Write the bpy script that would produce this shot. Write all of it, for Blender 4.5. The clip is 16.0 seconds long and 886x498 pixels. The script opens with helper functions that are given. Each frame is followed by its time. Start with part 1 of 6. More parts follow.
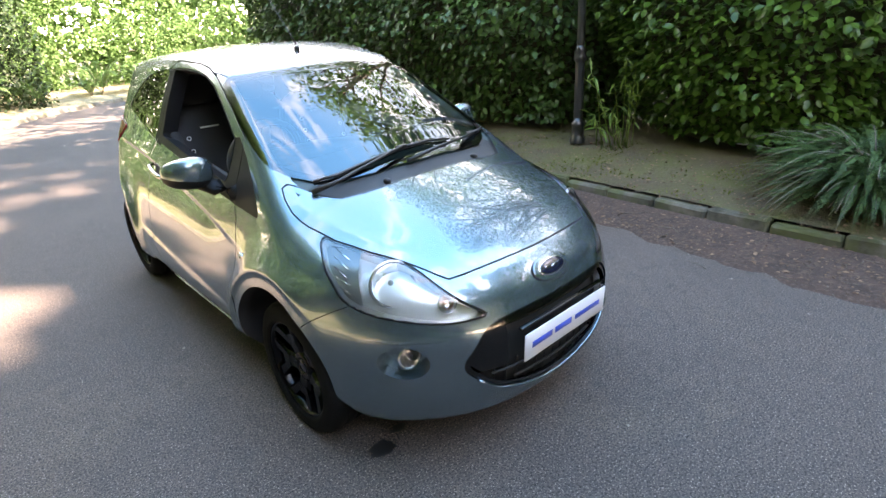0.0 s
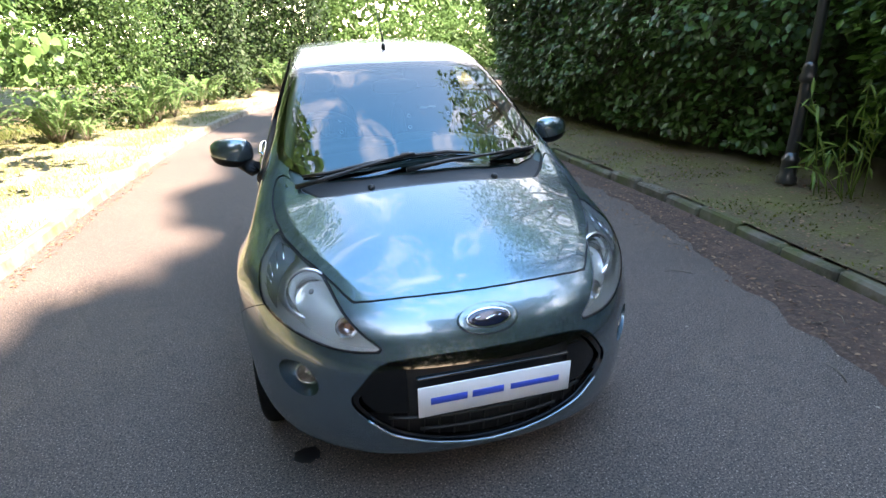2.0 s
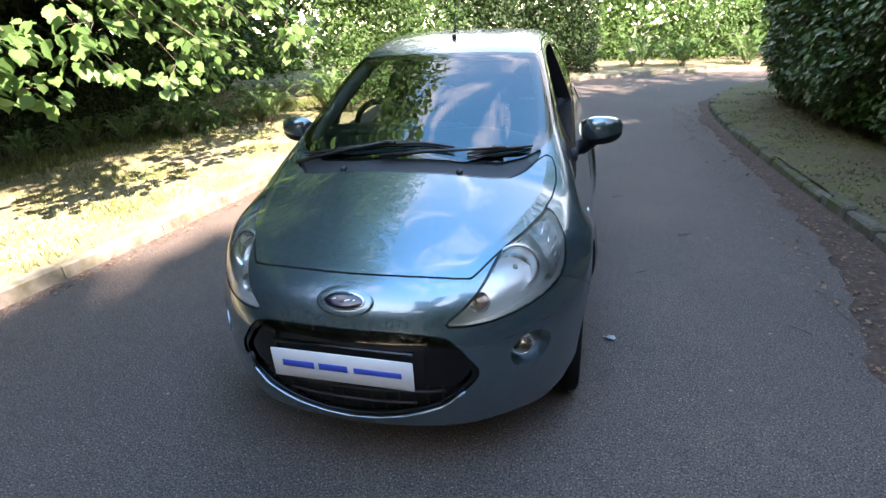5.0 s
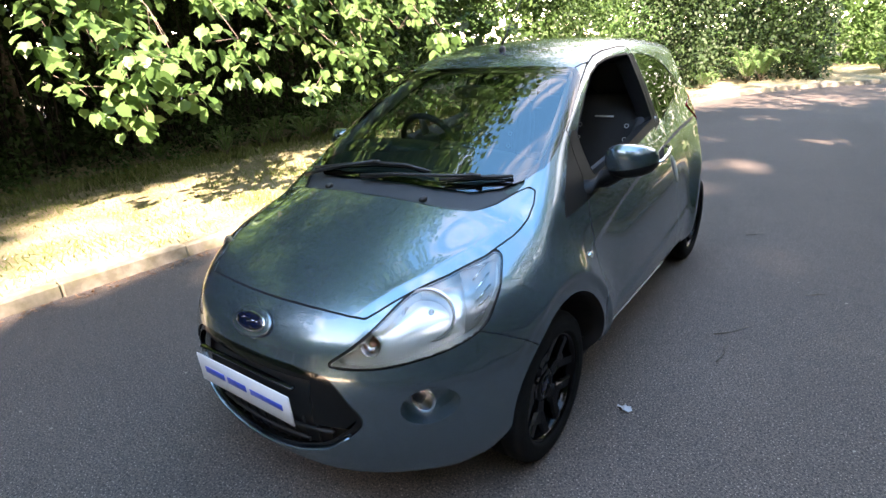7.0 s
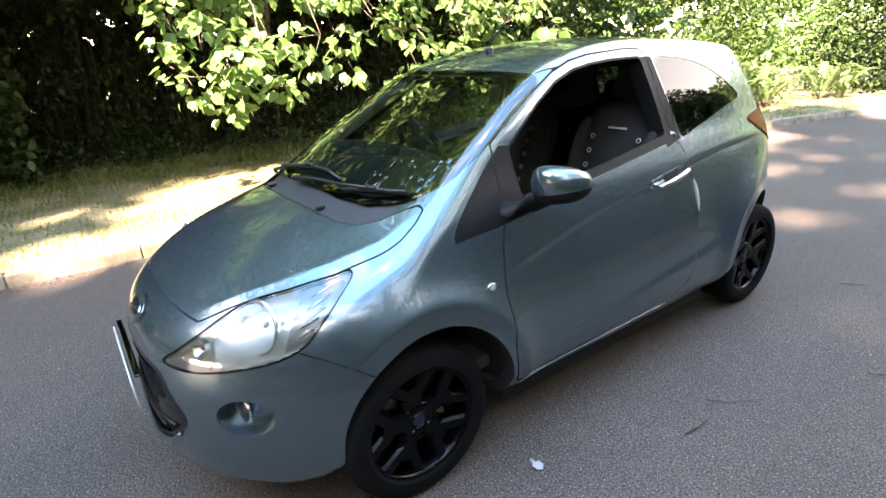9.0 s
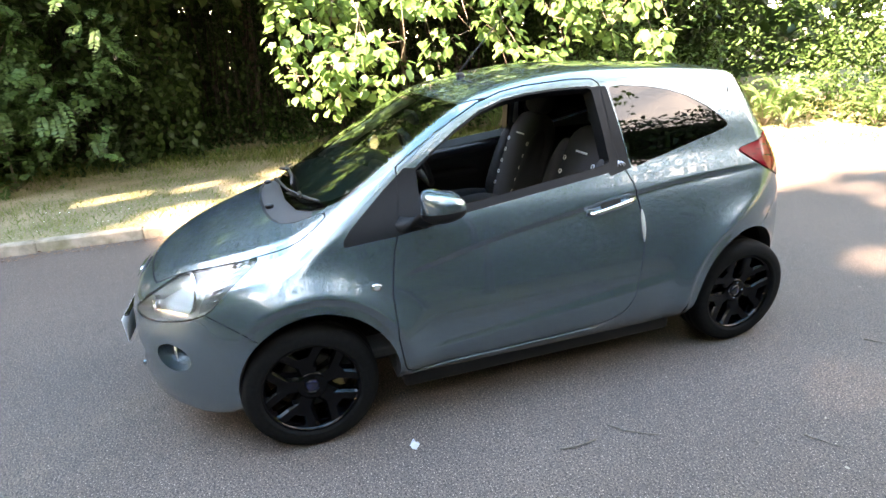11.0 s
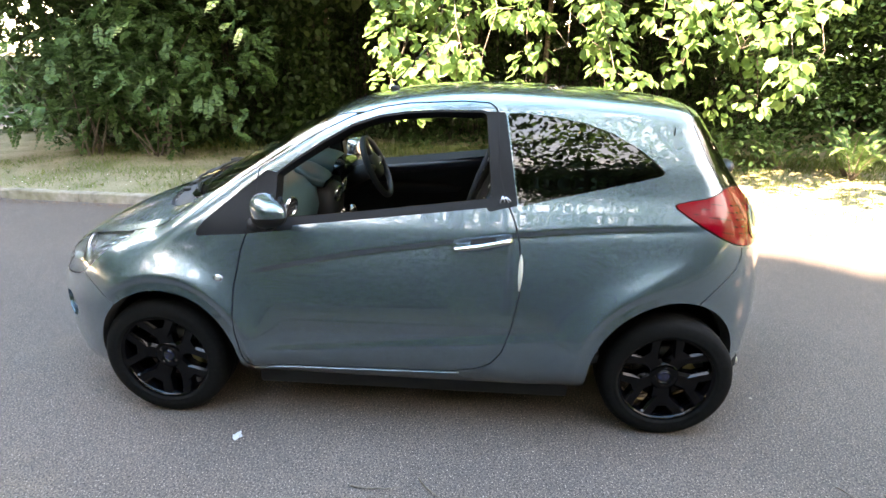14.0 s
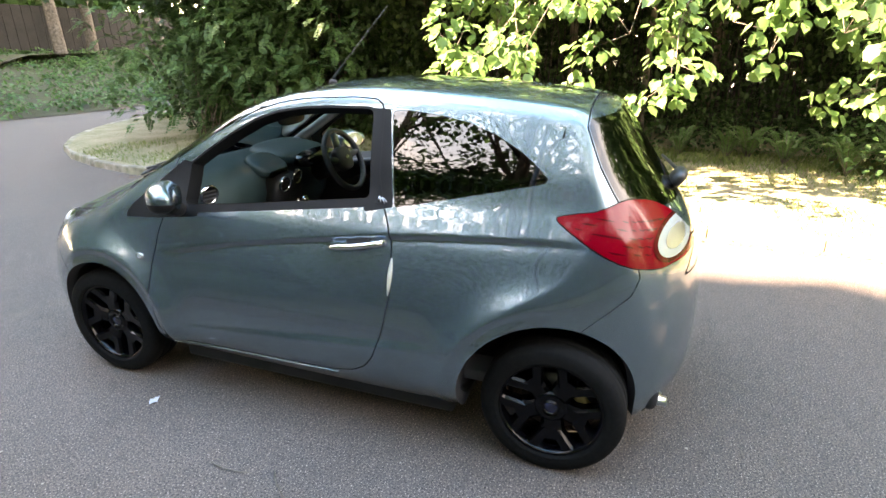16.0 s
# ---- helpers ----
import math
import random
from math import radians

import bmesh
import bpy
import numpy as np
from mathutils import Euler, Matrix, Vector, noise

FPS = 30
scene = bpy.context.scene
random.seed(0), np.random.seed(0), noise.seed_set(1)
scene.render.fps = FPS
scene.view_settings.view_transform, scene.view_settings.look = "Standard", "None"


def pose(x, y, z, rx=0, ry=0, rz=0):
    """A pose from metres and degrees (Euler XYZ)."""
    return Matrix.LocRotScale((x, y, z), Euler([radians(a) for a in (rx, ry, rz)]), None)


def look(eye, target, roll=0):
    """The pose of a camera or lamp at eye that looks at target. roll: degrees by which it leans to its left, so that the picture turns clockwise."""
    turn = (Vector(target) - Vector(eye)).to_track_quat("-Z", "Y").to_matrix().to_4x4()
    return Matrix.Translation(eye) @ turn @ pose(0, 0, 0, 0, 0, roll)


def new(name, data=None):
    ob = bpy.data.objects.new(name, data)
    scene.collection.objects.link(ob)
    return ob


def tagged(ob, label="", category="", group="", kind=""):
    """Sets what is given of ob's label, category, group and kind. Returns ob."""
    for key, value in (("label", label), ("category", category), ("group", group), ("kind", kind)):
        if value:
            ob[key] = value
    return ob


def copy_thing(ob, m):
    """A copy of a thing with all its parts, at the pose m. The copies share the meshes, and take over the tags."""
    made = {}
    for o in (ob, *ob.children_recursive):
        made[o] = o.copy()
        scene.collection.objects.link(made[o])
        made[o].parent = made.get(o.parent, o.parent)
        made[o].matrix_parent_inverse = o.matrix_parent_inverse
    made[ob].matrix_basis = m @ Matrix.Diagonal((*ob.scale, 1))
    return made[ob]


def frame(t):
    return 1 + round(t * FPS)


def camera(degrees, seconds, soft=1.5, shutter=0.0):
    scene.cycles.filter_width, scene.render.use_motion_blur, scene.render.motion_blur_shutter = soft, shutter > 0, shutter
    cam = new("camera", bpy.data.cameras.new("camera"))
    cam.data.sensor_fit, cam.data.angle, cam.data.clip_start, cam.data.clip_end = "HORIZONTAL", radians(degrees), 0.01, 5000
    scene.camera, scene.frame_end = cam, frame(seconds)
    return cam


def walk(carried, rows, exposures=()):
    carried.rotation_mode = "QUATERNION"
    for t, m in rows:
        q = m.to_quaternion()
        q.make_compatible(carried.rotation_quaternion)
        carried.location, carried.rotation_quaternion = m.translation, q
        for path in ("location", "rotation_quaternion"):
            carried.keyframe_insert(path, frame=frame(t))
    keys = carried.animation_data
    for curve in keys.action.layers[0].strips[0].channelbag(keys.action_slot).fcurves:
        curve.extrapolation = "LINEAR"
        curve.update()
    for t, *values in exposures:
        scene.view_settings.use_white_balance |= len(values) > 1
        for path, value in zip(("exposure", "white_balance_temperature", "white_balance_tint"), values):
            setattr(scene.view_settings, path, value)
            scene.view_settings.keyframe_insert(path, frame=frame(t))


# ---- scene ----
cam = camera(78.9, 16.0)
PATH = [
    (0, (-1.503, -1.79, 1.551), (-0.284, -0.41, 0.772), -3.8),
    (0.5, (-1.256, -1.943, 1.535), (-0.194, -0.42, 0.79), -3.4),
    (1, (-1.01, -1.959, 1.518), (-0.109, -0.339, 0.765), -1.7),
    (1.5, (-0.781, -2.003, 1.525), (-0.074, -0.284, 0.788), -1.6),
    (2, (-0.509, -2.088, 1.508), (-0.034, -0.291, 0.77), -1.6),
    (2.5, (-0.271, -2.11, 1.502), (0.043, -0.281, 0.757), -0.6),
    (3, (-0.028, -2.089, 1.506), (0.16, -0.247, 0.749), 0.4),
    (3.5, (0.219, -2.165, 1.502), (0.224, -0.309, 0.756), -0.5),
    (4, (0.361, -2.216, 1.508), (0.193, -0.37, 0.758), -0.7),
    (6.5, (1.343, -1.739, 1.483), (0.367, -0.149, 0.764), -4.2),
    (7, (1.476, -1.566, 1.5), (0.344, -0.077, 0.791), -3.5),
    (7.5, (1.671, -1.383, 1.492), (0.415, 0.007, 0.791), -3.5),
    (8, (1.825, -1.194, 1.501), (0.453, 0.08, 0.797), -3.2),
    (8.5, (1.905, -0.956, 1.51), (0.459, 0.23, 0.803), -3.0),
    (9, (2.055, -0.781, 1.491), (0.517, 0.288, 0.787), -3.2),
    (11.5, (2.81, 0.217, 1.652), (0.995, 0.655, 0.937), -1.6),
    (12, (2.789, 0.427, 1.646), (0.951, 0.784, 0.944), 0.3),
    (12.5, (2.828, 0.66, 1.636), (0.965, 0.901, 0.949), 1.0),
    (13, (2.911, 0.931, 1.618), (1.026, 1.005, 0.952), 1.0),
    (13.5, (2.879, 1.163, 1.608), (0.998, 1.13, 0.93), 1.0),
    (14, (2.83, 1.429, 1.623), (0.953, 1.297, 0.945), 0.7),
    (14.5, (2.829, 1.732, 1.631), (0.971, 1.469, 0.938), -0.0),
    (15, (2.789, 1.981, 1.641), (0.966, 1.536, 0.947), 0.0),
    (15.5, (2.609, 2.231, 1.65), (0.824, 1.68, 0.937), -0.1),
    (16, (2.523, 2.471, 1.643), (0.763, 1.841, 0.932), -0.2),
]
EXPOSURES = [(0, 4.15, 9000, 27), (1.5, 3.7, 8500, 25), (3.5, 3.27, 7800, 24), (5, 3.3, 8000, 25), (7, 3.57, 8700, 27), (9, 4.3, 9700, 28), (11.5, 4.87, 10400, 27), (12.5, 4.97, 10600, 27), (16, 4.75, 10600, 27)]
walk(cam, [(t, look(eye, target, roll)) for t, eye, target, roll in PATH], EXPOSURES)

# ---- light ----
SUN_AZ = math.atan2(0.46, -0.92)      # from the car's front, a little to its left
SUN_EL = radians(41)
world = bpy.data.worlds.new("sky")
scene.world = world
world.use_nodes = True
wn, wl = world.node_tree.nodes, world.node_tree.links
sky = wn.new("ShaderNodeTexSky")
sky.sky_type, sky.sun_disc = "NISHITA", False
sky.sun_elevation, sky.sun_rotation = SUN_EL, SUN_AZ
sky.air_density, sky.dust_density, sky.ozone_density = 1.3, 0.1, 1.0
# thin summer cloud over the blue
coord = wn.new("ShaderNodeTexCoord")
warp = wn.new("ShaderNodeMapping")
warp.inputs["Scale"].default_value, warp.inputs["Location"].default_value = (1.5, 1.1, 2.6), (3.7, 1.9, 5.2)
cloud = wn.new("ShaderNodeTexNoise")
cloud.inputs["Scale"].default_value, cloud.inputs["Detail"].default_value, cloud.inputs["Roughness"].default_value = 2.6, 9, 0.6
cloud.inputs["Distortion"].default_value = 1.1
thick = wn.new("ShaderNodeMapRange")
thick.inputs["From Min"].default_value, thick.inputs["From Max"].default_value = 0.52, 0.86
mixed = wn.new("ShaderNodeMix")
mixed.data_type = "RGBA"
mixed.inputs[7].default_value = (6.6, 6.8, 7.1, 1)
wl.new(coord.outputs["Generated"], warp.inputs["Vector"])
wl.new(warp.outputs["Vector"], cloud.inputs["Vector"])
wl.new(cloud.outputs["Fac"], thick.inputs["Value"])
wl.new(thick.outputs["Result"], mixed.inputs[0])
deep = wn.new("ShaderNodeHueSaturation")
deep.inputs["Hue"].default_value = 0.493
# the blue deepens towards the zenith
parts = wn.new("ShaderNodeSeparateXYZ")
rise = wn.new("ShaderNodeMapRange")
for key, value in (("From Min", 0.45), ("From Max", 0.92), ("To Min", 0.55), ("To Max", 1.38)):
    rise.inputs[key].default_value = value
wl.new(coord.outputs["Generated"], parts.inputs["Vector"])
wl.new(parts.outputs["Z"], rise.inputs["Value"])
wl.new(rise.outputs["Result"], deep.inputs["Saturation"])
clear = wn.new("ShaderNodeMapRange")
for key, value in (("From Min", 0.4), ("From Max", 0.95), ("To Min", 0.95), ("To Max", 1.3)):
    clear.inputs[key].default_value = value
wl.new(parts.outputs["Z"], clear.inputs["Value"])
wl.new(clear.outputs["Result"], deep.inputs["Value"])
wl.new(sky.outputs["Color"], deep.inputs["Color"])
wl.new(deep.outputs["Color"], mixed.inputs[6])
wl.new(mixed.outputs[2], wn["Background"].inputs["Color"])
wn["Background"].inputs["Strength"].default_value = 0.15

sun = new("sun", bpy.data.lights.new("sun", "SUN"))
sun.data.energy, sun.data.angle, sun.data.color = 5.0, radians(0.6), (1.0, 0.98, 0.945)
SUN_WAY = Vector((math.sin(SUN_AZ) * math.cos(SUN_EL), math.cos(SUN_AZ) * math.cos(SUN_EL), math.sin(SUN_EL)))
sun.matrix_world = look(SUN_WAY * 60, (0, 0, 0))


# ---- materials ----
def material(name, colour, rough=0.6, metal=0.0, coat=0.0, spec=0.5):
    m = bpy.data.materials.new(name)
    m.use_nodes = True
    b = m.node_tree.nodes["Principled BSDF"]
    b.inputs["Base Color"].default_value = (*colour, 1)
    b.inputs["Roughness"].default_value, b.inputs["Metallic"].default_value = rough, metal
    b.inputs["Coat Weight"].default_value, b.inputs["Coat Roughness"].default_value = coat, 0.03
    b.inputs["Specular IOR Level"].default_value = spec
    return m


def node(m, kind, **values):
    n = m.node_tree.nodes.new(kind)
    for key, value in values.items():
        n.inputs[key.replace("_", " ")].default_value = value
    return n


def noise_colour(m, a, b, scale, detail=6, lo=0.35, hi=0.65, rough=0.6):
    """Noise between two colours, as a Mix node's colour output."""
    nt = m.node_tree
    co = nt.nodes.new("ShaderNodeNewGeometry")
    tex = node(m, "ShaderNodeTexNoise", Scale=scale, Detail=detail, Roughness=rough)
    rng = node(m, "ShaderNodeMapRange", From_Min=lo, From_Max=hi)
    mix = nt.nodes.new("ShaderNodeMix")
    mix.data_type = "RGBA"
    for k, v in ((6, a), (7, b)):
        if isinstance(v, tuple):
            mix.inputs[k].default_value = (*v, 1)
        else:
            nt.links.new(v, mix.inputs[k])
    nt.links.new(co.outputs["Position"], tex.inputs["Vector"])
    nt.links.new(tex.outputs["Fac"], rng.inputs["Value"])
    nt.links.new(rng.outputs["Result"], mix.inputs[0])
    return mix.outputs[2], tex.outputs["Fac"]


def bump(m, height, strength=0.4, distance=0.01):
    n = node(m, "ShaderNodeBump", Strength=strength, Distance=distance)
    m.node_tree.links.new(height, n.inputs["Height"])
    m.node_tree.links.new(n.outputs["Normal"], m.node_tree.nodes["Principled BSDF"].inputs["Normal"])


def colour_in(m, socket):
    m.node_tree.links.new(socket, m.node_tree.nodes["Principled BSDF"].inputs["Base Color"])


def asphalt_material():
    """Worn tarmac: pale and brownish stone chips in a dark binder, with broad stains."""
    m = material("asphalt", (0.1, 0.1, 0.1), 0.85)
    broad, _ = noise_colour(m, (0.066, 0.050, 0.043), (0.094, 0.069, 0.057), 0.9, 7, 0.3, 0.7)
    worn, _ = noise_colour(m, broad, (0.125, 0.09, 0.064), 0.55, 9, 0.56, 0.72, 0.7)
    mottle, _ = noise_colour(m, worn, (0.052, 0.041, 0.035), 14, 6, 0.5, 0.75)
    grit, h = noise_colour(m, (0.012, 0.010, 0.009), mottle, 115, 3, 0.40, 0.53, 0.7)
    chip, h2 = noise_colour(m, grit, (0.29, 0.235, 0.19), 140, 2, 0.605, 0.68, 0.6)
    colour_in(m, chip)
    bump(m, h, 0.7, 0.006)
    return m


def soil_material(name, a, b, c, scale=3.0):
    m = material(name, a, 0.95)
    broad, _ = noise_colour(m, a, b, scale, 8, 0.35, 0.65)
    fine, h = noise_colour(m, broad, c, 38, 6, 0.5, 0.75)
    colour_in(m, fine)
    bump(m, h, 0.8, 0.02)
    return m


def leaf_material(name, a, b, gloss=0.45, through_it=0.35):
    """Leaves that let some light through, each a little different."""
    m = material(name, a, gloss, spec=0.28)
    nt = m.node_tree
    geo = nt.nodes.new("ShaderNodeNewGeometry")
    mix = nt.nodes.new("ShaderNodeMix")
    mix.data_type = "RGBA"
    mix.inputs[6].default_value, mix.inputs[7].default_value = (*a, 1), (*b, 1)
    nt.links.new(geo.outputs["Random Per Island"], mix.inputs[0])
    colour_in(m, mix.outputs[2])
    tr = nt.nodes.new("ShaderNodeBsdfTranslucent")
    hue = node(m, "ShaderNodeHueSaturation", Saturation=1.0, Value=1.6)
    nt.links.new(mix.outputs[2], hue.inputs["Color"])
    nt.links.new(hue.outputs["Color"], tr.inputs["Color"])
    add = nt.nodes.new("ShaderNodeMixShader")
    add.inputs[0].default_value = through_it
    out = nt.nodes["Material Output"]
    nt.links.new(nt.nodes["Principled BSDF"].outputs[0], add.inputs[1])
    nt.links.new(tr.outputs[0], add.inputs[2])
    nt.links.new(add.outputs[0], out.inputs["Surface"])
    return m


def bark_material():
    m = material("bark", (0.1, 0.08, 0.06), 0.9)
    c, h = noise_colour(m, (0.05, 0.04, 0.03), (0.16, 0.13, 0.1), 14, 8)
    colour_in(m, c)
    bump(m, h, 0.9, 0.03)
    return m


ASPHALT = asphalt_material()
MOSS = soil_material("mossy_verge", (0.066, 0.044, 0.026), (0.076, 0.075, 0.016), (0.105, 0.088, 0.038), 2.6)
GRASS_SOIL = soil_material("dry_grass_soil", (0.095, 0.092, 0.036), (0.20, 0.165, 0.105), (0.29, 0.25, 0.175), 2.2)
FLOOR_SOIL = soil_material("woodland_soil", (0.0363, 0.0297, 0.0141), (0.0436, 0.0495, 0.0112), (0.0653, 0.0462, 0.0252), 2.5)
DEBRIS = soil_material("leaf_litter_soil", (0.030, 0.016, 0.011), (0.062, 0.032, 0.022), (0.115, 0.068, 0.046), 7.0)
KERB = material("kerb_concrete", (0.33, 0.28, 0.212), 0.9)
_c, _h = noise_colour(KERB, (0.1, 0.09, 0.065), (0.24, 0.21, 0.17), 6, 8)
_d, _h2 = noise_colour(KERB, _c, (0.099, 0.1, 0.0425), 2.4, 6, 0.5, 0.7)
colour_in(KERB, _d)
bump(KERB, _h, 0.6, 0.01)
MOSSY_KERB = material("mossy_kerb_concrete", (0.132, 0.11, 0.068), 0.95)
_c, _h = noise_colour(MOSSY_KERB, (0.035, 0.032, 0.02), (0.12, 0.105, 0.08), 7, 8)
_d, _h2 = noise_colour(MOSSY_KERB, _c, (0.055, 0.06, 0.017), 3.0, 6, 0.42, 0.6)
colour_in(MOSSY_KERB, _d)
bump(MOSSY_KERB, _h, 0.9, 0.02)
BARK = bark_material()
STEM = soil_material("dark_stem", (0.018, 0.013, 0.010), (0.03, 0.022, 0.016), (0.05, 0.038, 0.03), 9.0)
LAUREL = leaf_material("laurel_leaf", (0.027, 0.066, 0.0155), (0.055, 0.122, 0.027), 0.36, 0.18)
LAUREL_LIGHT = leaf_material("rhododendron_leaf", (0.036, 0.088, 0.0135), (0.070, 0.155, 0.025), 0.3, 0.22)
HAZEL = leaf_material("hazel_leaf", (0.054, 0.118, 0.034), (0.10, 0.182, 0.062), 0.45, 0.4)
# leaf colour lowered so that it carries the woodland's shade
SHADE_LEAF = leaf_material("shade_darkened_leaf", (0.0155, 0.036, 0.0085), (0.032, 0.066, 0.0165), 0.5, 0.3)
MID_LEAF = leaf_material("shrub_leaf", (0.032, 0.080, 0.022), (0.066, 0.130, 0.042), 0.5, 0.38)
FERN_LEAF = leaf_material("fern_leaf", (0.054, 0.118, 0.034), (0.096, 0.172, 0.06), 0.55, 0.4)
JUNIPER = leaf_material("juniper_leaf", (0.0198, 0.0504, 0.0135), (0.0396, 0.0864, 0.0215), 0.5, 0.2)
BAMBOO = leaf_material("bamboo_leaf", (0.085, 0.15, 0.026), (0.14, 0.21, 0.04), 0.45, 0.35)
# very dark leaf that paints in the shade of the trees at the bend
BEND_SHADE_LEAF = leaf_material("bend_shade_leaf", (0.008, 0.021, 0.006), (0.018, 0.040, 0.011), 0.6, 0.12)
GRASS = leaf_material("grass_blade", (0.066, 0.106, 0.026), (0.15, 0.165, 0.06), 0.6, 0.3)
DEAD_LEAF = leaf_material("dead_leaf", (0.060, 0.030, 0.019), (0.22, 0.135, 0.085), 0.8, 0.1)


# ---- building helpers ----
def link_mesh(name, verts, faces, mat, parent=None, label="", smooth=False):
    me = bpy.data.meshes.new(name)
    me.from_pydata([tuple(v) for v in verts], [], [tuple(f) for f in faces])
    me.materials.append(mat)
    if smooth:
        me.polygons.foreach_set("use_smooth", np.ones(len(me.polygons), bool))
    ob = new(name, me)
    if parent is not None:
        ob.parent = parent
    if label:
        tagged(ob, label)
    return ob


def part(name, bm, mat, parent=None, label="", smooth=True):
    me = bpy.data.meshes.new(name)
    bm.to_mesh(me)
    bm.free()
    me.materials.append(mat)
    if smooth:
        me.polygons.foreach_set("use_smooth", np.ones(len(me.polygons), bool))
    ob = new(name, me)
    if parent is not None:
        ob.parent = parent
    if label:
        tagged(ob, label)
    return ob


def tri_mesh(name, verts, tris, mat):
    """A mesh object from numpy arrays of places and triangles."""
    me = bpy.data.meshes.new(name)
    me.vertices.add(len(verts))
    me.vertices.foreach_set("co", np.ascontiguousarray(verts, np.float32).ravel())
    me.loops.add(len(tris) * 3)
    me.loops.foreach_set("vertex_index", np.ascontiguousarray(tris, np.int32).ravel())
    me.polygons.add(len(tris))
    me.polygons.foreach_set("loop_start", np.arange(len(tris), dtype=np.int32) * 3)
    me.polygons.foreach_set("loop_total", np.full(len(tris), 3, np.int32))
    me.update(calc_edges=True)
    me.materials.append(mat)
    return new(name, me)


def curve_line(points, step):
    """A smooth line through the points (Catmull-Rom), at even steps."""
    p = np.array(points, float)
    p = np.vstack([2 * p[0] - p[1], p, 2 * p[-1] - p[-2]])
    out = []
    for i in range(1, len(p) - 2):
        n = max(2, int(np.linalg.norm(p[i + 1] - p[i]) / step * 4))
        t = np.linspace(0, 1, n, endpoint=False)[:, None]
        a, b, c, d = p[i - 1:i + 3]
        out.append(0.5 * (2 * b + (c - a) * t + (2 * a - 5 * b + 4 * c - d) * t ** 2 + (3 * b - a - 3 * c + d) * t ** 3))
    out = np.vstack(out + [p[-2:-1]])
    s = np.r_[0, np.cumsum(np.linalg.norm(np.diff(out, axis=0), axis=1))]
    at = np.arange(0, s[-1], step)
    return np.stack([np.interp(at, s, out[:, k]) for k in range(p.shape[1])], 1)


RNG = np.random.default_rng(7)
#  outline of a leaf: across, along, lift
OVAL = (np.array([(0, 0, 0), (0.26, 0.3, 0.05), (0.28, 0.6, 0.05), (0, 1, -0.08), (-0.28, 0.6, 0.05), (-0.26, 0.3, 0.05), (0, 0.5, -0.03)]),
        np.array([(0, 1, 6), (1, 2, 6), (2, 3, 6), (3, 4, 6), (4, 5, 6), (5, 0, 6)]))
ROUND = (np.array([(0, 0, 0), (0.36, 0.12, 0.04), (0.46, 0.5, 0.06), (0.3, 0.82, 0.02), (0, 1.05, -0.1), (-0.3, 0.82, 0.02), (-0.46, 0.5, 0.06), (-0.36, 0.12, 0.04), (0, 0.5, -0.02)]),
         np.array([(0, 1, 8), (1, 2, 8), (2, 3, 8), (3, 4, 8), (4, 5, 8), (5, 6, 8), (6, 7, 8), (7, 0, 8)]))
TOOTHED_HALF = [(0.26, 0.02), (0.40, 0.2), (0.38, 0.3), (0.48, 0.46), (0.43, 0.56), (0.42, 0.74), (0.28, 0.82), (0.14, 0.94)]
TOOTHED_RIM = [(0, 0.04)] + TOOTHED_HALF + [(0, 1.14)] + [(-a, b) for a, b in TOOTHED_HALF[::-1]]
TOOTHED = (np.array([(a, b, 0.16 * abs(a) - 0.12 * b * b) for a, b in TOOTHED_RIM] + [(0, 0.5, -0.05)]), np.array([(k, (k + 1) % len(TOOTHED_RIM), len(TOOTHED_RIM)) for k in range(len(TOOTHED_RIM))]))
DIAMOND = (np.array([(0, 0, 0), (0.3, 0.45, 0.06), (0, 1, -0.05), (-0.3, 0.45, 0.06)]), np.array([(0, 1, 3), (1, 2, 3)]))
BLADE = (np.array([(-0.05, 0, 0), (0.05, 0, 0), (0.04, 0.5, 0.0), (-0.04, 0.5, 0.0), (0, 1, -0.12)]), np.array([(0, 1, 2), (0, 2, 3), (3, 2, 4)]))


def leaf_cloud(name, at, along, up, size, shape, mat):
    """One mesh of many leaves: base points, directions of growth and of the upper face, lengths."""
    at, along, up = (np.asarray(a, float) for a in (at, along, up))
    along = along / np.linalg.norm(along, axis=1, keepdims=True)
    side = np.cross(along, up)
    side /= np.linalg.norm(side, axis=1, keepdims=True) + 1e-9
    top = np.cross(side, along)
    verts, tris = shape
    n, k = len(at), len(verts)
    size = np.broadcast_to(np.asarray(size, float), (n,))[:, None, None]
    v = at[:, None] + size * (verts[None, :, 0:1] * side[:, None] + verts[None, :, 1:2] * along[:, None] + verts[None, :, 2:3] * top[:, None])
    f = tris[None] + (np.arange(n) * k)[:, None, None]
    return tri_mesh(name, v.reshape(-1, 3), f.reshape(-1, 3), mat)


def lumpy(p, scale, seed=0.0):
    """Smooth noise at places, about -1 to 1."""
    return np.array([noise.noise(Vector((a * scale + seed, b * scale, c * scale))) for a, b, c in p])


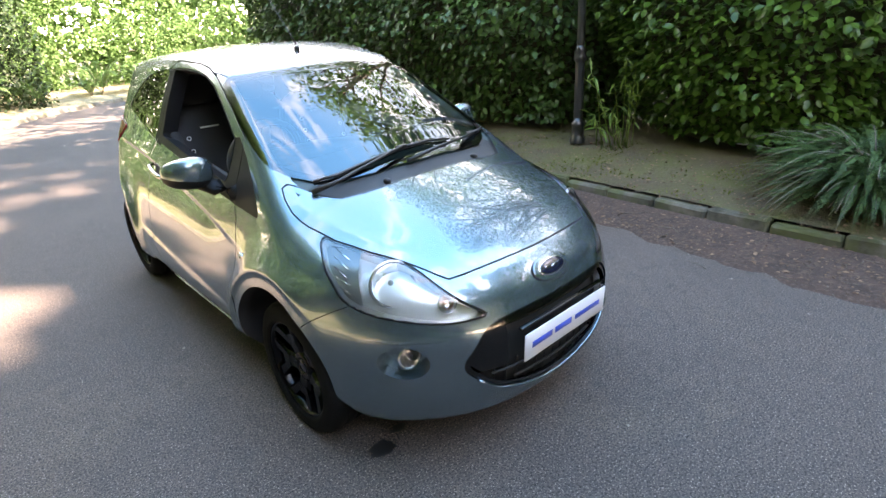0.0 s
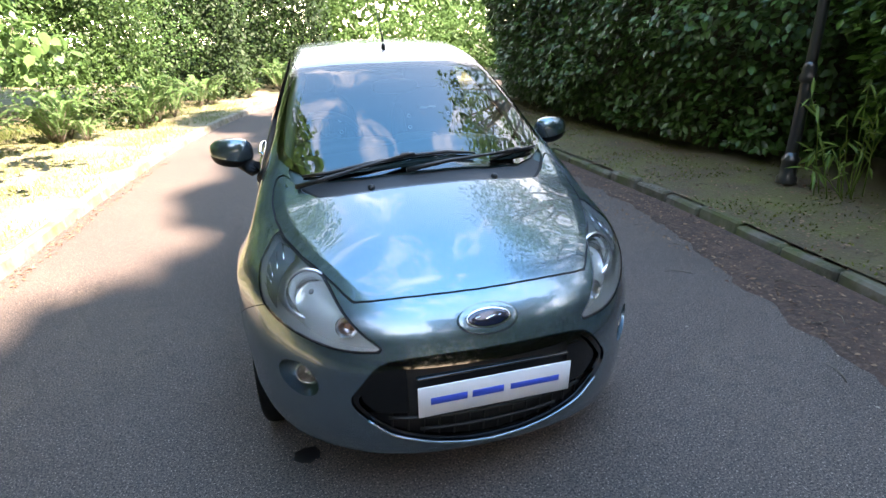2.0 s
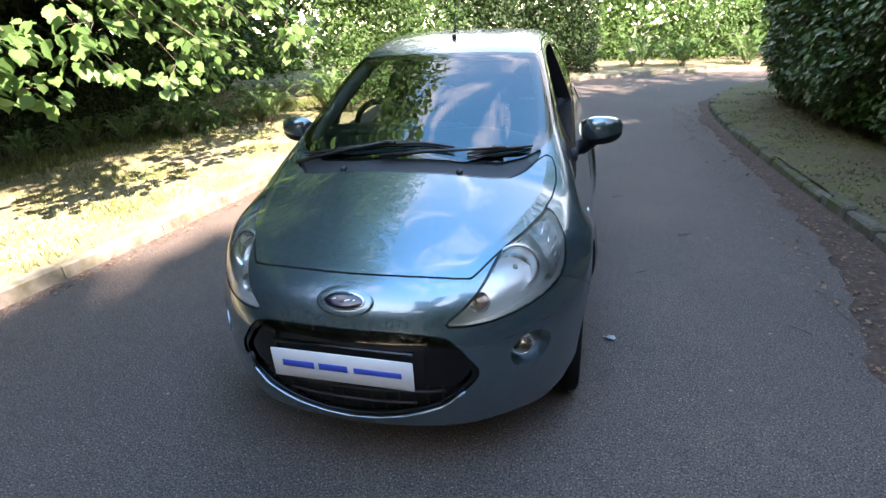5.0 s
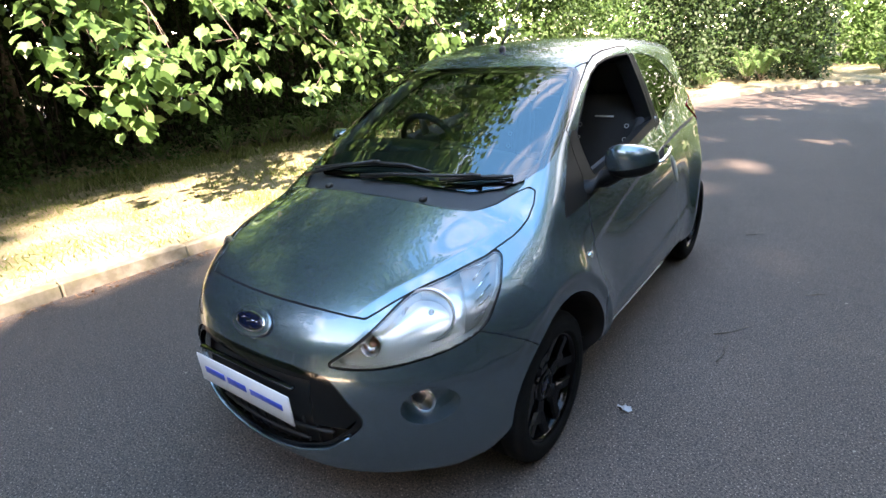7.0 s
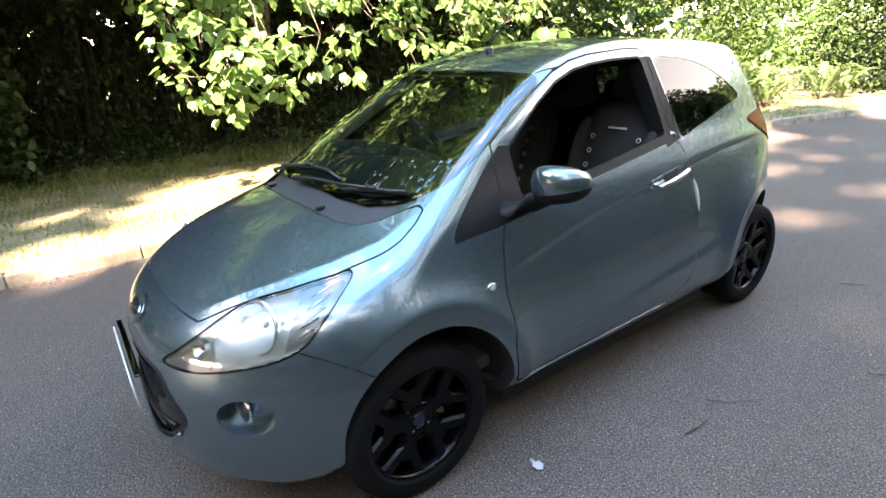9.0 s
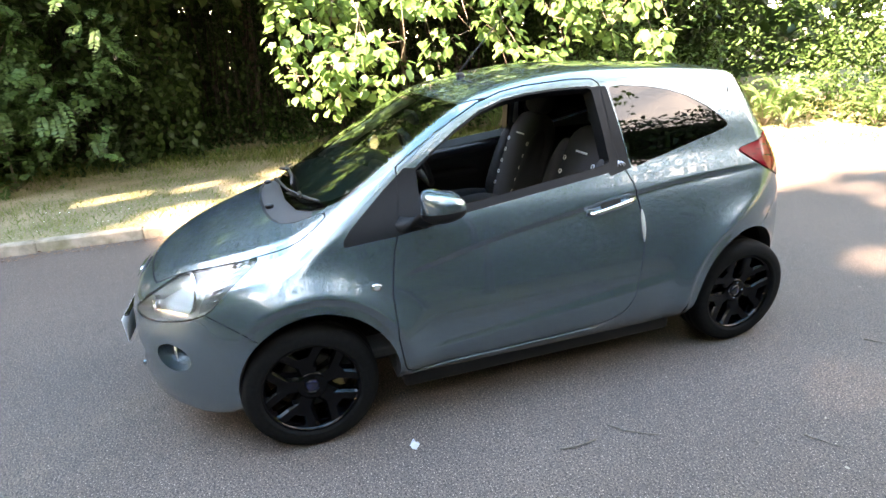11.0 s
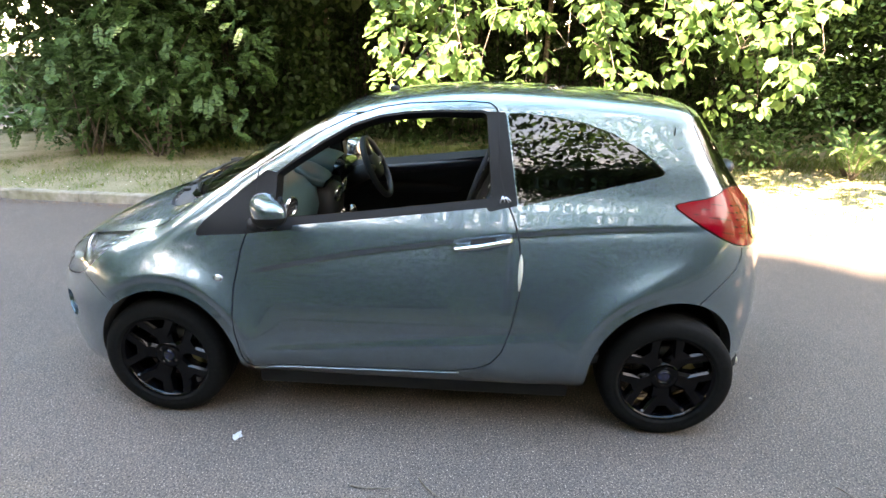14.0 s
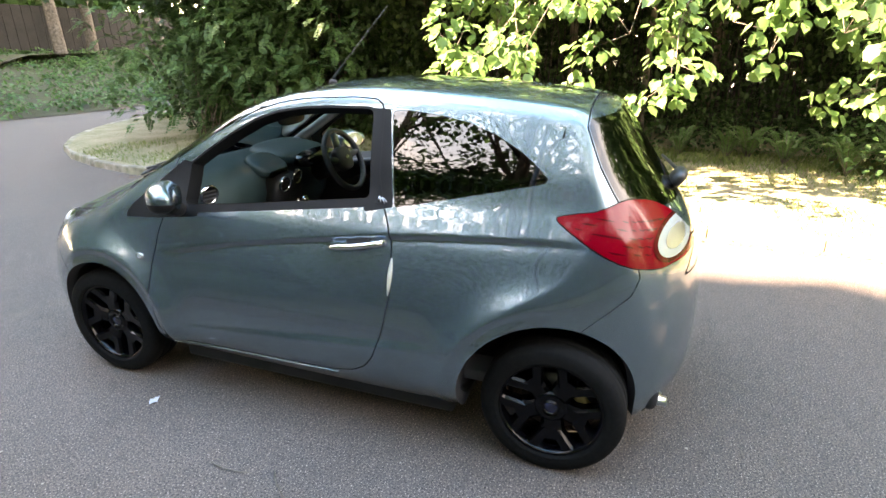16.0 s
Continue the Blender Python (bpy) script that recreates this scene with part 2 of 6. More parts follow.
def boughs(centres, radii, per, rng_size, shape, mat, name, out=(0, 0, 0), droop=0.35, flat=0.6):
    """Leaves in flattened clumps round the centres."""
    at, ups, al, sz = [], [], [], []
    for c, r in zip(centres, radii):
        n = max(4, int(per * r * r))
        d = RNG.normal(0, 1, (n, 3))
        d /= np.linalg.norm(d, axis=1, keepdims=True)
        q = d * (r * RNG.uniform(0.35, 1, (n, 1)) ** 0.6) * (1, 1, flat)
        at.append(q + c)
        a = d * (1, 1, 0.4) + RNG.normal(0, 0.5, (n, 3)) + out
        a[:, 2] -= droop
        al.append(a)
        ups.append(np.array([0, 0, 1.0]) + 0.5 * d + RNG.normal(0, 0.35, (n, 3)))
        sz.append(RNG.uniform(*rng_size, n))
    return leaf_cloud(name, np.vstack(at), np.vstack(al), np.vstack(ups), np.concatenate(sz), shape, mat)


def tube(points, radii, sides=7):
    """Places and faces of a tapered tube along points."""
    p, verts, faces = [Vector(q) for q in points], [], []
    for i, q in enumerate(p):
        d = (p[min(i + 1, len(p) - 1)] - p[max(i - 1, 0)]).normalized()
        a = d.orthogonal().normalized()
        b = d.cross(a)
        for k in range(sides):
            w = 2 * math.pi * k / sides
            verts.append(q + (a * math.cos(w) + b * math.sin(w)) * radii[i])
    for i in range(len(p) - 1):
        for k in range(sides):
            faces.append((i * sides + k, i * sides + (k + 1) % sides, (i + 1) * sides + (k + 1) % sides, (i + 1) * sides + k))
    faces.append(tuple(range(sides))[::-1])
    faces.append(tuple(range((len(p) - 1) * sides, len(p) * sides)))
    return verts, faces


def merge_tubes(name, tubes, mat, parent=None, label=""):
    verts, faces = [], []
    for v, f in tubes:
        k = len(verts)
        verts += v
        faces += [tuple(i + k for i in q) for q in f]
    return link_mesh(name, verts, faces, mat, parent, label, smooth=True)


# ---- ground, road and verges ----
def flat_sheet(name, x0, y0, x1, y1, n, z, mat, wave=0.0):
    xs, ys = np.linspace(x0, x1, n), np.linspace(y0, y1, n)
    verts = [(x, y, z + wave * noise.noise(Vector((x * 0.3, y * 0.3, 0)))) for y in ys for x in xs]
    faces = [(j * n + i, j * n + i + 1, (j + 1) * n + i + 1, (j + 1) * n + i) for j in range(n - 1) for i in range(n - 1)]
    return link_mesh(name, verts, faces, mat, smooth=True)


tagged(flat_sheet("ground", -400, -400, 400, 400, 9, -0.06, FLOOR_SOIL), "dark woodland soil reaching to the horizon", "ground", kind="structure")
tagged(flat_sheet("road", -26, -26, 26, 26, 40, 0.0, ASPHALT), "worn grey asphalt road with pale grit", "road", kind="structure")

KERB_WEST = [(14, 17.2), (6, 16.9), (3, 16.2), (1, 15.0), (-0.1, 13.8), (-0.9, 12.2), (-1.65, 10), (-2.22, 7), (-2.52, 4), (-2.62, 1.5), (-2.70, 0), (-2.76, -1.2), (-2.78, -3.0), (-2.88, -4.2), (-3.28, -5.6), (-4.0, -6.75), (-5.2, -7.7), (-6.6, -8.3), (-12, -9.6), (-22, -11.5)]
KERB_EAST = [(3.4, -20), (3.0, -9), (2.55, -3.5), (2.56, -1.2), (2.62, 0.3), (2.7, 1.8), (2.66, 4), (2.66, 6.1), (2.8, 8.4), (3.2, 10.1), (4.1, 11.9), (6, 13.2), (10, 14.0), (18, 14.6)]
KERB_SOUTH = [(-22, -13.2), (-12, -11.6), (-8.7, -11.0), (-6, -11.5), (-4.4, -13), (-3.6, -16), (-3.4, -22)]


def verge(name, line, rise, reach, mat, label, lift=0.1, bank=0.0):
    """Ground behind a kerb line (on its right-hand side as it runs), rising a little."""
    p = curve_line(line, 0.35)
    d = np.gradient(p, axis=0)
    d /= np.linalg.norm(d, axis=1, keepdims=True)
    out = np.stack([d[:, 1], -d[:, 0]], 1)
    offs = np.r_[0.08, 0.2, 0.4, 0.7, 1.0, 1.4, 1.8, 2.4, 3.2, 4.5, 6.5, 9, reach]
    verts, faces, m = [], [], len(offs)
    for q, o in zip(p, out):
        for w in offs:
            x, y = q + o * w
            z = lift + rise * min(w, 2.5) / 2.5 + bank * max(0.0, min(w, 6) - 0.3) + 0.035 * noise.noise(Vector((x * 1.3, y * 1.3, 3))) * min(1, w)
            verts.append((x, y, z))
    for i in range(len(p) - 1):
        for j in range(m - 1):
            faces.append((i * m + j, i * m + j + 1, (i + 1) * m + j + 1, (i + 1) * m + j))
    return tagged(link_mesh(name, verts, faces, mat, smooth=True), label, "verge", kind="structure")


verge("verge_west", KERB_WEST, 0.02, 14, GRASS_SOIL, "sun-bleached grass verge with bare earth patches")
verge("verge_east", KERB_EAST, 0.12, 9, MOSS, "mossy verge with fallen twigs and dead leaves")
verge("verge_south", KERB_SOUTH, 0.1, 10, FLOOR_SOIL, "ivy covered bank rising behind the side road", lift=0.02, bank=0.22)


def kerb(name, line, label, mat, width=0.125, high=0.105, worn=1.0):
    holder = tagged(new(name), label, "kerb", kind="structure")
    step = 0.9 if worn == 1 else 0.45
    p = curve_line(line, step)
    bm = bmesh.new()
    bmesh.ops.create_cube(bm, size=1)
    for v in bm.verts:
        v.co = Vector((v.co.x * width, v.co.y * (step - 0.003 - 0.006 * (worn - 1)), (v.co.z + 0.5) * (high + 0.08) - 0.08))
        if v.co.z > 0 and v.co.x < 0:
            v.co.x += 0.015
    bmesh.ops.bevel(bm, geom=list(bm.edges), offset=0.012 + 0.004 * (worn - 1), segments=1, affect="EDGES")
    me = bpy.data.meshes.new("kerb_stone")
    bm.to_mesh(me)
    bm.free()
    me.materials.append(mat)
    for a, b in zip(p[:-1], p[1:]):
        c, d = (a + b) / 2, b - a
        stone = new("kerb_stone", me)
        stone.parent = holder
        o = np.array([d[1], -d[0]]) / np.linalg.norm(d)
        c = c + o * width * 0.5
        stone.matrix_basis = pose(c[0] + (worn - 1) * RNG.uniform(-0.007, 0.007), c[1], worn * RNG.uniform(-0.012, 0.006), worn * RNG.uniform(-0.6, 0.6), worn * RNG.uniform(-2, 2), math.degrees(math.atan2(d[1], d[0])) - 90 + worn * RNG.uniform(-1, 1)) @ Matrix.Diagonal((1, np.linalg.norm(d) / step, 1, 1))
    return holder


kerb("kerb_west", KERB_WEST, "pale weathered concrete kerb stones in the sun", KERB)
kerb("kerb_east", KERB_EAST, "mossy weathered concrete kerb stones", MOSSY_KERB, worn=2.4)


# ---- plants ----
def hedge_face(name, line, bulge, top, count, size, shape, mat, label, droop=0.55, depth=0.45, category="hedge"):
    """A dense hedge: leaves over a bulging face that follows a line on the ground (hedge on its right-hand side)."""
    p = curve_line(line, 0.1)
    d = np.gradient(p, axis=0)
    d /= np.linalg.norm(d, axis=1, keepdims=True)
    out = -np.stack([d[:, 1], -d[:, 0]], 1)
    i = RNG.integers(0, len(p), count)
    z = RNG.uniform(0.06, top, count)
    prof = np.interp(z, [0, 0.15, 0.6, 1.3, top - 0.4, top], [-0.15, 0.0, 0.5 * bulge, bulge, bulge * 0.9, bulge * 0.4])
    wob = lumpy(np.stack([p[i, 0], p[i, 1], z], 1), 1.1, 5.0) * 0.22 + lumpy(np.stack([p[i, 0], p[i, 1], z], 1), 3.2, 9.0) * 0.13
    back = RNG.uniform(0, 1, count) ** 2 * depth
    xy = p[i] + out[i] * (prof + wob - back)[:, None] + RNG.normal(0, 0.03, (count, 2))
    at = np.column_stack([xy, z + 0.25])
    al = np.column_stack([out[i] * 0.8, np.zeros(count)]) + RNG.normal(0, 0.55, (count, 3))
    al[:, 2] -= droop
    up = np.column_stack([out[i] * 0.7, np.full(count, 0.8)]) + RNG.normal(0, 0.3, (count, 3))
    crown = leaf_cloud("foliage", at, al, up, RNG.uniform(*size, count), shape, mat)
    # dark woody heart behind the leaves
    verts, faces = [], []
    q = curve_line(line, 0.5)
    e = np.gradient(q, axis=0)
    e /= np.linalg.norm(e, axis=1, keepdims=True)
    o = -np.stack([e[:, 1], -e[:, 0]], 1)
    zs = np.linspace(0.05, top, 9)
    for a, b in zip(q, o):
        for zz in zs:
            w = -0.42 + np.interp(zz, [0, 1.3, top], [-0.1, bulge * 0.9, bulge * 0.3])
            x, y = a + b * w
            verts.append((x, y, zz + 0.1))
    m = len(zs)
    for k in range(len(q) - 1):
        for j in range(m - 1):
            faces.append((k * m + j, k * m + j + 1, (k + 1) * m + j + 1, (k + 1) * m + j))
    thing = tagged(new(name), label, category)
    heart = link_mesh("woody_heart", verts, faces, FLOOR_SOIL, thing)
    crown.parent = thing
    return thing


hedge_face("laurel_hedge", [(8.5, 10.0), (5.0, 9.9), (3.95, 9.0), (3.74, 7.2), (3.72, 4.5), (3.85, 2.9), (4.3, 2.1), (5.2, 1.6)][::-1], 0.36, 3.3, 36000, (0.07, 0.12), OVAL, LAUREL,
           "tall dense dark green laurel hedge beside the road")
hedge_face("rhododendron_bush", [(5.2, 1.7), (4.35, 1.3), (4.0, 0.6), (4.0, -0.3), (4.6, -1.0), (5.5, -1.2)][::-1], 0.55, 2.7, 13000, (0.065, 0.118), OVAL, LAUREL_LIGHT,
           "broad-leaved light green rhododendron bush by the verge", droop=0.25, category="bush")
hedge_face("east_hedge", [(6.5, -1.6), (4.3, -3.0), (4.2, -5.5), (4.6, -9.0), (5.0, -14)][::-1], 0.4, 2.6, 3500, (0.12, 0.2), OVAL, LAUREL, "dark green laurel hedge along the road")


def arching(base, tips, segs, droop):
    """Points of sprays that arch from a base to the tips."""
    lines = []
    for tip in tips:
        t = np.linspace(0, 1, segs)[:, None]
        q = np.array(base) * (1 - t) + np.array(tip) * t
        q[:, 2] += droop * np.sin(np.pi * t[:, 0])
        lines.append(q)
    return lines


def spray_leaves(lines, per, size, shape, mat, name, width=0.5):
    """Leaflets in two rows along each line, as on a fern or a juniper spray."""
    at, al, up = [], [], []
    sz = []
    for q in lines:
        n = per
        t = np.linspace(0.12, 0.98, n)
        k = np.linspace(0, 1, len(q))
        c = np.stack([np.interp(t, k, q[:, j]) for j in range(3)], 1)
        d = np.gradient(c, axis=0)
        d /= np.linalg.norm(d, axis=1, keepdims=True)
        side = np.cross(d, (0, 0, 1.0))
        side /= np.linalg.norm(side, axis=1, keepdims=True) + 1e-6
        taper = np.sin(np.pi * np.clip(t * 0.85 + 0.12, 0, 1))
        for s in (-1, 1):
            at.append(c)
            al.append(side * s + d * 0.55 + RNG.normal(0, 0.12, c.shape))
            up.append(np.cross(side, d) + RNG.normal(0, 0.2, c.shape))
            sz.append(size * taper * RNG.uniform(0.8, 1.2, n))
    return leaf_cloud(name, np.vstack(at), np.vstack(al), np.vstack(up), np.concatenate(sz), shape, mat)


def juniper(x, y, z, reach, high, n):
    thing = tagged(new("juniper_shrub"), "low spreading feathery green juniper over the kerb", "shrub", "junipers by the kerb")
    lines = []
    for _ in range(n):
        w, r = RNG.uniform(0, 2 * math.pi), reach * RNG.uniform(0.4, 1)
        b = (x + 0.25 * r * math.cos(w), y + 0.25 * r * math.sin(w), z + high * RNG.uniform(0.05, 0.75))
        lines += arching(b, [(x + r * math.cos(w), y + r * math.sin(w), z + high * RNG.uniform(0.05, 0.9))], 7, 0.1)
    spray_leaves(lines, 46, 0.026, DIAMOND, JUNIPER, "foliage").parent = thing
    merge_tubes("stem", [tube(q, np.linspace(0.008, 0.002, len(q)), 4) for q in lines[:200]], BARK, thing)
    return thing


juniper(3.3, -1.1, 0.08, 0.95, 0.55, 950)
juniper(3.6, -2.3, 0.08, 1.1, 0.65, 700)


def fern(x, y, z, size, fronds):
    thing = tagged(new("fern"), "bright green bracken fern with arching fronds", "fern", "bracken along the verge")
    lines = []
    for k in range(fronds):
        w = 2 * math.pi * (k + RNG.uniform(-0.3, 0.3)) / fronds
        r = size * RNG.uniform(0.6, 1)
        lines += arching((x, y, z), [(x + r * math.cos(w), y + r * math.sin(w), z + size * RNG.uniform(0.35, 0.9))], 9, size * 0.35)
    spray_leaves(lines, 52, size * 0.11, (DIAMOND[0] * (0.55, 1, 1), DIAMOND[1]), FERN_LEAF, "frond_foliage").parent = thing
    merge_tubes("stalk", [tube(q, np.linspace(0.006, 0.002, len(q)), 4) for q in lines], BARK, thing)
    return thing


def tree(name, x, y, trunk_r, high, crown_at, crown_r, clumps, per, leaf_size, shape, mat, label, lean=(0, 0), limb_n=9):
    """A tapered trunk with limbs, and a crown of leafy clumps with gaps."""
    thing = tagged(new(name), label, "tree", name.replace("_", " ") + "s by the road")
    top = Vector((x + lean[0], y + lean[1], high))
    pts = [Vector((x, y, -0.05)).lerp(top, t) + Vector((0.12 * math.sin(5 * t + x), 0.12 * math.cos(4 * t + y), 0)) * t for t in np.linspace(0, 1, 9)]
    tubes = [tube(pts, list(np.linspace(trunk_r, trunk_r * 0.25, 9)), 9)]
    cen, rad = [], []
    for _ in range(clumps):
        d = RNG.normal(0, 1, 3)
        d /= np.linalg.norm(d)
        cen.append(np.array(crown_at) + d * np.array(crown_r) * RNG.uniform(0.35, 1) ** 0.5)
        rad.append(RNG.uniform(0.35, 0.75) * min(crown_r) * 0.45)
    for c in cen[:limb_n * 3]:
        a = Vector(pts[int(RNG.integers(3, 8))])
        mid = a.lerp(Vector(c), 0.5) + Vector((0, 0, 0.25))
        tubes.append(tube([a, mid, Vector(c)], [trunk_r * 0.3, trunk_r * 0.16, 0.012], 5))
    merge_tubes("trunk", tubes, BARK, thing)
    boughs(cen, rad, per, leaf_size, shape, mat, "crown", droop=0.3).parent = thing
    return thing


# woodland along the west side
def wood_mass(name, lo, hi, count, size, mat, label, lump=0.9, droop=0.3, shape=OVAL, kind="stuff", clear=0.5):
    """A thick mass of foliage in a box, with lumps and hollows."""
    lo, hi = np.array(lo, float), np.array(hi, float)
    p = RNG.uniform(lo, hi, (int(count * 2.2), 3))
    keep = lumpy(p, lump, lo[0]) * 0.9 + RNG.uniform(-0.35, 0.35, len(p)) > -clear * 0.3
    p = p[keep][:count]
    n = len(p)
    al = RNG.normal(0, 0.7, (n, 3))
    al[:, 2] -= droop
    up = np.array([0.25, -0.2, 0.9]) + RNG.normal(0, 0.45, (n, 3))
    return tagged(leaf_cloud(name, p, al, up, RNG.uniform(*size, n), shape, mat), label, "woodland", kind=kind)


# shaded masses use the leaf with shade mixed into its colour
wood_mass("corner_thicket", (-7.4, -6.0, 0.0), (-5.7, -1.0, 3.4), 12000, (0.08, 0.15), SHADE_LEAF, "dark tangled thicket behind the corner", 1.4)
wood_mass("west_woodland", (-13.0, -7.0, 0.0), (-9.2, 13.0, 8.5), 26000, (0.22, 0.38), SHADE_LEAF, "dense shaded woodland behind the verge")
wood_mass("deep_woodland", (-17, -9.0, 0.0), (-10.5, 22.0, 12), 12000, (0.5, 0.85), SHADE_LEAF, "dense dark woodland farther back")
wood_mass("thicket", (-9.4, -1.8, 0.0), (-7.0, 7.5, 3.0), 21000, (0.06, 0.13), SHADE_LEAF, "dark tangled thicket under the trees", 1.4)
wood_mass("shaded_canopy", (-9.0, -7.5, 2.4), (-3.8, 0.0, 7.0), 14000, (0.16, 0.28), SHADE_LEAF, "shaded canopy over the road corner", 0.7)
wood_mass("canopy", (-9.5, 0.0, 2.9), (-4.3, 10.0, 13.0), 34000, (0.16, 0.28), MID_LEAF, "leafy canopy of the roadside trees", 0.7)
wood_mass("high_canopy", (-8.0, -4.0, 5.5), (-2.9, 9.0, 12.0), 15000, (0.2, 0.34), MID_LEAF, "high leafy canopy reaching over the verge", 0.6, clear=0.3)
wood_mass("north_woodland", (-12, 21.5, 0.0), (24, 24.5, 7.5), 34000, (0.28, 0.46), FERN_LEAF, "sunlit woodland beyond the bend")
wood_mass("north_east_woodland", (12, 15.5, 0.0), (20, 20.0, 6.5), 12000, (0.2, 0.36), MID_LEAF, "sunlit woodland along the bend")
wood_mass("east_woodland", (9.0, -16.0, 0.0), (12, 14.0, 6.5), 8000, (0.4, 0.7), SHADE_LEAF, "dense shaded woodland behind the hedge")
wood_mass("east_canopy", (7.0, -10.0, 3.0), (11.0, 7.0, 7.0), 5000, (0.16, 0.3), MID_LEAF, "leafy canopy of the oaks behind the hedge", 0.6, clear=0.2)
# out of view; added to keep low sky light off the car's front
wood_mass("unseen_south_east_woodland", (5.0, -24.0, 0.0), (24, -14.0, 13), 17000, (0.5, 0.9), MID_LEAF, "unseen tall woodland added to block the low southern sky", 0.5)
wood_mass("south_woodland", (-22, -25.0, 1.6), (12, -20.0, 14), 22000, (0.5, 0.9), MID_LEAF, "woodland past the side road")
wood_mass("south_corner_trees", (-12.5, -8.2, 0.0), (-7.0, -5.6, 6.0), 10000, (0.16, 0.28), SHADE_LEAF, "shaded trees by the mouth of the side road", 0.9)
wood_mass("south_west_woodland", (-24, -8.0, 0.0), (-10, -4.2, 9), 9000, (0.35, 0.6), SHADE_LEAF, "shaded trees behind the road corner")
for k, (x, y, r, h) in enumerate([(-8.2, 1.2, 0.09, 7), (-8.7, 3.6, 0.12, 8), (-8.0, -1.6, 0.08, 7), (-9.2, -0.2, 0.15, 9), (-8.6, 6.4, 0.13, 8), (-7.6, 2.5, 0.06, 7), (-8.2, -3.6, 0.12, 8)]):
    tree("hazel_tree", x, y, r, h, (x + 1.6, y, h * 0.68), (2.3, 2.2, h * 0.24), 34, 140, (0.1, 0.17), ROUND, SHADE_LEAF if k % 2 else MID_LEAF, "slender hazel tree with dense green leaves", (0.9, 0.1))

# unseen tall trees added far off to the south-east, whose crowns shade the car and most of the road
def shade_tree(x, y, crown, label):
    """An unseen tall tree added for its shade: a trunk, and a crown over the given stretch of ground as the sun sees
    it.
    """
    thing = tagged(new("unseen_shade_oak"), label, "tree", "tall oaks south of the road")
    x0, y0, x1, y1, n = crown
    far = 33 + RNG.normal(0, 1.3, n)
    p = np.column_stack([RNG.uniform(x0, x1, n), RNG.uniform(y0, y1, n), np.zeros(n)])
    edge = 1.0 * lumpy(p, 0.55, 3.0) + 0.5 * lumpy(p, 1.7, 8.0)
    # crown leaves are left out wherever the ground should be sunlit
    near = np.interp(p[:, 1], (-2, -1, 0, 1, 1.7, 3), (-2.3, -2.15, -2.15, -1.75, -1.25, -1.1)) - p[:, 0]
    behind = p[:, 0] + 3.75 + 0.62 * np.clip(p[:, 1] + 1, -1, 3.0)
    behind = np.maximum(np.maximum(behind, np.minimum(-6.7 - p[:, 0], p[:, 1] - 5)), p[:, 1] - 8)
    lit = np.minimum(np.minimum(near, behind), np.minimum(p[:, 1] + 2.0, 9.0 - p[:, 1]))
    lit = np.maximum(lit, p[:, 1] - 10.5)
    glade = lumpy(p * (0.8, 1.9, 1), 1.0, 21.0) + 0.02
    lit = np.where((p[:, 1] > 3.3) & (p[:, 0] > -1.2), np.maximum(lit, glade * 3), lit)
    corner = (p[:, 0] < -2.9) & (p[:, 0] > -7.8) & (p[:, 1] < 0) & (p[:, 1] > -7.5)
    lit = np.where(corner, np.maximum(lit, (lumpy(p, 1.25, 33.0) - 0.2) * 2.5), lit)
    for gx, gy, gr in ((1.1, 2.4, 0.3), (1.45, 1.4, 0.12), (0.3, 3.0, 0.2)):
        lit = np.maximum(lit, (gr - np.hypot(p[:, 0] - gx, p[:, 1] - gy)) * 2)
    p = p[lit + edge * (0.45 + 0.55 * np.clip((p[:, 1] - 2.5) / 3, 0, 1)) < 0.1]
    far = far[:len(p)]
    at = p + np.outer(far, SUN_WAY)
    m = len(at)
    leaf_cloud("crown", at, RNG.normal(0, 1, (m, 3)), RNG.normal(0, 0.6, (m, 3)) + np.array(SUN_WAY), RNG.uniform(0.4, 0.7, m), OVAL, MID_LEAF).parent = thing
    c = Vector(at.mean(axis=0))
    base = Vector((x, y, 0))
    tubes = [tube([base, base.lerp(c, 0.5) + Vector((0.3, 0, 1.5)), c], [0.5, 0.36, 0.12], 10)]
    for q in at[::max(1, m // 18)]:
        tubes.append(tube([base.lerp(c, 0.6) + Vector((0.2, 0, 1.3)), Vector(q)], [0.14, 0.03], 5))
    merge_tubes("trunk", tubes, BARK, thing)
    return thing


for x, y, crown in [(13, -25, (-4.5, -8, 2, 1.5, 6500)), (5, -26, (-10.5, -7, -4.5, 0, 4500)), (19, -26, (2, -8, 9, 2, 5500)), (12, -20, (-2.5, 1, 3.5, 11, 6500)), (19, -19, (3.5, 2, 9, 12, 4500)), (-6.5, -28, (-10.8, -1, -5.4, 8.5, 4600)), (2, -34, (-7, -17, 1, -8, 6000)), (16, -35, (1, -17, 9, -8, 6000))]:
    shade_tree(x, y, crown, "unseen tall oak tree added so that its crown shades the road")
tree("oak_tree", 8.4, 1.0, 0.27, 11.5, (5.9, 1.0, 8.4), (2.3, 2.9, 1.8), 95, 95, (0.14, 0.24), OVAL, MID_LEAF, "oak tree leaning out over the lamp post", (-2.4, 0.0))
tree("oak_tree", 7.6, 6.4, 0.26, 12, (6.9, 5.4, 9.2), (3.0, 3.2, 3.6), 95, 80, (0.14, 0.24), OVAL, MID_LEAF, "oak tree rising behind the laurel hedge", (-0.6, -0.6))
tree("oak_tree", 9.2, -3.4, 0.24, 11, (8.7, -3.0, 7.2), (2.8, 3.6, 3.0), 90, 70, (0.14, 0.24), OVAL, MID_LEAF, "oak tree rising behind the rhododendron bush", (-0.5, 0.3))
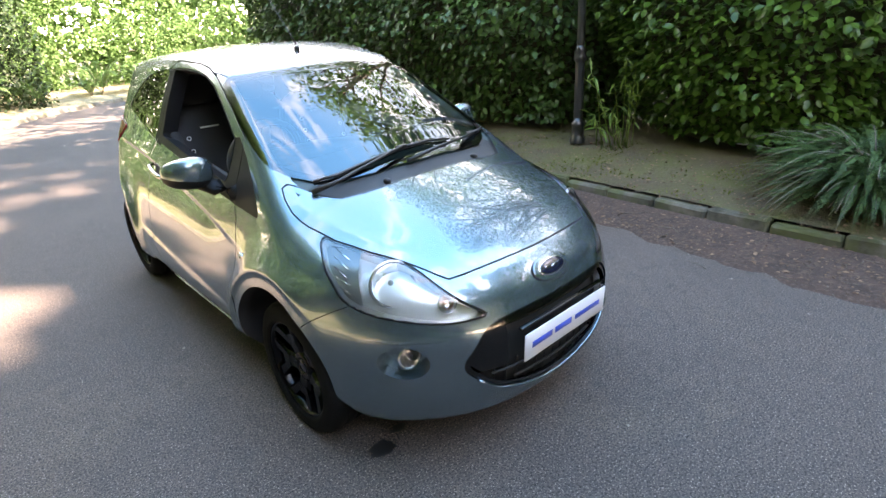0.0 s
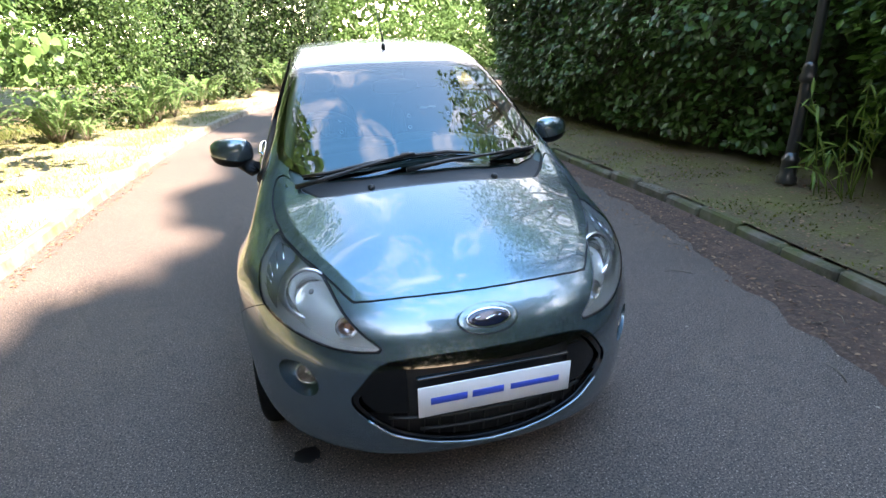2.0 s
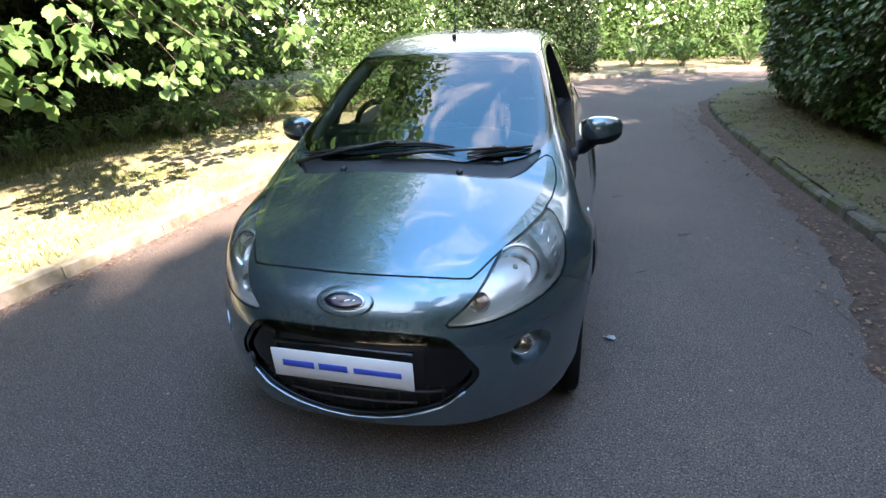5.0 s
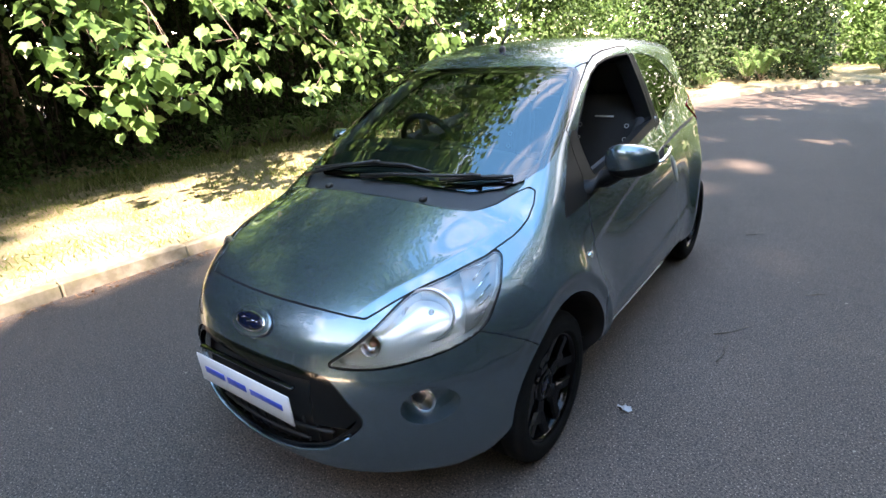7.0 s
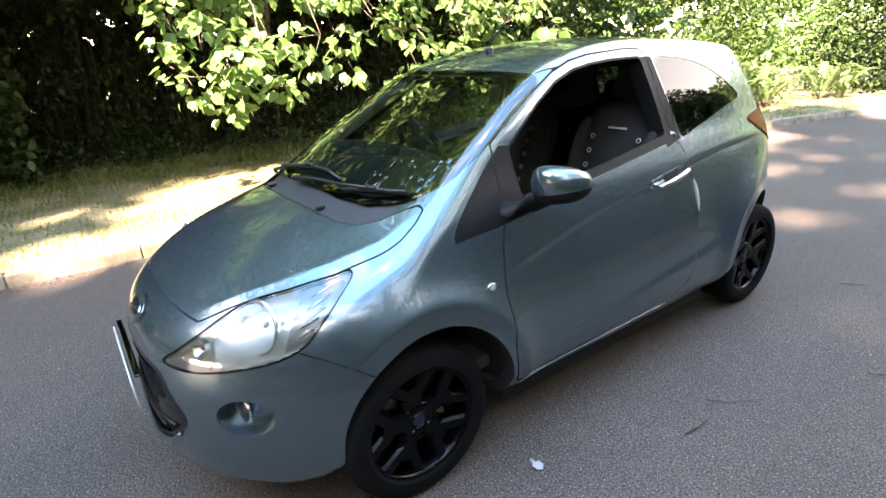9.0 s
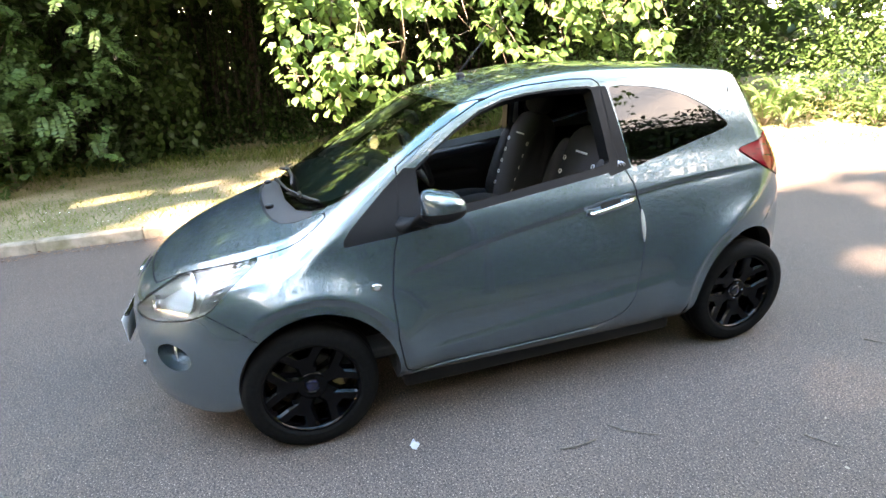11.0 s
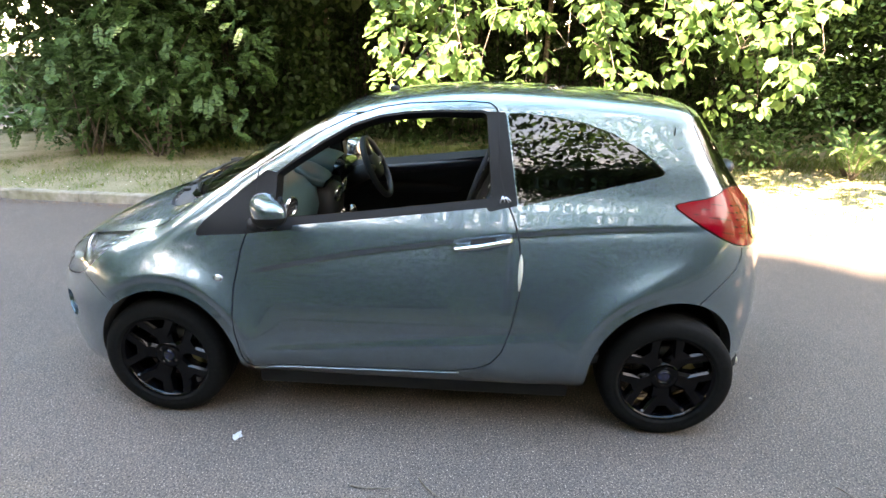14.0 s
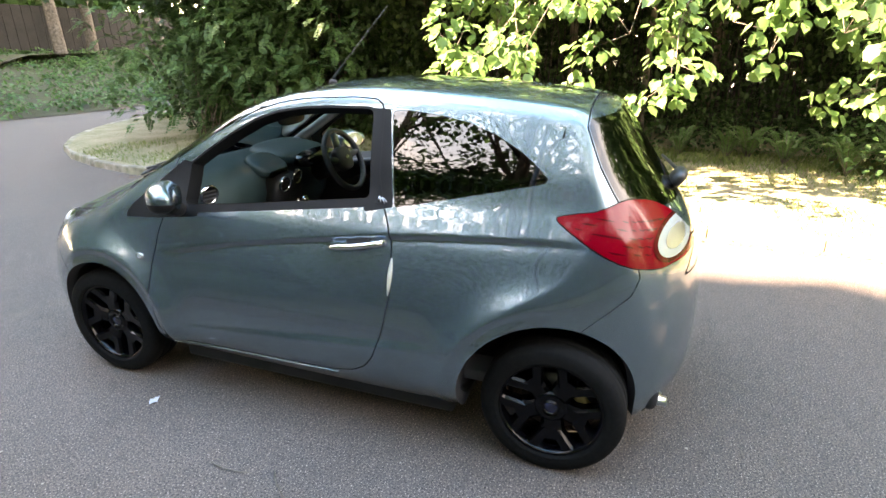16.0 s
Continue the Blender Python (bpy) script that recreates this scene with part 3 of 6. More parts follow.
tree("oak_tree", 9.6, 1.6, 0.2, 10, (9.1, 1.4, 7.0), (2.4, 2.8, 2.6), 60, 70, (0.14, 0.24), OVAL, MID_LEAF, "slender oak tree behind the bushes", (-0.4, 0.1))


def overhang(base, tip, per, size, label, clumps=3, spread=0.16):
    """A hazel branch that hangs out over the verge."""
    thing = tagged(new("hazel_branch"), label, "branch", "hazel branches over the verge")
    tubes, cen, rad = [], [], []
    b, t = np.array(base), np.array(tip)
    n = 8
    line = [b * (1 - s) + t * s + (0, 0, 0.4 * math.sin(math.pi * s)) + RNG.normal(0, 0.04, 3) for s in np.linspace(0, 1, n)]
    tubes.append(tube(line, list(np.linspace(0.02, 0.003, n)), 5))
    for q in line[2:]:
        for _ in range(clumps):
            o = RNG.normal(0, spread, 3)
            cen.append(q + o)
            rad.append(RNG.uniform(0.12, 0.24))
            tubes.append(tube([q, q + o], [0.004, 0.002], 4))
    merge_tubes("twig", tubes, BARK, thing)
    boughs(cen, rad, per, size, TOOTHED, HAZEL, "foliage", out=(0.4, -0.1, 0), droop=0.8, flat=0.8).parent = thing
    return thing


for base, tip in [((-6.4, 0.2 + 0.5 * k, 3.2 + 0.2 * math.sin(k * 2.1)), (-3.15 - 0.3 * math.sin(k * 1.7), 0.12 + 0.43 * k, 1.62 + 0.16 * math.sin(k * 2.9))) for k in range(1, 12)]:
    overhang(base, tip, 430, (0.075, 0.13), "sunlit overhanging hazel branches with broad leaves", 2, 0.17)
# extra branches above the view, added to shade the lower hazel sprays
for base, tip in [((-6.2, -1.6 + 0.6 * k, 4.3), (-3.2, -1.5 + 0.62 * k, 3.0 + 0.2 * math.sin(k * 1.9))) for k in range(11)]:
    overhang(base, tip, 420, (0.08, 0.13), "unseen upper hazel branches added to shade the sprays below", 3, 0.28)
for base, tip in [((-5.4, 1.0, 2.6), (-3.35, 0.78, 1.02)), ((-5.2, 1.2, 2.5), (-3.5, 1.15, 1.2)), ((-5.3, 3.0, 2.6), (-3.3, 2.75, 1.32)), ((-5.5, 4.4, 2.4), (-3.7, 4.5, 1.15)), ((-5.4, 0.4, 2.7), (-3.6, 0.35, 1.45))]:
    overhang(base, tip, 430, (0.07, 0.125), "low drooping hazel sprays with broad leaves", 3, 0.12)

# understorey shrubs, darkest at the back, where the leaf colour includes the shade
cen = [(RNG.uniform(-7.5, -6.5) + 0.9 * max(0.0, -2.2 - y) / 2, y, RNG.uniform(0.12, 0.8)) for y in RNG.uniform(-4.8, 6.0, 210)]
tagged(boughs(cen, RNG.uniform(0.2, 0.42, len(cen)), 300, (0.05, 0.1), OVAL, SHADE_LEAF, "understorey"), "dark bramble and ivy understorey under the trees", "undergrowth", kind="stuff")
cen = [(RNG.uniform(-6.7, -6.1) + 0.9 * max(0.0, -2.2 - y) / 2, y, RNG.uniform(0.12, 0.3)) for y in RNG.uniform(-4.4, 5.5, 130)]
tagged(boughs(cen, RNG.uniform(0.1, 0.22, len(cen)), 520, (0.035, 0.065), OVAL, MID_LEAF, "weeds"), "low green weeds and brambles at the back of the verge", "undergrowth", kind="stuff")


saplings = []
for _ in range(330):
    x, y, h = RNG.uniform(-9.6, -7.3), RNG.uniform(-4.5, 6.5), RNG.uniform(1.4, 3.4)
    lean = RNG.normal(0, 0.28, 2)
    saplings.append(tube([(x, y, 0), (x + lean[0] * 0.6, y + lean[1] * 0.4, h * 0.5), (x + lean[0], y + lean[1], h)], [RNG.uniform(0.008, 0.024), 0.01, 0.004], 5))
tagged(merge_tubes("saplings", saplings, STEM), "bare brown stems of saplings inside the dark thicket", "saplings", kind="stuff")


def fronds(name, centres, out, n, length, leaflet, mat, label, pairs=9):
    """A shrub of feathery compound leaves."""
    thing = tagged(new(name), label, "shrub")
    lines = []
    for c in centres:
        for _ in range(n):
            d = RNG.normal(0, 0.6, 3) + out
            d /= np.linalg.norm(d)
            b = np.array(c) + RNG.normal(0, 0.12, 3)
            tip = b + d * length * RNG.uniform(0.7, 1.2) + (0, 0, -0.35 * length)
            lines += arching(b, [tip], 5, 0.12 * length)
    spray_leaves(lines, pairs, leaflet, OVAL, mat, "foliage").parent = thing
    base = np.mean(centres, axis=0) * (1, 1, 0)
    merge_tubes("stem", [tube([tuple(base + RNG.normal(0, 0.15, 3) * (1, 1, 0)), tuple((base + np.array(c)) / 2 + (0, 0, 0.5)), tuple(c)], [0.016, 0.009, 0.004], 5) for c in centres[::9]], BARK, thing)
    return thing


ROWAN = leaf_material("rowan_leaf", (0.028, 0.070, 0.022), (0.056, 0.118, 0.036), 0.55, 0.3)
cen = [np.array((-5.1, -3.4, 1.7)) + RNG.normal(0, 1, 3) * (0.45, 0.75, 0.6) for _ in range(95)]
fronds("rowan_shrub", cen, (0.6, 0.05, 0.0), 12, 0.3, 0.075, ROWAN, "large rowan shrub with feathery leaflets on the road corner")
cen = [np.array((-5.2, -4.7, 1.4)) + RNG.normal(0, 1, 3) * (0.5, 0.7, 0.7) for _ in range(70)]
fronds("rowan_shrub", cen, (0.4, -0.4, 0.0), 11, 0.28, 0.07, ROWAN, "second rowan shrub at the road corner")

# sunlit shrubs and bracken where the road bends
cen = [(-3.6 + RNG.normal(0, 0.7), 5.0 + 10 * u, RNG.uniform(0.3, 3.4)) for u in RNG.uniform(0, 1, 170)]
cen = [(c[0] - 0.9 - 0.28 * max(0, 9.5 - c[1]) + max(0, c[1] - 9) * 0.30, c[1], c[2]) for c in cen]
tagged(boughs(cen, RNG.uniform(0.3, 0.65, len(cen)), 230, (0.05, 0.1), OVAL, MID_LEAF, "bend_shrubs"), "sunlit green shrubs along the bend", "shrubs", kind="stuff")
cen = [(-6.6 + RNG.normal(0, 0.5), 5.0 + 4.0 * u, RNG.uniform(0.5, 2.8)) for u in RNG.uniform(0, 1, 90)]
tagged(boughs(cen, RNG.uniform(0.25, 0.5, len(cen)), 300, (0.035, 0.07), OVAL, MID_LEAF, "hawthorn_scrub"), "sunlit small-leaved hawthorn scrub", "shrubs", kind="stuff")
cen = [(-1 + 19 * u, 18.0 + 2.5 * v + 1.0 * math.sin(u * 7), RNG.uniform(0.3, 6.0)) for u, v in RNG.uniform(0, 1, (420, 2))]
tagged(boughs(cen, RNG.uniform(0.5, 1.1, len(cen)), 190, (0.06, 0.115), OVAL, FERN_LEAF, "far_shrubs"), "bright sunlit shrubs and young trees beyond the bend", "shrubs", kind="stuff")
for x, y, s in [(-3.6, 6.2, 0.8), (-3.2, 7.1, 0.9), (-3.5, 8.0, 1.0), (-2.9, 8.9, 0.9), (-3.1, 10.0, 1.1), (-2.5, 11.0, 1.0), (-2.2, 12.4, 1.1), (-1.5, 13.7, 1.0), (-0.8, 15.2, 1.2), (0.4, 16.4, 1.2), (-4.1, 5.1, 0.9), (-4.1, 4.1, 0.8), (-3.9, 5.7, 0.7), (-4.3, 3.3, 0.7), (2.2, 17.4, 1.2), (3.8, 17.9, 1.2), (-4.2, 2.6, 0.5), (5.5, 18.0, 1.2), (7.5, 18.3, 1.1)]:
    x -= 0.33 * max(0.0, 9 - y)
    for _ in range(2):
        fern(x + RNG.normal(-0.1, 0.25), y + RNG.normal(0, 0.3), 0.1, s * RNG.uniform(0.55, 0.95), 12)

# trees at the bend, kept dark by leaf colour instead of cast shade
wood_mass("dark_bend_trees", (-3.6, 12.8, 0.0), (-1.5, 15.4, 6.0), 15000, (0.07, 0.13), BEND_SHADE_LEAF, "trees where the road bends, with their shade put into the leaf colour", 1.0)
wood_mass("bend_trees", (-2.6, 15.4, 0.0), (0.9, 18.6, 7.0), 20000, (0.08, 0.14), BEND_SHADE_LEAF, "trees inside the bend, with their shade put into the leaf colour", 0.9)
wood_mass("north_west_canopy", (-9.0, 9.0, 2.2), (-3.8, 14.0, 7.5), 17000, (0.12, 0.2), MID_LEAF, "leafy young trees behind the bracken", 0.8)
# added dark foliage that imitates the deep shade of a hollow
wood_mass("shade_hollow_mass", (-4.6, 8.4, 0.1), (-2.9, 11.5, 3.8), 9000, (0.05, 0.1), SHADE_LEAF, "dark leaf mass standing in for the shaded hollow at the bend", 1.2)
# ivy bank, fence and trees over the side road
cen = [(RNG.uniform(-18, -4.6), RNG.uniform(-19, -11.4)) for _ in range(560)]
cen = [(x, y, 0.15 + 0.2 * max(0.0, min(6, -11.2 - y))) for x, y in cen]
tagged(boughs(cen, RNG.uniform(0.3, 0.5, len(cen)), 150, (0.09, 0.15), OVAL, MID_LEAF, "ivy_bank", flat=0.4), "low green ivy ground cover on the bank", "ivy", kind="stuff")
for k in range(6):
    x, y = -17 + 2.5 * k, -17.6 - 1.0 * math.sin(k * 1.9)
    tree("oak_tree", x, y, 0.24, 11, (x, y, 7.6), (3.0, 2.6, 3.0), 46, 44, (0.18, 0.3), OVAL, FERN_LEAF if k % 2 else MID_LEAF, "mature oak tree behind the bank")
DARK_WOOD = soil_material("dark_stained_wood", (0.012, 0.011, 0.01), (0.02, 0.018, 0.016), (0.03, 0.026, 0.022), 3.0)
fence = tagged(new("fence"), "dark stained timber board fence behind the bank", "fence")
for k in range(44):
    b = bmesh.new()
    bmesh.ops.create_cube(b, size=1, matrix=Matrix.Translation((-20 + 0.36 * k, -19.4, 2.1)) @ Matrix.Diagonal((0.34, 0.03, 1.9, 1)))
    part("board", b, DARK_WOOD, fence, smooth=False)

# ---- lamp post and small plants on the east verge ----
CAST_IRON = material("black_cast_iron", (0.012, 0.012, 0.013), 0.35, 0.0, 0.4)
post = tagged(new("lamp_post"), "black cast-iron lamp post standing on the mossy verge", "lamp post")


def ring_stack(profile, n=24):
    v, f = [], []
    for r, z in profile:
        v += [(r * math.cos(2 * math.pi * k / n), r * math.sin(2 * math.pi * k / n), z) for k in range(n)]
    for j in range(len(profile) - 1):
        f += [(j * n + k, j * n + (k + 1) % n, (j + 1) * n + (k + 1) % n, (j + 1) * n + k) for k in range(n)]
    f.append(tuple(range((len(profile) - 1) * n, len(profile) * n)))
    return v, f


v, f = ring_stack([(0.085, 0.0), (0.085, 0.05), (0.07, 0.07), (0.066, 0.18), (0.074, 0.2), (0.074, 0.225), (0.06, 0.24), (0.052, 0.28)])
link_mesh("base", v, f, CAST_IRON, post, smooth=True)
v, f = ring_stack([(0.052, 0.27), (0.05, 0.9), (0.05, 0.905)])
link_mesh("shaft", v, f, CAST_IRON, post, smooth=True)
v, f = ring_stack([(0.052, 0.88), (0.068, 0.9), (0.068, 0.94), (0.056, 0.96), (0.062, 0.98), (0.05, 1.02), (0.043, 1.05)])
link_mesh("collar", v, f, CAST_IRON, post, smooth=True)
v, f = ring_stack([(0.043, 1.04), (0.038, 4.2), (0.0, 4.22)])
link_mesh("upper_shaft", v, f, CAST_IRON, post, smooth=True)
post.matrix_basis = pose(3.78, 1.74, 0.17)

bamboo = tagged(new("bamboo"), "young yellow-green bamboo beside the lamp post", "plant")
lines = []
for k in range(14):
    x, y = 3.85 + RNG.normal(0, 0.09), 1.28 + RNG.normal(0, 0.11)
    lines += arching((x, y, 0.15), [(x - 0.12 + RNG.normal(0, 0.14), y + RNG.normal(0, 0.16), 0.45 + RNG.uniform(0, 0.65))], 6, 0.06)
for q in lines:
    v, f = tube(q, np.linspace(0.006, 0.003, len(q)), 5)
    link_mesh("cane", v, f, BAMBOO, bamboo, smooth=True)
at = np.vstack([q[[2, 3, 4, 5, 5]] for q in lines])
al = RNG.normal(0, 0.6, (len(at), 3)) + (-0.6, -0.1, 0.1)
leaf_cloud("foliage", at, al, RNG.normal(0, 0.3, (len(at), 3)) + (0, 0, 1), RNG.uniform(0.1, 0.2, len(at)), (OVAL[0] * (0.26, 1, 1), OVAL[1]), BAMBOO).parent = bamboo

# ---- litter, grass and debris ----
def along_kerb(line, lo, hi, count, y0, y1):
    """Random places at distances lo to hi behind a kerb line (negative: on the road)."""
    p = curve_line(line, 0.05)
    d = np.gradient(p, axis=0)
    d /= np.linalg.norm(d, axis=1, keepdims=True)
    ok = np.nonzero((p[:, 1] > y0) & (p[:, 1] < y1))[0]
    i = RNG.choice(ok, count)
    w = RNG.uniform(lo, hi, count)
    return np.column_stack([p[i, 0] + d[i, 1] * w, p[i, 1] - d[i, 0] * w]), w


def debris_strip():
    p = curve_line(KERB_EAST, 0.06)
    p = p[(p[:, 1] > -6) & (p[:, 1] < 11)]
    verts, faces = [], []
    for x, y in p:
        w = float(np.interp(y, (-4, -0.8, 0.2, 1.2, 2.7, 6, 11), (0.75, 0.72, 0.58, 0.42, 0.24, 0.2, 0.15))) + 0.12 * noise.noise(Vector((0, y * 0.9, 1))) + 0.09 * noise.noise(Vector((0, y * 4, 2))) + 0.04 * noise.noise(Vector((0, y * 13, 5)))
        for f in (0.02, 0.35, 0.7, 0.93, 1.0):
            verts.append((x - max(0.1, w) * f, y, 0.016 * (1 - f) ** 0.7 + 0.0045 - (0.006 if f == 1 else 0)))
    for k in range(len(p) - 1):
        for j in range(4):
            faces.append((k * 5 + j, (k + 1) * 5 + j, (k + 1) * 5 + j + 1, k * 5 + j + 1))
    return tagged(link_mesh("debris", verts, faces, DEBRIS, smooth=True), "brown leaf litter and soil gathered along the kerb", "debris", kind="stuff")


debris_strip()
xy, w = along_kerb(KERB_EAST, -0.62, 1.2, 9500, -4, 9)
z = np.where(w < 0, 0.014, 0.115 + 0.05 * np.clip(w, 0, 2.5))
n = len(xy)
tagged(leaf_cloud("dead_leaves", np.column_stack([xy, z + RNG.uniform(0, 0.008, n)]), RNG.normal(0, 1, (n, 3)) * (1, 1, 0.12), RNG.normal(0, 0.25, (n, 3)) + (0, 0, 1), RNG.uniform(0.012, 0.036, n) * RNG.uniform(0.6, 1.3, n), OVAL, DEAD_LEAF), "scattered dead leaves and chips along the kerb", "foliage", kind="stuff")
xy, w = along_kerb(KERB_WEST, -0.16, -0.01, 1500, -4, 6)
n = len(xy)
tagged(leaf_cloud("gutter_litter", np.column_stack([xy, RNG.uniform(0.003, 0.016, n)]), RNG.normal(0, 1, (n, 3)) * (1, 1, 0.12), RNG.normal(0, 0.25, (n, 3)) + (0, 0, 1), RNG.uniform(0.01, 0.035, n), OVAL, DEAD_LEAF), "brown leaf crumbs in the gutter of the pale kerb", "foliage", kind="stuff")
twigs = []
xy, w = along_kerb(KERB_EAST, -0.75, 0.9, 170, -4, 8)
for (x, y), q in zip(xy, w):
    a, l = RNG.uniform(0, 6.28), RNG.uniform(0.04, 0.16)
    zz = 0.018 if q < 0 else 0.13 + 0.045 * q
    twigs.append(tube([(x, y, zz), (x + l * 0.5 * math.cos(a), y + l * 0.5 * math.sin(a), zz + 0.008), (x + l * math.cos(a + 0.3), y + l * math.sin(a + 0.3), zz)], [0.002, 0.0025, 0.001], 4))
tagged(merge_tubes("twigs", twigs, BARK), "fallen twigs along the kerb", "twigs", kind="stuff")
xy, w = along_kerb(KERB_WEST, 0.1, 3.9, 95000, -6, 12)
n = len(xy)
tuft = lumpy(np.column_stack([xy, np.zeros(n)]), 1.6, 2.0)
keep = tuft + 0.22 * (w - 1.3) + RNG.uniform(-0.5, 0.5, n) > -0.12
xy, w = xy[keep], w[keep]
n = len(xy)
tagged(leaf_cloud("grass", np.column_stack([xy, np.full(n, 0.1)]), RNG.normal(0, 0.45, (n, 3)) + (0, 0, 0.8), RNG.normal(0, 1, (n, 3)), RNG.uniform(0.025, 0.07, n) * (1 + 0.5 * np.clip(w - 2.2, 0, 1)), (BLADE[0] * (1.4, 1, 1), BLADE[1]), GRASS), "short dry grass on the sunlit verge", "grass", kind="stuff")
xy, w = along_kerb(KERB_WEST, 2.9, 3.9, 9000, -5, 8)
n = len(xy)
tagged(leaf_cloud("long_grass", np.column_stack([xy, np.full(n, 0.1)]), RNG.normal(0, 0.4, (n, 3)) + (0.1, 0, 0.9), RNG.normal(0, 1, (n, 3)), RNG.uniform(0.05, 0.16, n), BLADE, GRASS), "longer grass at the back of the verge", "grass", kind="stuff")
xy, w = along_kerb(KERB_WEST, 0.15, 1.2, 190, -5, 3)
n = len(xy)
DAISY = material("daisy_petals", (0.8, 0.8, 0.76), 0.7)
tagged(leaf_cloud("daisies", np.column_stack([xy, np.full(n, 0.135)]), RNG.normal(0, 1, (n, 3)) * (1, 1, 0.1), RNG.normal(0, 0.2, (n, 3)) + (0, 0, 1), RNG.uniform(0.007, 0.014, n), (ROUND[0] - (0, 0.5, 0), ROUND[1]), DAISY), "tiny white daisies in the verge grass", "flowers", kind="stuff")
xy, w = along_kerb(KERB_EAST, 0.1, 1.7, 22000, -4, 11)
n = len(xy)
keep = lumpy(np.column_stack([xy, np.zeros(n)]), 1.3, 4.0) + 0.5 * lumpy(np.column_stack([xy, np.zeros(n)]), 4.5, 9.0) > 0.02
xy, w = xy[keep], w[keep]
n = len(xy)
tagged(leaf_cloud("moss", np.column_stack([xy, 0.1 + 0.05 * np.clip(w, 0, 2.5)]), RNG.normal(0, 0.7, (n, 3)) + (0, 0, 0.5), RNG.normal(0, 1, (n, 3)), RNG.uniform(0.012, 0.03, n), DIAMOND, leaf_material("moss_tuft", (0.060, 0.070, 0.012), (0.115, 0.12, 0.026), 0.9, 0.2)), "patchy moss and short grass on the shaded verge", "moss", kind="stuff")

OIL = material("oil_stain", (0.008, 0.008, 0.008), 0.45)


def patch(name, x, y, r, mat, label, category, z=0.004, squash=1.0, seed=0):
    vs = [(x, y, z)]
    for k in range(26):
        a = 2 * math.pi * k / 26
        q = r * (1 + 0.45 * noise.noise(Vector((2 * math.cos(a) + seed, 2 * math.sin(a), seed))))
        vs.append((x + q * math.cos(a), y + q * squash * math.sin(a), z))
    return tagged(link_mesh(name, vs, [(0, 1 + k, 1 + (k + 1) % 26) for k in range(26)], mat), label, category)


patch("oil_stain", -0.62, -0.345, 0.052, OIL, "small dark oil stain on the asphalt", "stain", 0.004, 0.8, 1)
patch("oil_stain", -0.50, -0.30, 0.034, OIL, "small dark oil stain on the asphalt", "stain", 0.004, 0.6, 5)
PALE = material("pale_paper", (0.3, 0.31, 0.32), 0.8)
GRIT = material("pale_grit", (0.22, 0.19, 0.15), 0.9)


def scrap(x, y, size, label):
    vs = [(x + size * (0.5 * math.cos(a) + 0.12 * math.cos(3 * a)), y + size * (0.36 * math.sin(a) + 0.1 * math.sin(2 * a)), 0.006 + 0.008 * (k % 2)) for k, a in enumerate(np.linspace(0, 2 * math.pi, 11, endpoint=False))]
    return tagged(link_mesh("paper_scrap", [(x, y, 0.014)] + vs, [(0, 1 + k, 1 + (k + 1) % 11) for k in range(11)], PALE), label, "litter")


scrap(0.913, 0.383, 0.055, "pale crumpled paper scrap on the asphalt")
for x, y, a, l in ((1.10, 1.22, 0.5, 0.22), (1.16, 0.95, 1.2, 0.2), (1.45, 1.95, 0.2, 0.13), (1.9, 0.6, 2.2, 0.18), (1.75, -0.6, 0.9, 0.16), (1.0, 2.9, 0.3, 0.15)):
    q = [(x + l * s * math.cos(a + 0.4 * s), y + l * s * math.sin(a + 0.4 * s), 0.006 + 0.006 * math.sin(3 * s)) for s in np.linspace(0, 1, 5)]
    v, f = tube(q, [0.0025, 0.003, 0.0025, 0.002, 0.001], 5)
    tagged(link_mesh("twig", v, f, BARK, smooth=True), "thin brown fallen twig on the asphalt", "twig", "twigs on the asphalt")
xy = np.column_stack([RNG.uniform(-2.4, 2.6, 170), RNG.uniform(-4, 9, 170)])
n = len(xy)
tagged(leaf_cloud("grit", np.column_stack([xy, np.full(n, 0.004)]), RNG.normal(0, 1, (n, 3)) * (1, 1, 0.1), RNG.normal(0, 0.2, (n, 3)) + (0, 0, 1), RNG.uniform(0.006, 0.018, n), ROUND, GRIT), "pale grit and petals scattered on the road", "grit", kind="stuff")


# ---- the car ----
class Spline:
    """A smooth curve through a few points (cubic, finite-difference slopes)."""

    def __init__(self, *pts):
        self.x, self.y = (np.array(c, float) for c in zip(*pts))
        d = np.diff(self.y) / np.diff(self.x)
        h = np.diff(self.x)
        inner = (d[:-1] * h[1:] + d[1:] * h[:-1]) / (h[1:] + h[:-1])
        self.m = np.r_[d[0], inner, d[-1]]

    def __call__(self, q):
        q = np.clip(q, self.x[0], self.x[-1])
        i = np.clip(np.searchsorted(self.x, q) - 1, 0, len(self.x) - 2)
        h = self.x[i + 1] - self.x[i]
        t = (q - self.x[i]) / h
        return (self.y[i] * (1 + 2 * t) * (1 - t) ** 2 + h * self.m[i] * t * (1 - t) ** 2
                + self.y[i + 1] * t * t * (3 - 2 * t) + h * self.m[i + 1] * t * t * (t - 1))


def step01(t):
    t = np.clip(t, 0, 1)
    return t * t * (3 - 2 * t)


def smax(a, b, k):
    return np.maximum(a, b) + np.maximum(k - np.abs(a - b), 0) ** 2 / (4 * k)


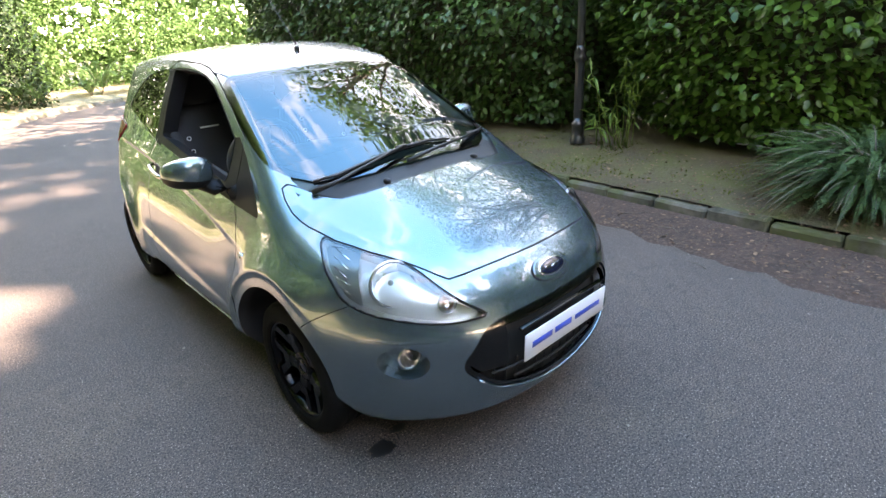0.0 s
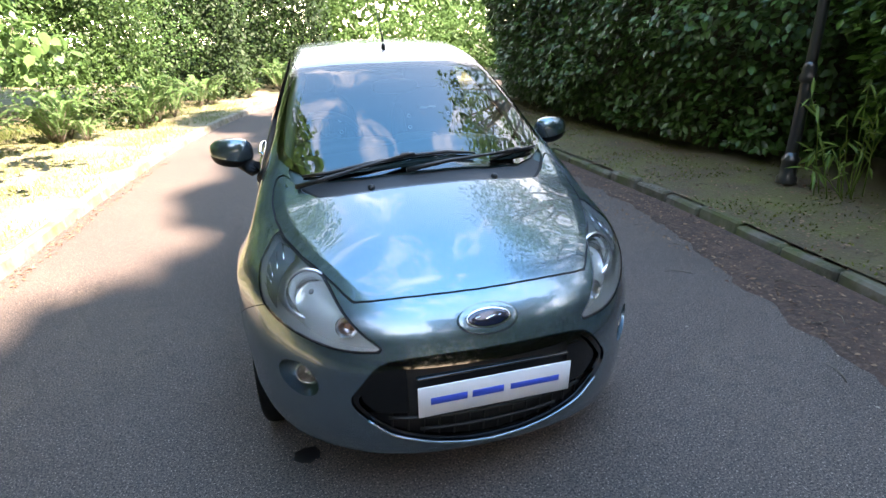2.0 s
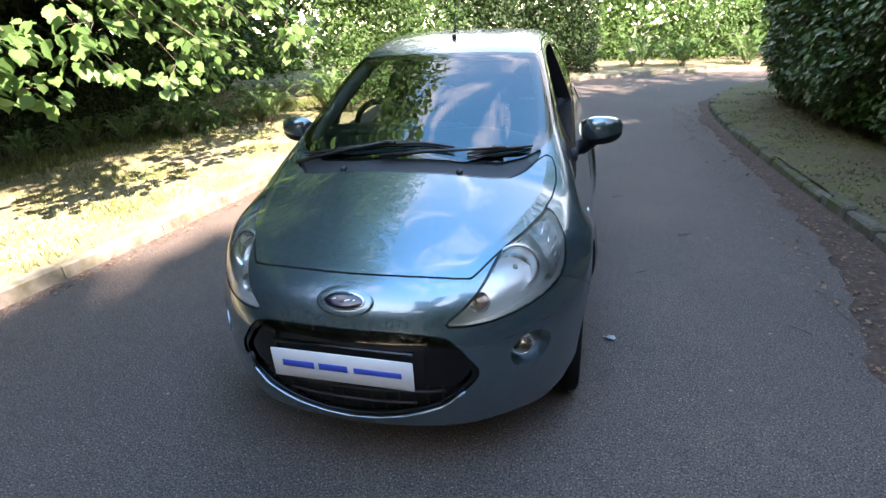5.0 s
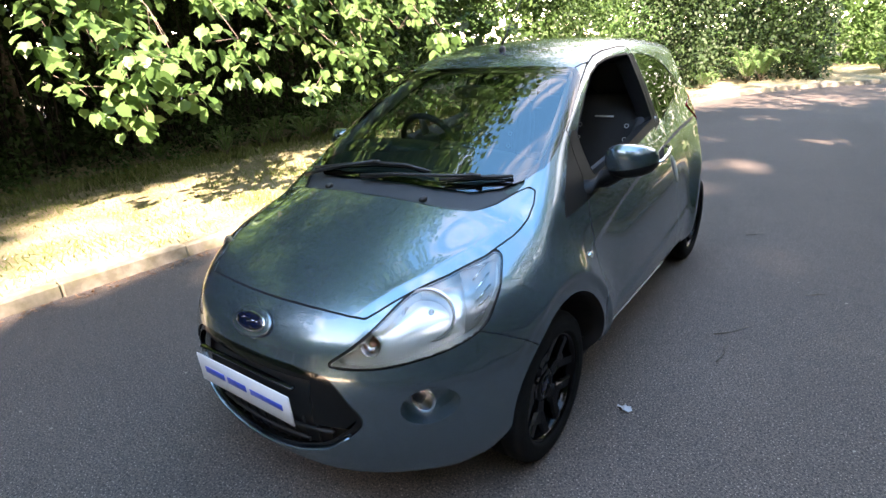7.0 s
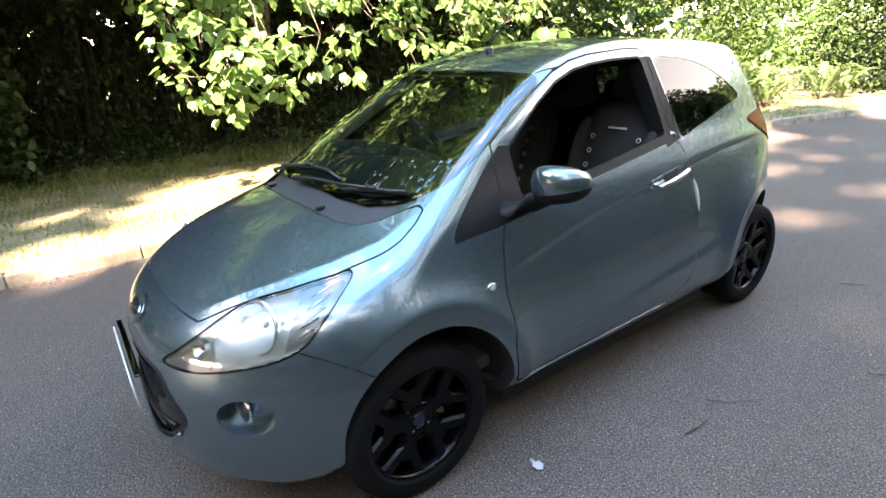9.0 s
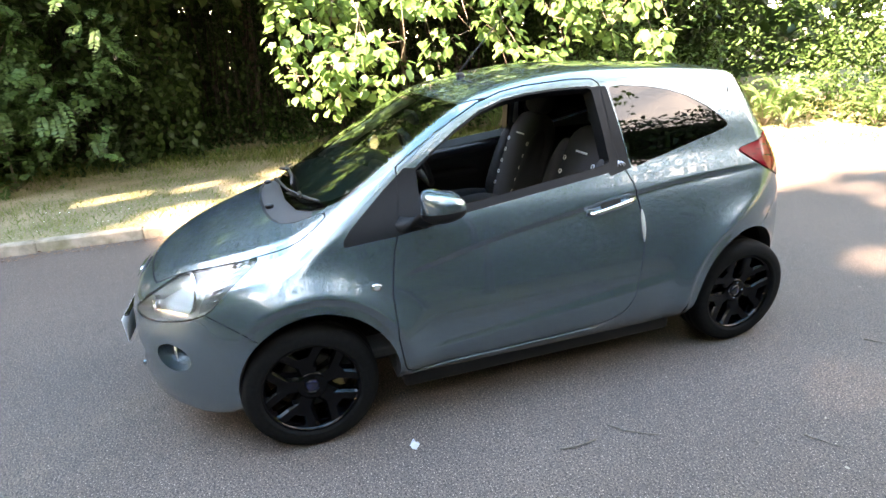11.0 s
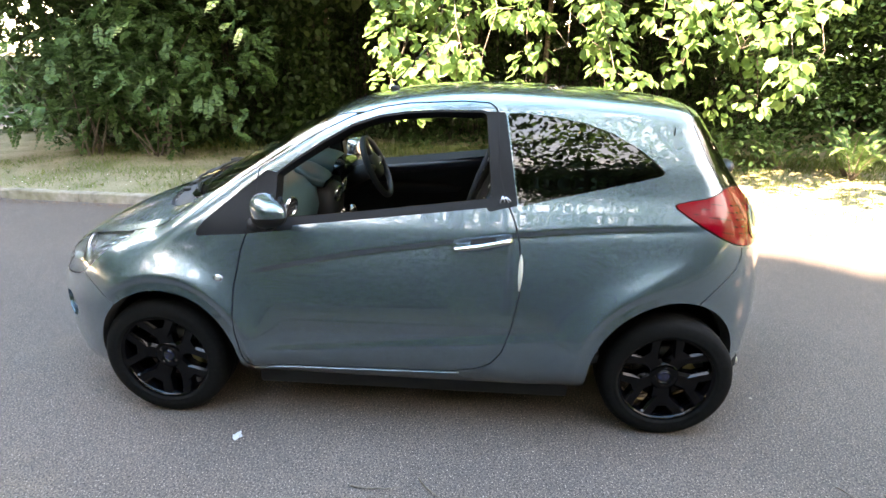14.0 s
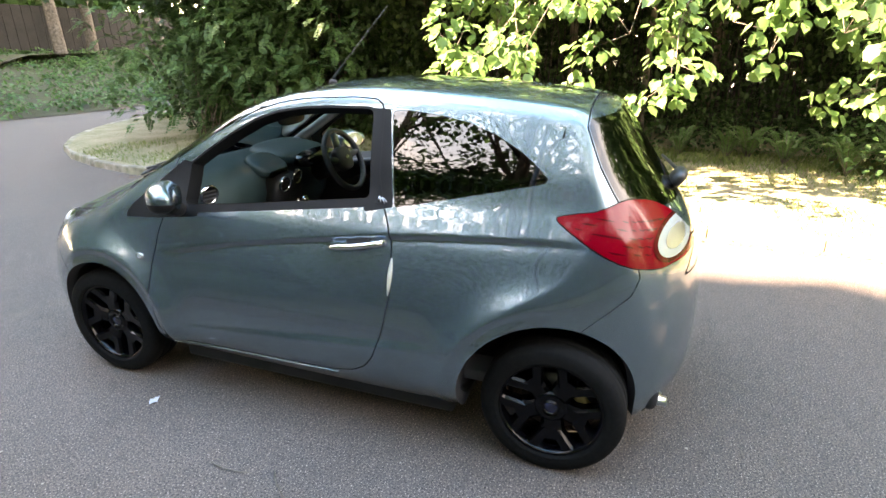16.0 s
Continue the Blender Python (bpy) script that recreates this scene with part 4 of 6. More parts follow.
# half width over height, at the doors; how it narrows to the ends
SECTION = Spline((0.10, 0.58), (0.18, 0.67), (0.25, 0.735), (0.33, 0.778), (0.42, 0.792), (0.52, 0.788), (0.62, 0.775), (0.72, 0.756), (0.84, 0.724), (0.93, 0.694), (1.0, 0.66), (1.06, 0.63), (1.2, 0.575), (1.4, 0.486), (1.6, 0.39))
NARROW = Spline((-0.8, 0.90), (-0.35, 0.955), (0.0, 0.985), (0.4, 0.988), (1.1, 1.0), (1.7, 1.0), (2.2, 0.985), (2.5, 0.955), (2.9, 0.88))
TOP = Spline((-0.85, 0.56), (-0.72, 0.685), (-0.62, 0.752), (-0.55, 0.790), (-0.48, 0.826), (-0.38, 0.872), (-0.25, 0.922), (-0.14, 0.960), (-0.07, 0.982), (0.0, 1.003), (0.1, 1.056), (0.2, 1.113), (0.4, 1.222), (0.6, 1.325), (0.74, 1.389), (0.85, 1.427), (1.0, 1.460), (1.2, 1.487), (1.4, 1.498), (1.7, 1.492), (2.0, 1.474), (2.25, 1.450), (2.38, 1.428), (2.6, 1.36))
CROWN = Spline((-0.8, 0.10), (-0.4, 0.10), (-0.14, 0.105), (0.19, 0.10), (0.5, 0.085), (0.81, 0.06), (1.3, 0.048), (2.0, 0.05), (2.5, 0.06))
NOSE = Spline((0.10, -0.50), (0.155, -0.63), (0.20, -0.705), (0.27, -0.738), (0.36, -0.753), (0.45, -0.757), (0.54, -0.75), (0.62, -0.722), (0.70, -0.682), (0.78, -0.615), (0.88, -0.50), (1.1, -0.2))
NOSE_PLAN = Spline((-0.15, 0.007), (0, 0), (0.15, 0.007), (0.30, 0.034), (0.43, 0.088), (0.55, 0.178), (0.65, 0.292), (0.72, 0.40), (0.78, 0.53), (0.9, 0.85))
TAIL = Spline((0.10, 2.60), (0.20, 2.74), (0.30, 2.79), (0.45, 2.81), (0.62, 2.808), (0.75, 2.79), (0.88, 2.755), (0.96, 2.722), (1.05, 2.66), (1.15, 2.585), (1.225, 2.53), (1.326, 2.462), (1.40, 2.41), (1.46, 2.36), (1.6, 2.2))
TAIL_PLAN = Spline((-0.2, 0.012), (0, 0), (0.2, 0.012), (0.35, 0.05), (0.45, 0.10), (0.55, 0.17), (0.62, 0.25), (0.70, 0.41), (0.78, 0.66), (0.9, 1.1))
SWAGE = Spline((0.3, 0.72), (0.545, 0.767), (0.882, 0.836), (1.119, 0.873), (1.587, 0.936), (2.169, 0.975), (2.6, 0.985))
HUBS = ((0.0, 0.285), (2.29, 0.285))
ARCHES = ((0.045, 0.315, 0.332), (2.245, 0.33, 0.338))


def side_width(y, z):
    w = SECTION(z) * NARROW(y)
    d = z - SWAGE(y)
    along = step01((y - 0.35) / 0.4) * step01((2.5 - y) / 0.5)
    w = w - 0.021 * step01(-d / 0.03) * np.exp(np.minimum(d, 0) / 0.14) * along
    low = z - (0.335 + 0.1 * y)
    w = w + 0.010 * (1 - step01(low / 0.05 + 0.5)) * step01((y - 0.4) / 0.2) * step01((1.85 - y) / 0.2)
    for (yc, zc, r), amount in zip(ARCHES, (0.042, 0.036)):
        q = np.hypot(y - yc, z - zc)
        out = q - r - 0.065
        w = w + amount * np.where(out < 0, 1 - 0.25 * step01(-out / 0.03), np.exp(-(np.maximum(out, 0) / 0.075) ** 1.5)) * step01((z - 0.15) / 0.2)
    return w


RIDGE = Spline((-0.70, 0.30), (-0.55, 0.375), (-0.32, 0.495), (-0.05, 0.575), (0.15, 0.585), (0.3, 0.575))


def body_field(x, y, z):
    """Negative inside the car's skin."""
    x = np.abs(x)
    side = x - side_width(y, z)
    fold = 0.0075 * np.exp(-np.sqrt((x - RIDGE(y)) ** 2 + 1e-5) / 0.045) * step01((y + 0.66) / 0.25) * step01((0.22 - y) / 0.3)
    top = (z - TOP(y) + CROWN(y) * (x / 0.6) ** 2.3 - fold) * 0.9
    g = smax(side, top, 0.05)
    g = smax(g, (NOSE(z) + NOSE_PLAN(x) - y) * 0.85, 0.05)
    g = smax(g, (y - TAIL(z) + TAIL_PLAN(x)) * 0.85, 0.045)
    return smax(g, 0.186 + 0.028 * step01((y - 0.25) / 0.2) * step01((2.0 - y) / 0.2) + 0.012 * step01((y - 2.2) / 0.5) + 0.022 * step01((-0.3 - y) / 0.3) - z, 0.03)


def body_normal(v):
    e = 0.004
    x, y, z = v.T
    n = np.stack([body_field(x + e, y, z) - body_field(x - e, y, z), body_field(x, y + e, z) - body_field(x, y - e, z), body_field(x, y, z + e) - body_field(x, y, z - e)], 1)
    n[np.abs(x) < 1e-4, 0] = 0
    return n / (np.linalg.norm(n, axis=1, keepdims=True) + 1e-12)


def body_grid():
    """The left half of the skin as a grid of quads, by rays from a spine."""
    y0, y1, zs = 0.12, 2.05, 0.60
    nm, nc, nt = 160, 108, 214
    theta = np.linspace(-math.pi / 2, math.pi / 2, nt)
    rows = []
    for p in np.linspace(math.pi / 2, 0, nc, endpoint=False)[::1]:
        rows.append((y0, -math.sin(p), math.cos(p)))
    rows += [(y, 0.0, 1.0) for y in np.linspace(y0, y1, nm, endpoint=False)]
    rows += [(y1, math.sin(p), math.cos(p)) for p in np.linspace(0, math.pi / 2, nc + 1)]
    a = np.array(rows)
    oy, dy, dr = (np.repeat(a[:, k], nt) for k in range(3))
    th = np.tile(theta, len(a))
    dx, dz = np.cos(th) * dr, np.sin(th) * dr
    lo, hi = np.zeros(len(th)), np.full(len(th), 1.6)
    for _ in range(34):
        mid = (lo + hi) / 2
        inside = body_field(dx * mid, oy + dy * mid, zs + dz * mid) < 0
        lo, hi = np.where(inside, mid, lo), np.where(inside, hi, mid)
    v = np.stack([dx * lo, oy + dy * lo, zs + dz * lo], 1)
    v[th.round(6) == round(math.pi / 2, 6), 0] = 0
    v[th.round(6) == round(-math.pi / 2, 6), 0] = 0
    faces = []
    for i in range(len(a) - 1):
        for j in range(nt - 1):
            faces.append((i * nt + j, (i + 1) * nt + j, (i + 1) * nt + j + 1, i * nt + j + 1))
    return v, faces


def clip(skin, f):
    """The part of a mesh where f(places) is over zero, cut cleanly along f = 0."""
    v, faces = skin
    val = f(v)
    keep = val > 0
    out, extra, made, base = [], [], {}, len(v)
    for q in faces:
        inside = [keep[i] for i in q]
        if all(inside):
            out.append(q)
        elif any(inside):
            poly = []
            for k in range(len(q)):
                a, b = q[k], q[(k + 1) % len(q)]
                if keep[a]:
                    poly.append(a)
                if keep[a] != keep[b]:
                    key = (a, b) if a < b else (b, a)
                    if key not in made:
                        t = val[key[0]] / (val[key[0]] - val[key[1]])
                        made[key] = base + len(extra)
                        extra.append(v[key[0]] * (1 - t) + v[key[1]] * t)
                    poly.append(made[key])
            if len(poly) > 2:
                out.append(tuple(poly))
    if extra:
        v = np.vstack([v, extra])
    used = np.unique([i for q in out for i in q]) if out else np.array([], int)
    new_i = np.full(len(v), -1)
    new_i[used] = np.arange(len(used))
    return v[used], [tuple(new_i[i] for i in q) for q in out]


def inside_of(axes, poly, grow=0.0):
    """A function: how far places lie inside a polygon (negative outside), seen along one axis or on two given directions."""
    p = np.array(poly, float)

    def f(v):
        q = np.stack([v @ np.asarray(a, float) for a in axes], 1)
        best = np.full(len(q), 1e9)
        odd = np.zeros(len(q), bool)
        for a, b in zip(p, np.roll(p, -1, axis=0)):
            e = b - a
            w = q - a
            t = np.clip((w @ e) / (e @ e), 0, 1)
            best = np.minimum(best, np.linalg.norm(w - t[:, None] * e, axis=1))
            cross = (a[1] > q[:, 1]) != (b[1] > q[:, 1])
            with np.errstate(divide="ignore", invalid="ignore"):
                xi = a[0] + (q[:, 1] - a[1]) / (b[1] - a[1]) * e[0]
            odd ^= cross & (q[:, 0] < xi)
        return np.where(odd, best, -best) + grow
    return f


AX, AY, AZ, AQ = (1, 0, 0), (0, 1, 0), (0, 0, 1), (0.6, 0.8, 0)


def rounded(poly, step=0.012):
    """A closed smooth outline through the corners."""
    p = list(poly)
    pts = curve_line([p[-1]] + p + [p[0], p[1]], step)
    near = np.linalg.norm(pts - np.array(p[0]), axis=1)
    half = len(pts) // 2
    return pts[np.argmin(near[:half]):half + np.argmin(near[half:])]


DOOR = [(0.47, 1.155), (0.45, 0.95), (0.407, 0.827), (0.377, 0.669), (0.378, 0.475), (0.398, 0.335), (0.41, 0.30), (0.45, 0.288), (0.9, 0.303), (1.34, 0.318), (1.44, 0.34), (1.50, 0.375), (1.54, 0.43), (1.575, 0.53), (1.606, 0.689), (1.606, 0.80), (1.598, 0.89), (1.576, 0.973), (1.54, 1.05),
        (1.51, 1.15), (1.495, 1.38), (1.485, 1.415), (1.455, 1.435), (1.347, 1.440), (1.11, 1.428), (0.991, 1.410), (0.871, 1.373), (0.75, 1.316), (0.626, 1.249)]
DOOR_WINDOW = [(0.552, 1.132), (0.633, 1.190), (0.755, 1.268), (0.875, 1.333), (0.993, 1.371), (1.11, 1.388), (1.25, 1.396), (1.43, 1.397), (1.445, 1.385), (1.475, 1.075), (1.465, 1.062), (0.9, 0.995), (0.62, 0.966), (0.565, 0.962), (0.55, 0.975)]
QUARTER = [(1.532, 1.394), (1.60, 1.397), (1.744, 1.383), (1.86, 1.361), (1.97, 1.324), (2.08, 1.265), (2.15, 1.213), (2.185, 1.178), (2.178, 1.164), (2.10, 1.145), (1.853, 1.090), (1.60, 1.034), (1.588, 1.045)]
PILLAR = [(1.43, 1.40), (1.524, 1.40), (1.585, 1.035), (1.46, 1.008)]
MIRROR_PANEL = [(0.205, 0.876), (0.212, 0.905), (0.24, 0.938), (0.301, 0.989), (0.40, 1.068), (0.505, 1.148), (0.555, 1.14), (0.56, 0.955), (0.63, 0.945), (0.63, 0.915), (0.40, 0.888)]
SILL_STRIP = [(0.56, 0.965), (0.62, 0.968), (1.47, 1.066), (1.50, 1.048), (1.49, 1.028), (0.62, 0.930), (0.56, 0.925)]
LAMP = [(-0.338, 0.622), (-0.27, 0.668), (-0.20, 0.712), (-0.10, 0.772), (0.0, 0.815), (0.09, 0.840), (0.18, 0.848), (0.268, 0.852), (0.235, 0.80), (0.19, 0.745), (0.141, 0.692), (0.06, 0.655), (-0.06, 0.630), (-0.2, 0.612), (-0.31, 0.612)]
HOOD = [(-0.2, -0.602), (-0.1, -0.611), (0.0, -0.614), (0.1, -0.611), (0.2, -0.602), (0.28, -0.590), (0.35, -0.576), (0.40, -0.560), (0.425, -0.525), (0.475, -0.44), (0.54, -0.32), (0.595, -0.18), (0.622, -0.05), (0.630, 0.05), (0.622, 0.11), (0.604, 0.155), (0.580, 0.158), (0.555, 0.125), (0.508, 0.043), (0.45, -0.03), (0.38, -0.065), (0.30, -0.085), (0.15, -0.1), (0.0, -0.105), (-0.2, -0.105)]
COWL = [(-0.2, -0.1), (0.0, -0.1), (0.15, -0.095), (0.30, -0.08), (0.38, -0.06), (0.45, -0.025), (0.512, 0.05), (0.548, 0.115), (0.558, 0.16), (0.5, 0.3), (-0.2, 0.3)]
SCREEN = [(-0.2, 0.0), (0.0, 0.0), (0.25, 0.010), (0.40, 0.045), (0.49, 0.105), (0.555, 0.178), (0.592, 0.25), (0.597, 0.30), (0.590, 0.40), (0.562, 0.57), (0.520, 0.742), (0.502, 0.787), (0.474, 0.797), (0.40, 0.775), (0.2, 0.747), (0.0, 0.737), (-0.2, 0.737)]
GRILLE_CORNERS = [(-0.2, 0.605), (0.0, 0.605), (0.2, 0.602), (0.32, 0.588), (0.370, 0.560), (0.413, 0.506), (0.443, 0.456), (0.425, 0.408), (0.33, 0.332), (0.2, 0.288), (0.1, 0.268), (0.0, 0.26), (-0.2, 0.26)]
TAIL_LAMP = [(2.228, 1.050), (2.29, 1.068), (2.352, 1.078), (2.40, 1.094), (2.447, 1.112), (2.50, 1.108), (2.56, 1.085), (2.626, 1.038), (2.70, 0.96), (2.74, 0.90), (2.70, 0.875), (2.64, 0.868), (2.602, 0.868), (2.511, 0.887), (2.43, 0.923), (2.34, 0.972), (2.26, 1.022)]
REAR_GLASS = [(-0.2, 1.405), (0.0, 1.405), (0.36, 1.392), (0.56, 1.385), (0.70, 1.30), (0.72, 1.11), (0.60, 1.10), (0.50, 1.088), (0.36, 1.062), (0.2, 1.048), (0.0, 1.043), (-0.2, 1.043)]
FRONT_BUMPER = [(-1.2, -0.2), (-1.2, 0.9), (-0.45, 0.9), (-0.41, 0.72), (-0.39, 0.694), (-0.30, 0.650), (-0.225, 0.606), (-0.15, 0.55), (0.045, 0.4), (0.045, -0.2)]
REAR_BUMPER = [(3.2, -0.2), (3.2, 0.89), (2.53, 0.89), (2.542, 0.845), (2.52, 0.785), (2.43, 0.71), (2.36, 0.65), (2.2, 0.4), (2.2, -0.2)]
TAILGATE = [(2.30, 1.44), (2.30, 1.36), (2.36, 1.23), (2.41, 1.15), (2.45, 1.09), (2.47, 1.085), (2.75, 0.9), (2.71, 0.80), (3.2, 0.8), (3.2, 1.6), (2.30, 1.6)]


GRILLE = [tuple(q) for q in curve_line(GRILLE_CORNERS, 0.015)] + [GRILLE_CORNERS[-1]]


def arch_field(v):
    best = np.full(len(v), -1.0)
    for yc, zc, r in ARCHES:
        q = np.hypot(v[:, 1] - yc, v[:, 2] - zc)
        under = np.minimum(r - np.abs(v[:, 1] - yc), zc - v[:, 2])
        best = np.maximum(best, np.maximum(r - q, under))
    return np.where(v[:, 0] > 0.42, best, -0.5)


def guard(f, test):
    """f where the test holds, far outside elsewhere."""
    return lambda v: np.where(test(v), f(v), -0.3)


def minus(*fs):
    return lambda v: np.min([-g(v) for g in fs], axis=0)


FRONT_SIDE = lambda v: (v[:, 1] < 0.05) & (v[:, 0] > 0.2)
f_door = guard(inside_of((AY, AZ), DOOR), lambda v: v[:, 0] > 0.3)
f_window = guard(inside_of((AY, AZ), DOOR_WINDOW), lambda v: v[:, 0] > 0.3)
f_strip = guard(inside_of((AY, AZ), SILL_STRIP), lambda v: v[:, 0] > 0.3)
f_black = lambda v: np.maximum(f_window(v) + 0.009, f_strip(v))
f_quarter = guard(inside_of((AY, AZ), QUARTER), lambda v: v[:, 0] > 0.3)
f_pillar = guard(inside_of((AY, AZ), PILLAR), lambda v: v[:, 0] > 0.3)
f_mirror_panel = guard(inside_of((AY, AZ), MIRROR_PANEL), lambda v: v[:, 0] > 0.4)
f_lamp = guard(inside_of((AQ, AZ), rounded(LAMP)), FRONT_SIDE)
f_hood = guard(inside_of((AX, AY), HOOD), lambda v: v[:, 2] > 0.6)
f_cowl = guard(inside_of((AX, AY), COWL), lambda v: v[:, 2] > 0.8)
f_screen = guard(inside_of((AX, AY), SCREEN), lambda v: v[:, 2] > 0.8)
f_grille = guard(inside_of((AX, AZ), GRILLE), lambda v: v[:, 1] < -0.4)
f_fog = guard(lambda v: 0.062 - np.hypot((v[:, 0] - 0.598) * 1.0, v[:, 2] - 0.478), lambda v: v[:, 1] < -0.2)
f_tail = guard(inside_of((AY, AZ), rounded(TAIL_LAMP)), lambda v: (v[:, 0] > 0.25) & (v[:, 1] > 2.0))
f_glass_span = guard(inside_of((AX, AZ), REAR_GLASS), lambda v: v[:, 1] > 2.2)
f_front_bumper = inside_of((AY, AZ), FRONT_BUMPER)
f_rear_bumper = inside_of((AY, AZ), REAR_BUMPER)
f_tailgate = inside_of((AY, AZ), TAILGATE)


def f_rear_glass(v):
    return np.minimum(f_glass_span(v), f_tailgate(v) - 0.004)


GAP = 0.0029


def shift(f, d):
    return lambda v: f(v) + d


def skin_mesh(name, skin, mat, parent, label="", both=True, inset=0.0, flip=False):
    """Links a piece of the left half of the skin, with its mirror image, as one mesh with true normals."""
    v, faces = skin
    n = body_normal(v)
    v = v - n * inset
    if flip:
        v, n, faces = v * (-1, 1, 1), n * (-1, 1, 1), [q[::-1] for q in faces]
    elif both:
        k = len(v)
        v, n = np.vstack([v, v * (-1, 1, 1)]), np.vstack([n, n * (-1, 1, 1)])
        faces = faces + [tuple(i + k for i in q[::-1]) for q in faces]
    me = bpy.data.meshes.new(name)
    me.from_pydata(v.tolist(), [], [tuple(int(i) for i in q) for q in faces])
    me.materials.append(mat)
    me.polygons.foreach_set("use_smooth", np.ones(len(me.polygons), bool))
    me.normals_split_custom_set_from_vertices(n.tolist())
    ob = new(name, me)
    ob.parent = parent
    if label:
        tagged(ob, label)
    return ob


def rim_mesh(name, skin, test, depth, mat, parent, flip=False, both=False, start=0.0):
    """A lip that runs inwards from those open edges of a piece whose middles pass the test."""
    v, faces = skin
    n = body_normal(v)
    count = {}
    for q in faces:
        for k in range(len(q)):
            a, b = q[k], q[(k + 1) % len(q)]
            key = (a, b) if a < b else (b, a)
            count[key] = count.get(key, 0) + 1
    verts, out = [], []
    for (a, b), c in count.items():
        m = (v[a] + v[b]) / 2
        if c == 1 and m[0] > 0.002 and test(m):
            k = len(verts)
            verts += [v[a] - n[a] * start, v[b] - n[b] * start, v[b] - n[b] * depth, v[a] - n[a] * depth]
            out.append((k, k + 1, k + 2, k + 3))
    verts = np.array(verts) if verts else np.zeros((0, 3))
    if both:
        k = len(verts)
        verts, out = np.vstack([verts, verts * (-1, 1, 1)]), out + [tuple(i + k for i in q) for q in out]
    elif flip:
        verts = verts * (-1, 1, 1)
    return link_mesh(name, verts, out, mat, parent, smooth=True)


def paint_material():
    m = material("metallic_paint", (0.104, 0.153, 0.176), 0.27, 0.8, 1.0)
    m.node_tree.nodes["Principled BSDF"].inputs["Coat IOR"].default_value = 1.65
    c, _ = noise_colour(m, (0.082, 0.134, 0.158), (0.125, 0.187, 0.217), 900, 2, 0.3, 0.7)
    d, h = noise_colour(m, c, (0.106, 0.158, 0.184), 2.2, 6, 0.5, 0.8)
    colour_in(m, d)
    nt = m.node_tree
    dust = node(m, "ShaderNodeTexNoise", Scale=7.0, Detail=8.0, Roughness=0.7)
    geo = nt.nodes.new("ShaderNodeNewGeometry")
    r = node(m, "ShaderNodeMapRange", From_Min=0.4, From_Max=0.8, To_Min=0.012, To_Max=0.045)
    nt.links.new(geo.outputs["Position"], dust.inputs["Vector"])
    nt.links.new(dust.outputs["Fac"], r.inputs["Value"])
    nt.links.new(r.outputs["Result"], nt.nodes["Principled BSDF"].inputs["Coat Roughness"])
    return m


def glass_material(name, tint, index=1.85, rough=0.0):
    """A thin pane: sees through with a tint, mirrors at its surface."""
    m = bpy.data.materials.new(name)
    m.use_nodes = True
    nt = m.node_tree
    nt.nodes.remove(nt.nodes["Principled BSDF"])
    tr = nt.nodes.new("ShaderNodeBsdfTransparent")
    tr.inputs["Color"].default_value = (*tint, 1)
    gl = nt.nodes.new("ShaderNodeBsdfGlossy")
    gl.inputs["Roughness"].default_value = rough
    fr = nt.nodes.new("ShaderNodeFresnel")
    fr.inputs["IOR"].default_value = index
    mix = nt.nodes.new("ShaderNodeMixShader")
    nt.links.new(fr.outputs[0], mix.inputs[0])
    nt.links.new(tr.outputs[0], mix.inputs[1])
    nt.links.new(gl.outputs[0], mix.inputs[2])
    nt.links.new(mix.outputs[0], nt.nodes["Material Output"].inputs["Surface"])
    return m


def grainy(name, a, b, rough, scale=300, strength=0.15):
    m = material(name, a, rough)
    c, h = noise_colour(m, a, b, scale, 3, 0.3, 0.7)
    colour_in(m, c)
    bump(m, h, strength, 0.002)
    return m


PAINT = paint_material()
SCREEN_GLASS = glass_material("screen_glass", (0.40, 0.46, 0.43), 2.1)
DARK_GLASS = glass_material("privacy_glass", (0.05, 0.06, 0.06), 1.6)
LENS_GLASS = glass_material("lamp_glass", (0.93, 0.95, 0.96))
GRILLE_BLACK = grainy("grille_plastic", (0.0022, 0.0022, 0.0024), (0.004, 0.004, 0.0042), 0.6)
BLACK_PLASTIC = grainy("black_plastic", (0.007, 0.007, 0.007), (0.012, 0.012, 0.013), 0.5)
GREY_PLASTIC = grainy("grey_plastic", (0.02, 0.0205, 0.022), (0.03, 0.031, 0.033), 0.6)
SATIN_BLACK = grainy("satin_black_film", (0.006, 0.0065, 0.007), (0.01, 0.0105, 0.0115), 0.5)
SATIN_BLACK.node_tree.nodes["Principled BSDF"].inputs["Specular IOR Level"].default_value = 0.15
WHEEL_BLACK = material("black_alloy", (0.0015, 0.0015, 0.002), 0.13, 0, 0.03, 0.15)
GLOSS_BLACK = material("gloss_black", (0.0025, 0.0025, 0.0025), 0.1, 0, 0.25, 0.35)
SEAM = material("shadow_gap", (0.006, 0.006, 0.007), 0.9)
RUBBER = grainy("tyre_rubber", (0.0035, 0.0035, 0.0035), (0.007, 0.0068, 0.0065), 0.9, 60, 0.2)
RUBBER.node_tree.nodes["Principled BSDF"].inputs["Specular IOR Level"].default_value = 0.1
CHROME = material("chrome", (0.6, 0.61, 0.62), 0.08, 1.0)
SILVER = material("brushed_silver", (0.55, 0.56, 0.58), 0.3, 1.0)
REFLECTOR = material("lamp_reflector", (0.75, 0.75, 0.75), 0.25, 1.0)
INTERIOR = grainy("interior_plastic", (0.045, 0.046, 0.048), (0.065, 0.067, 0.07), 0.55, 200)
INTERIOR.node_tree.nodes["Principled BSDF"].inputs["Specular IOR Level"].default_value = 0.2
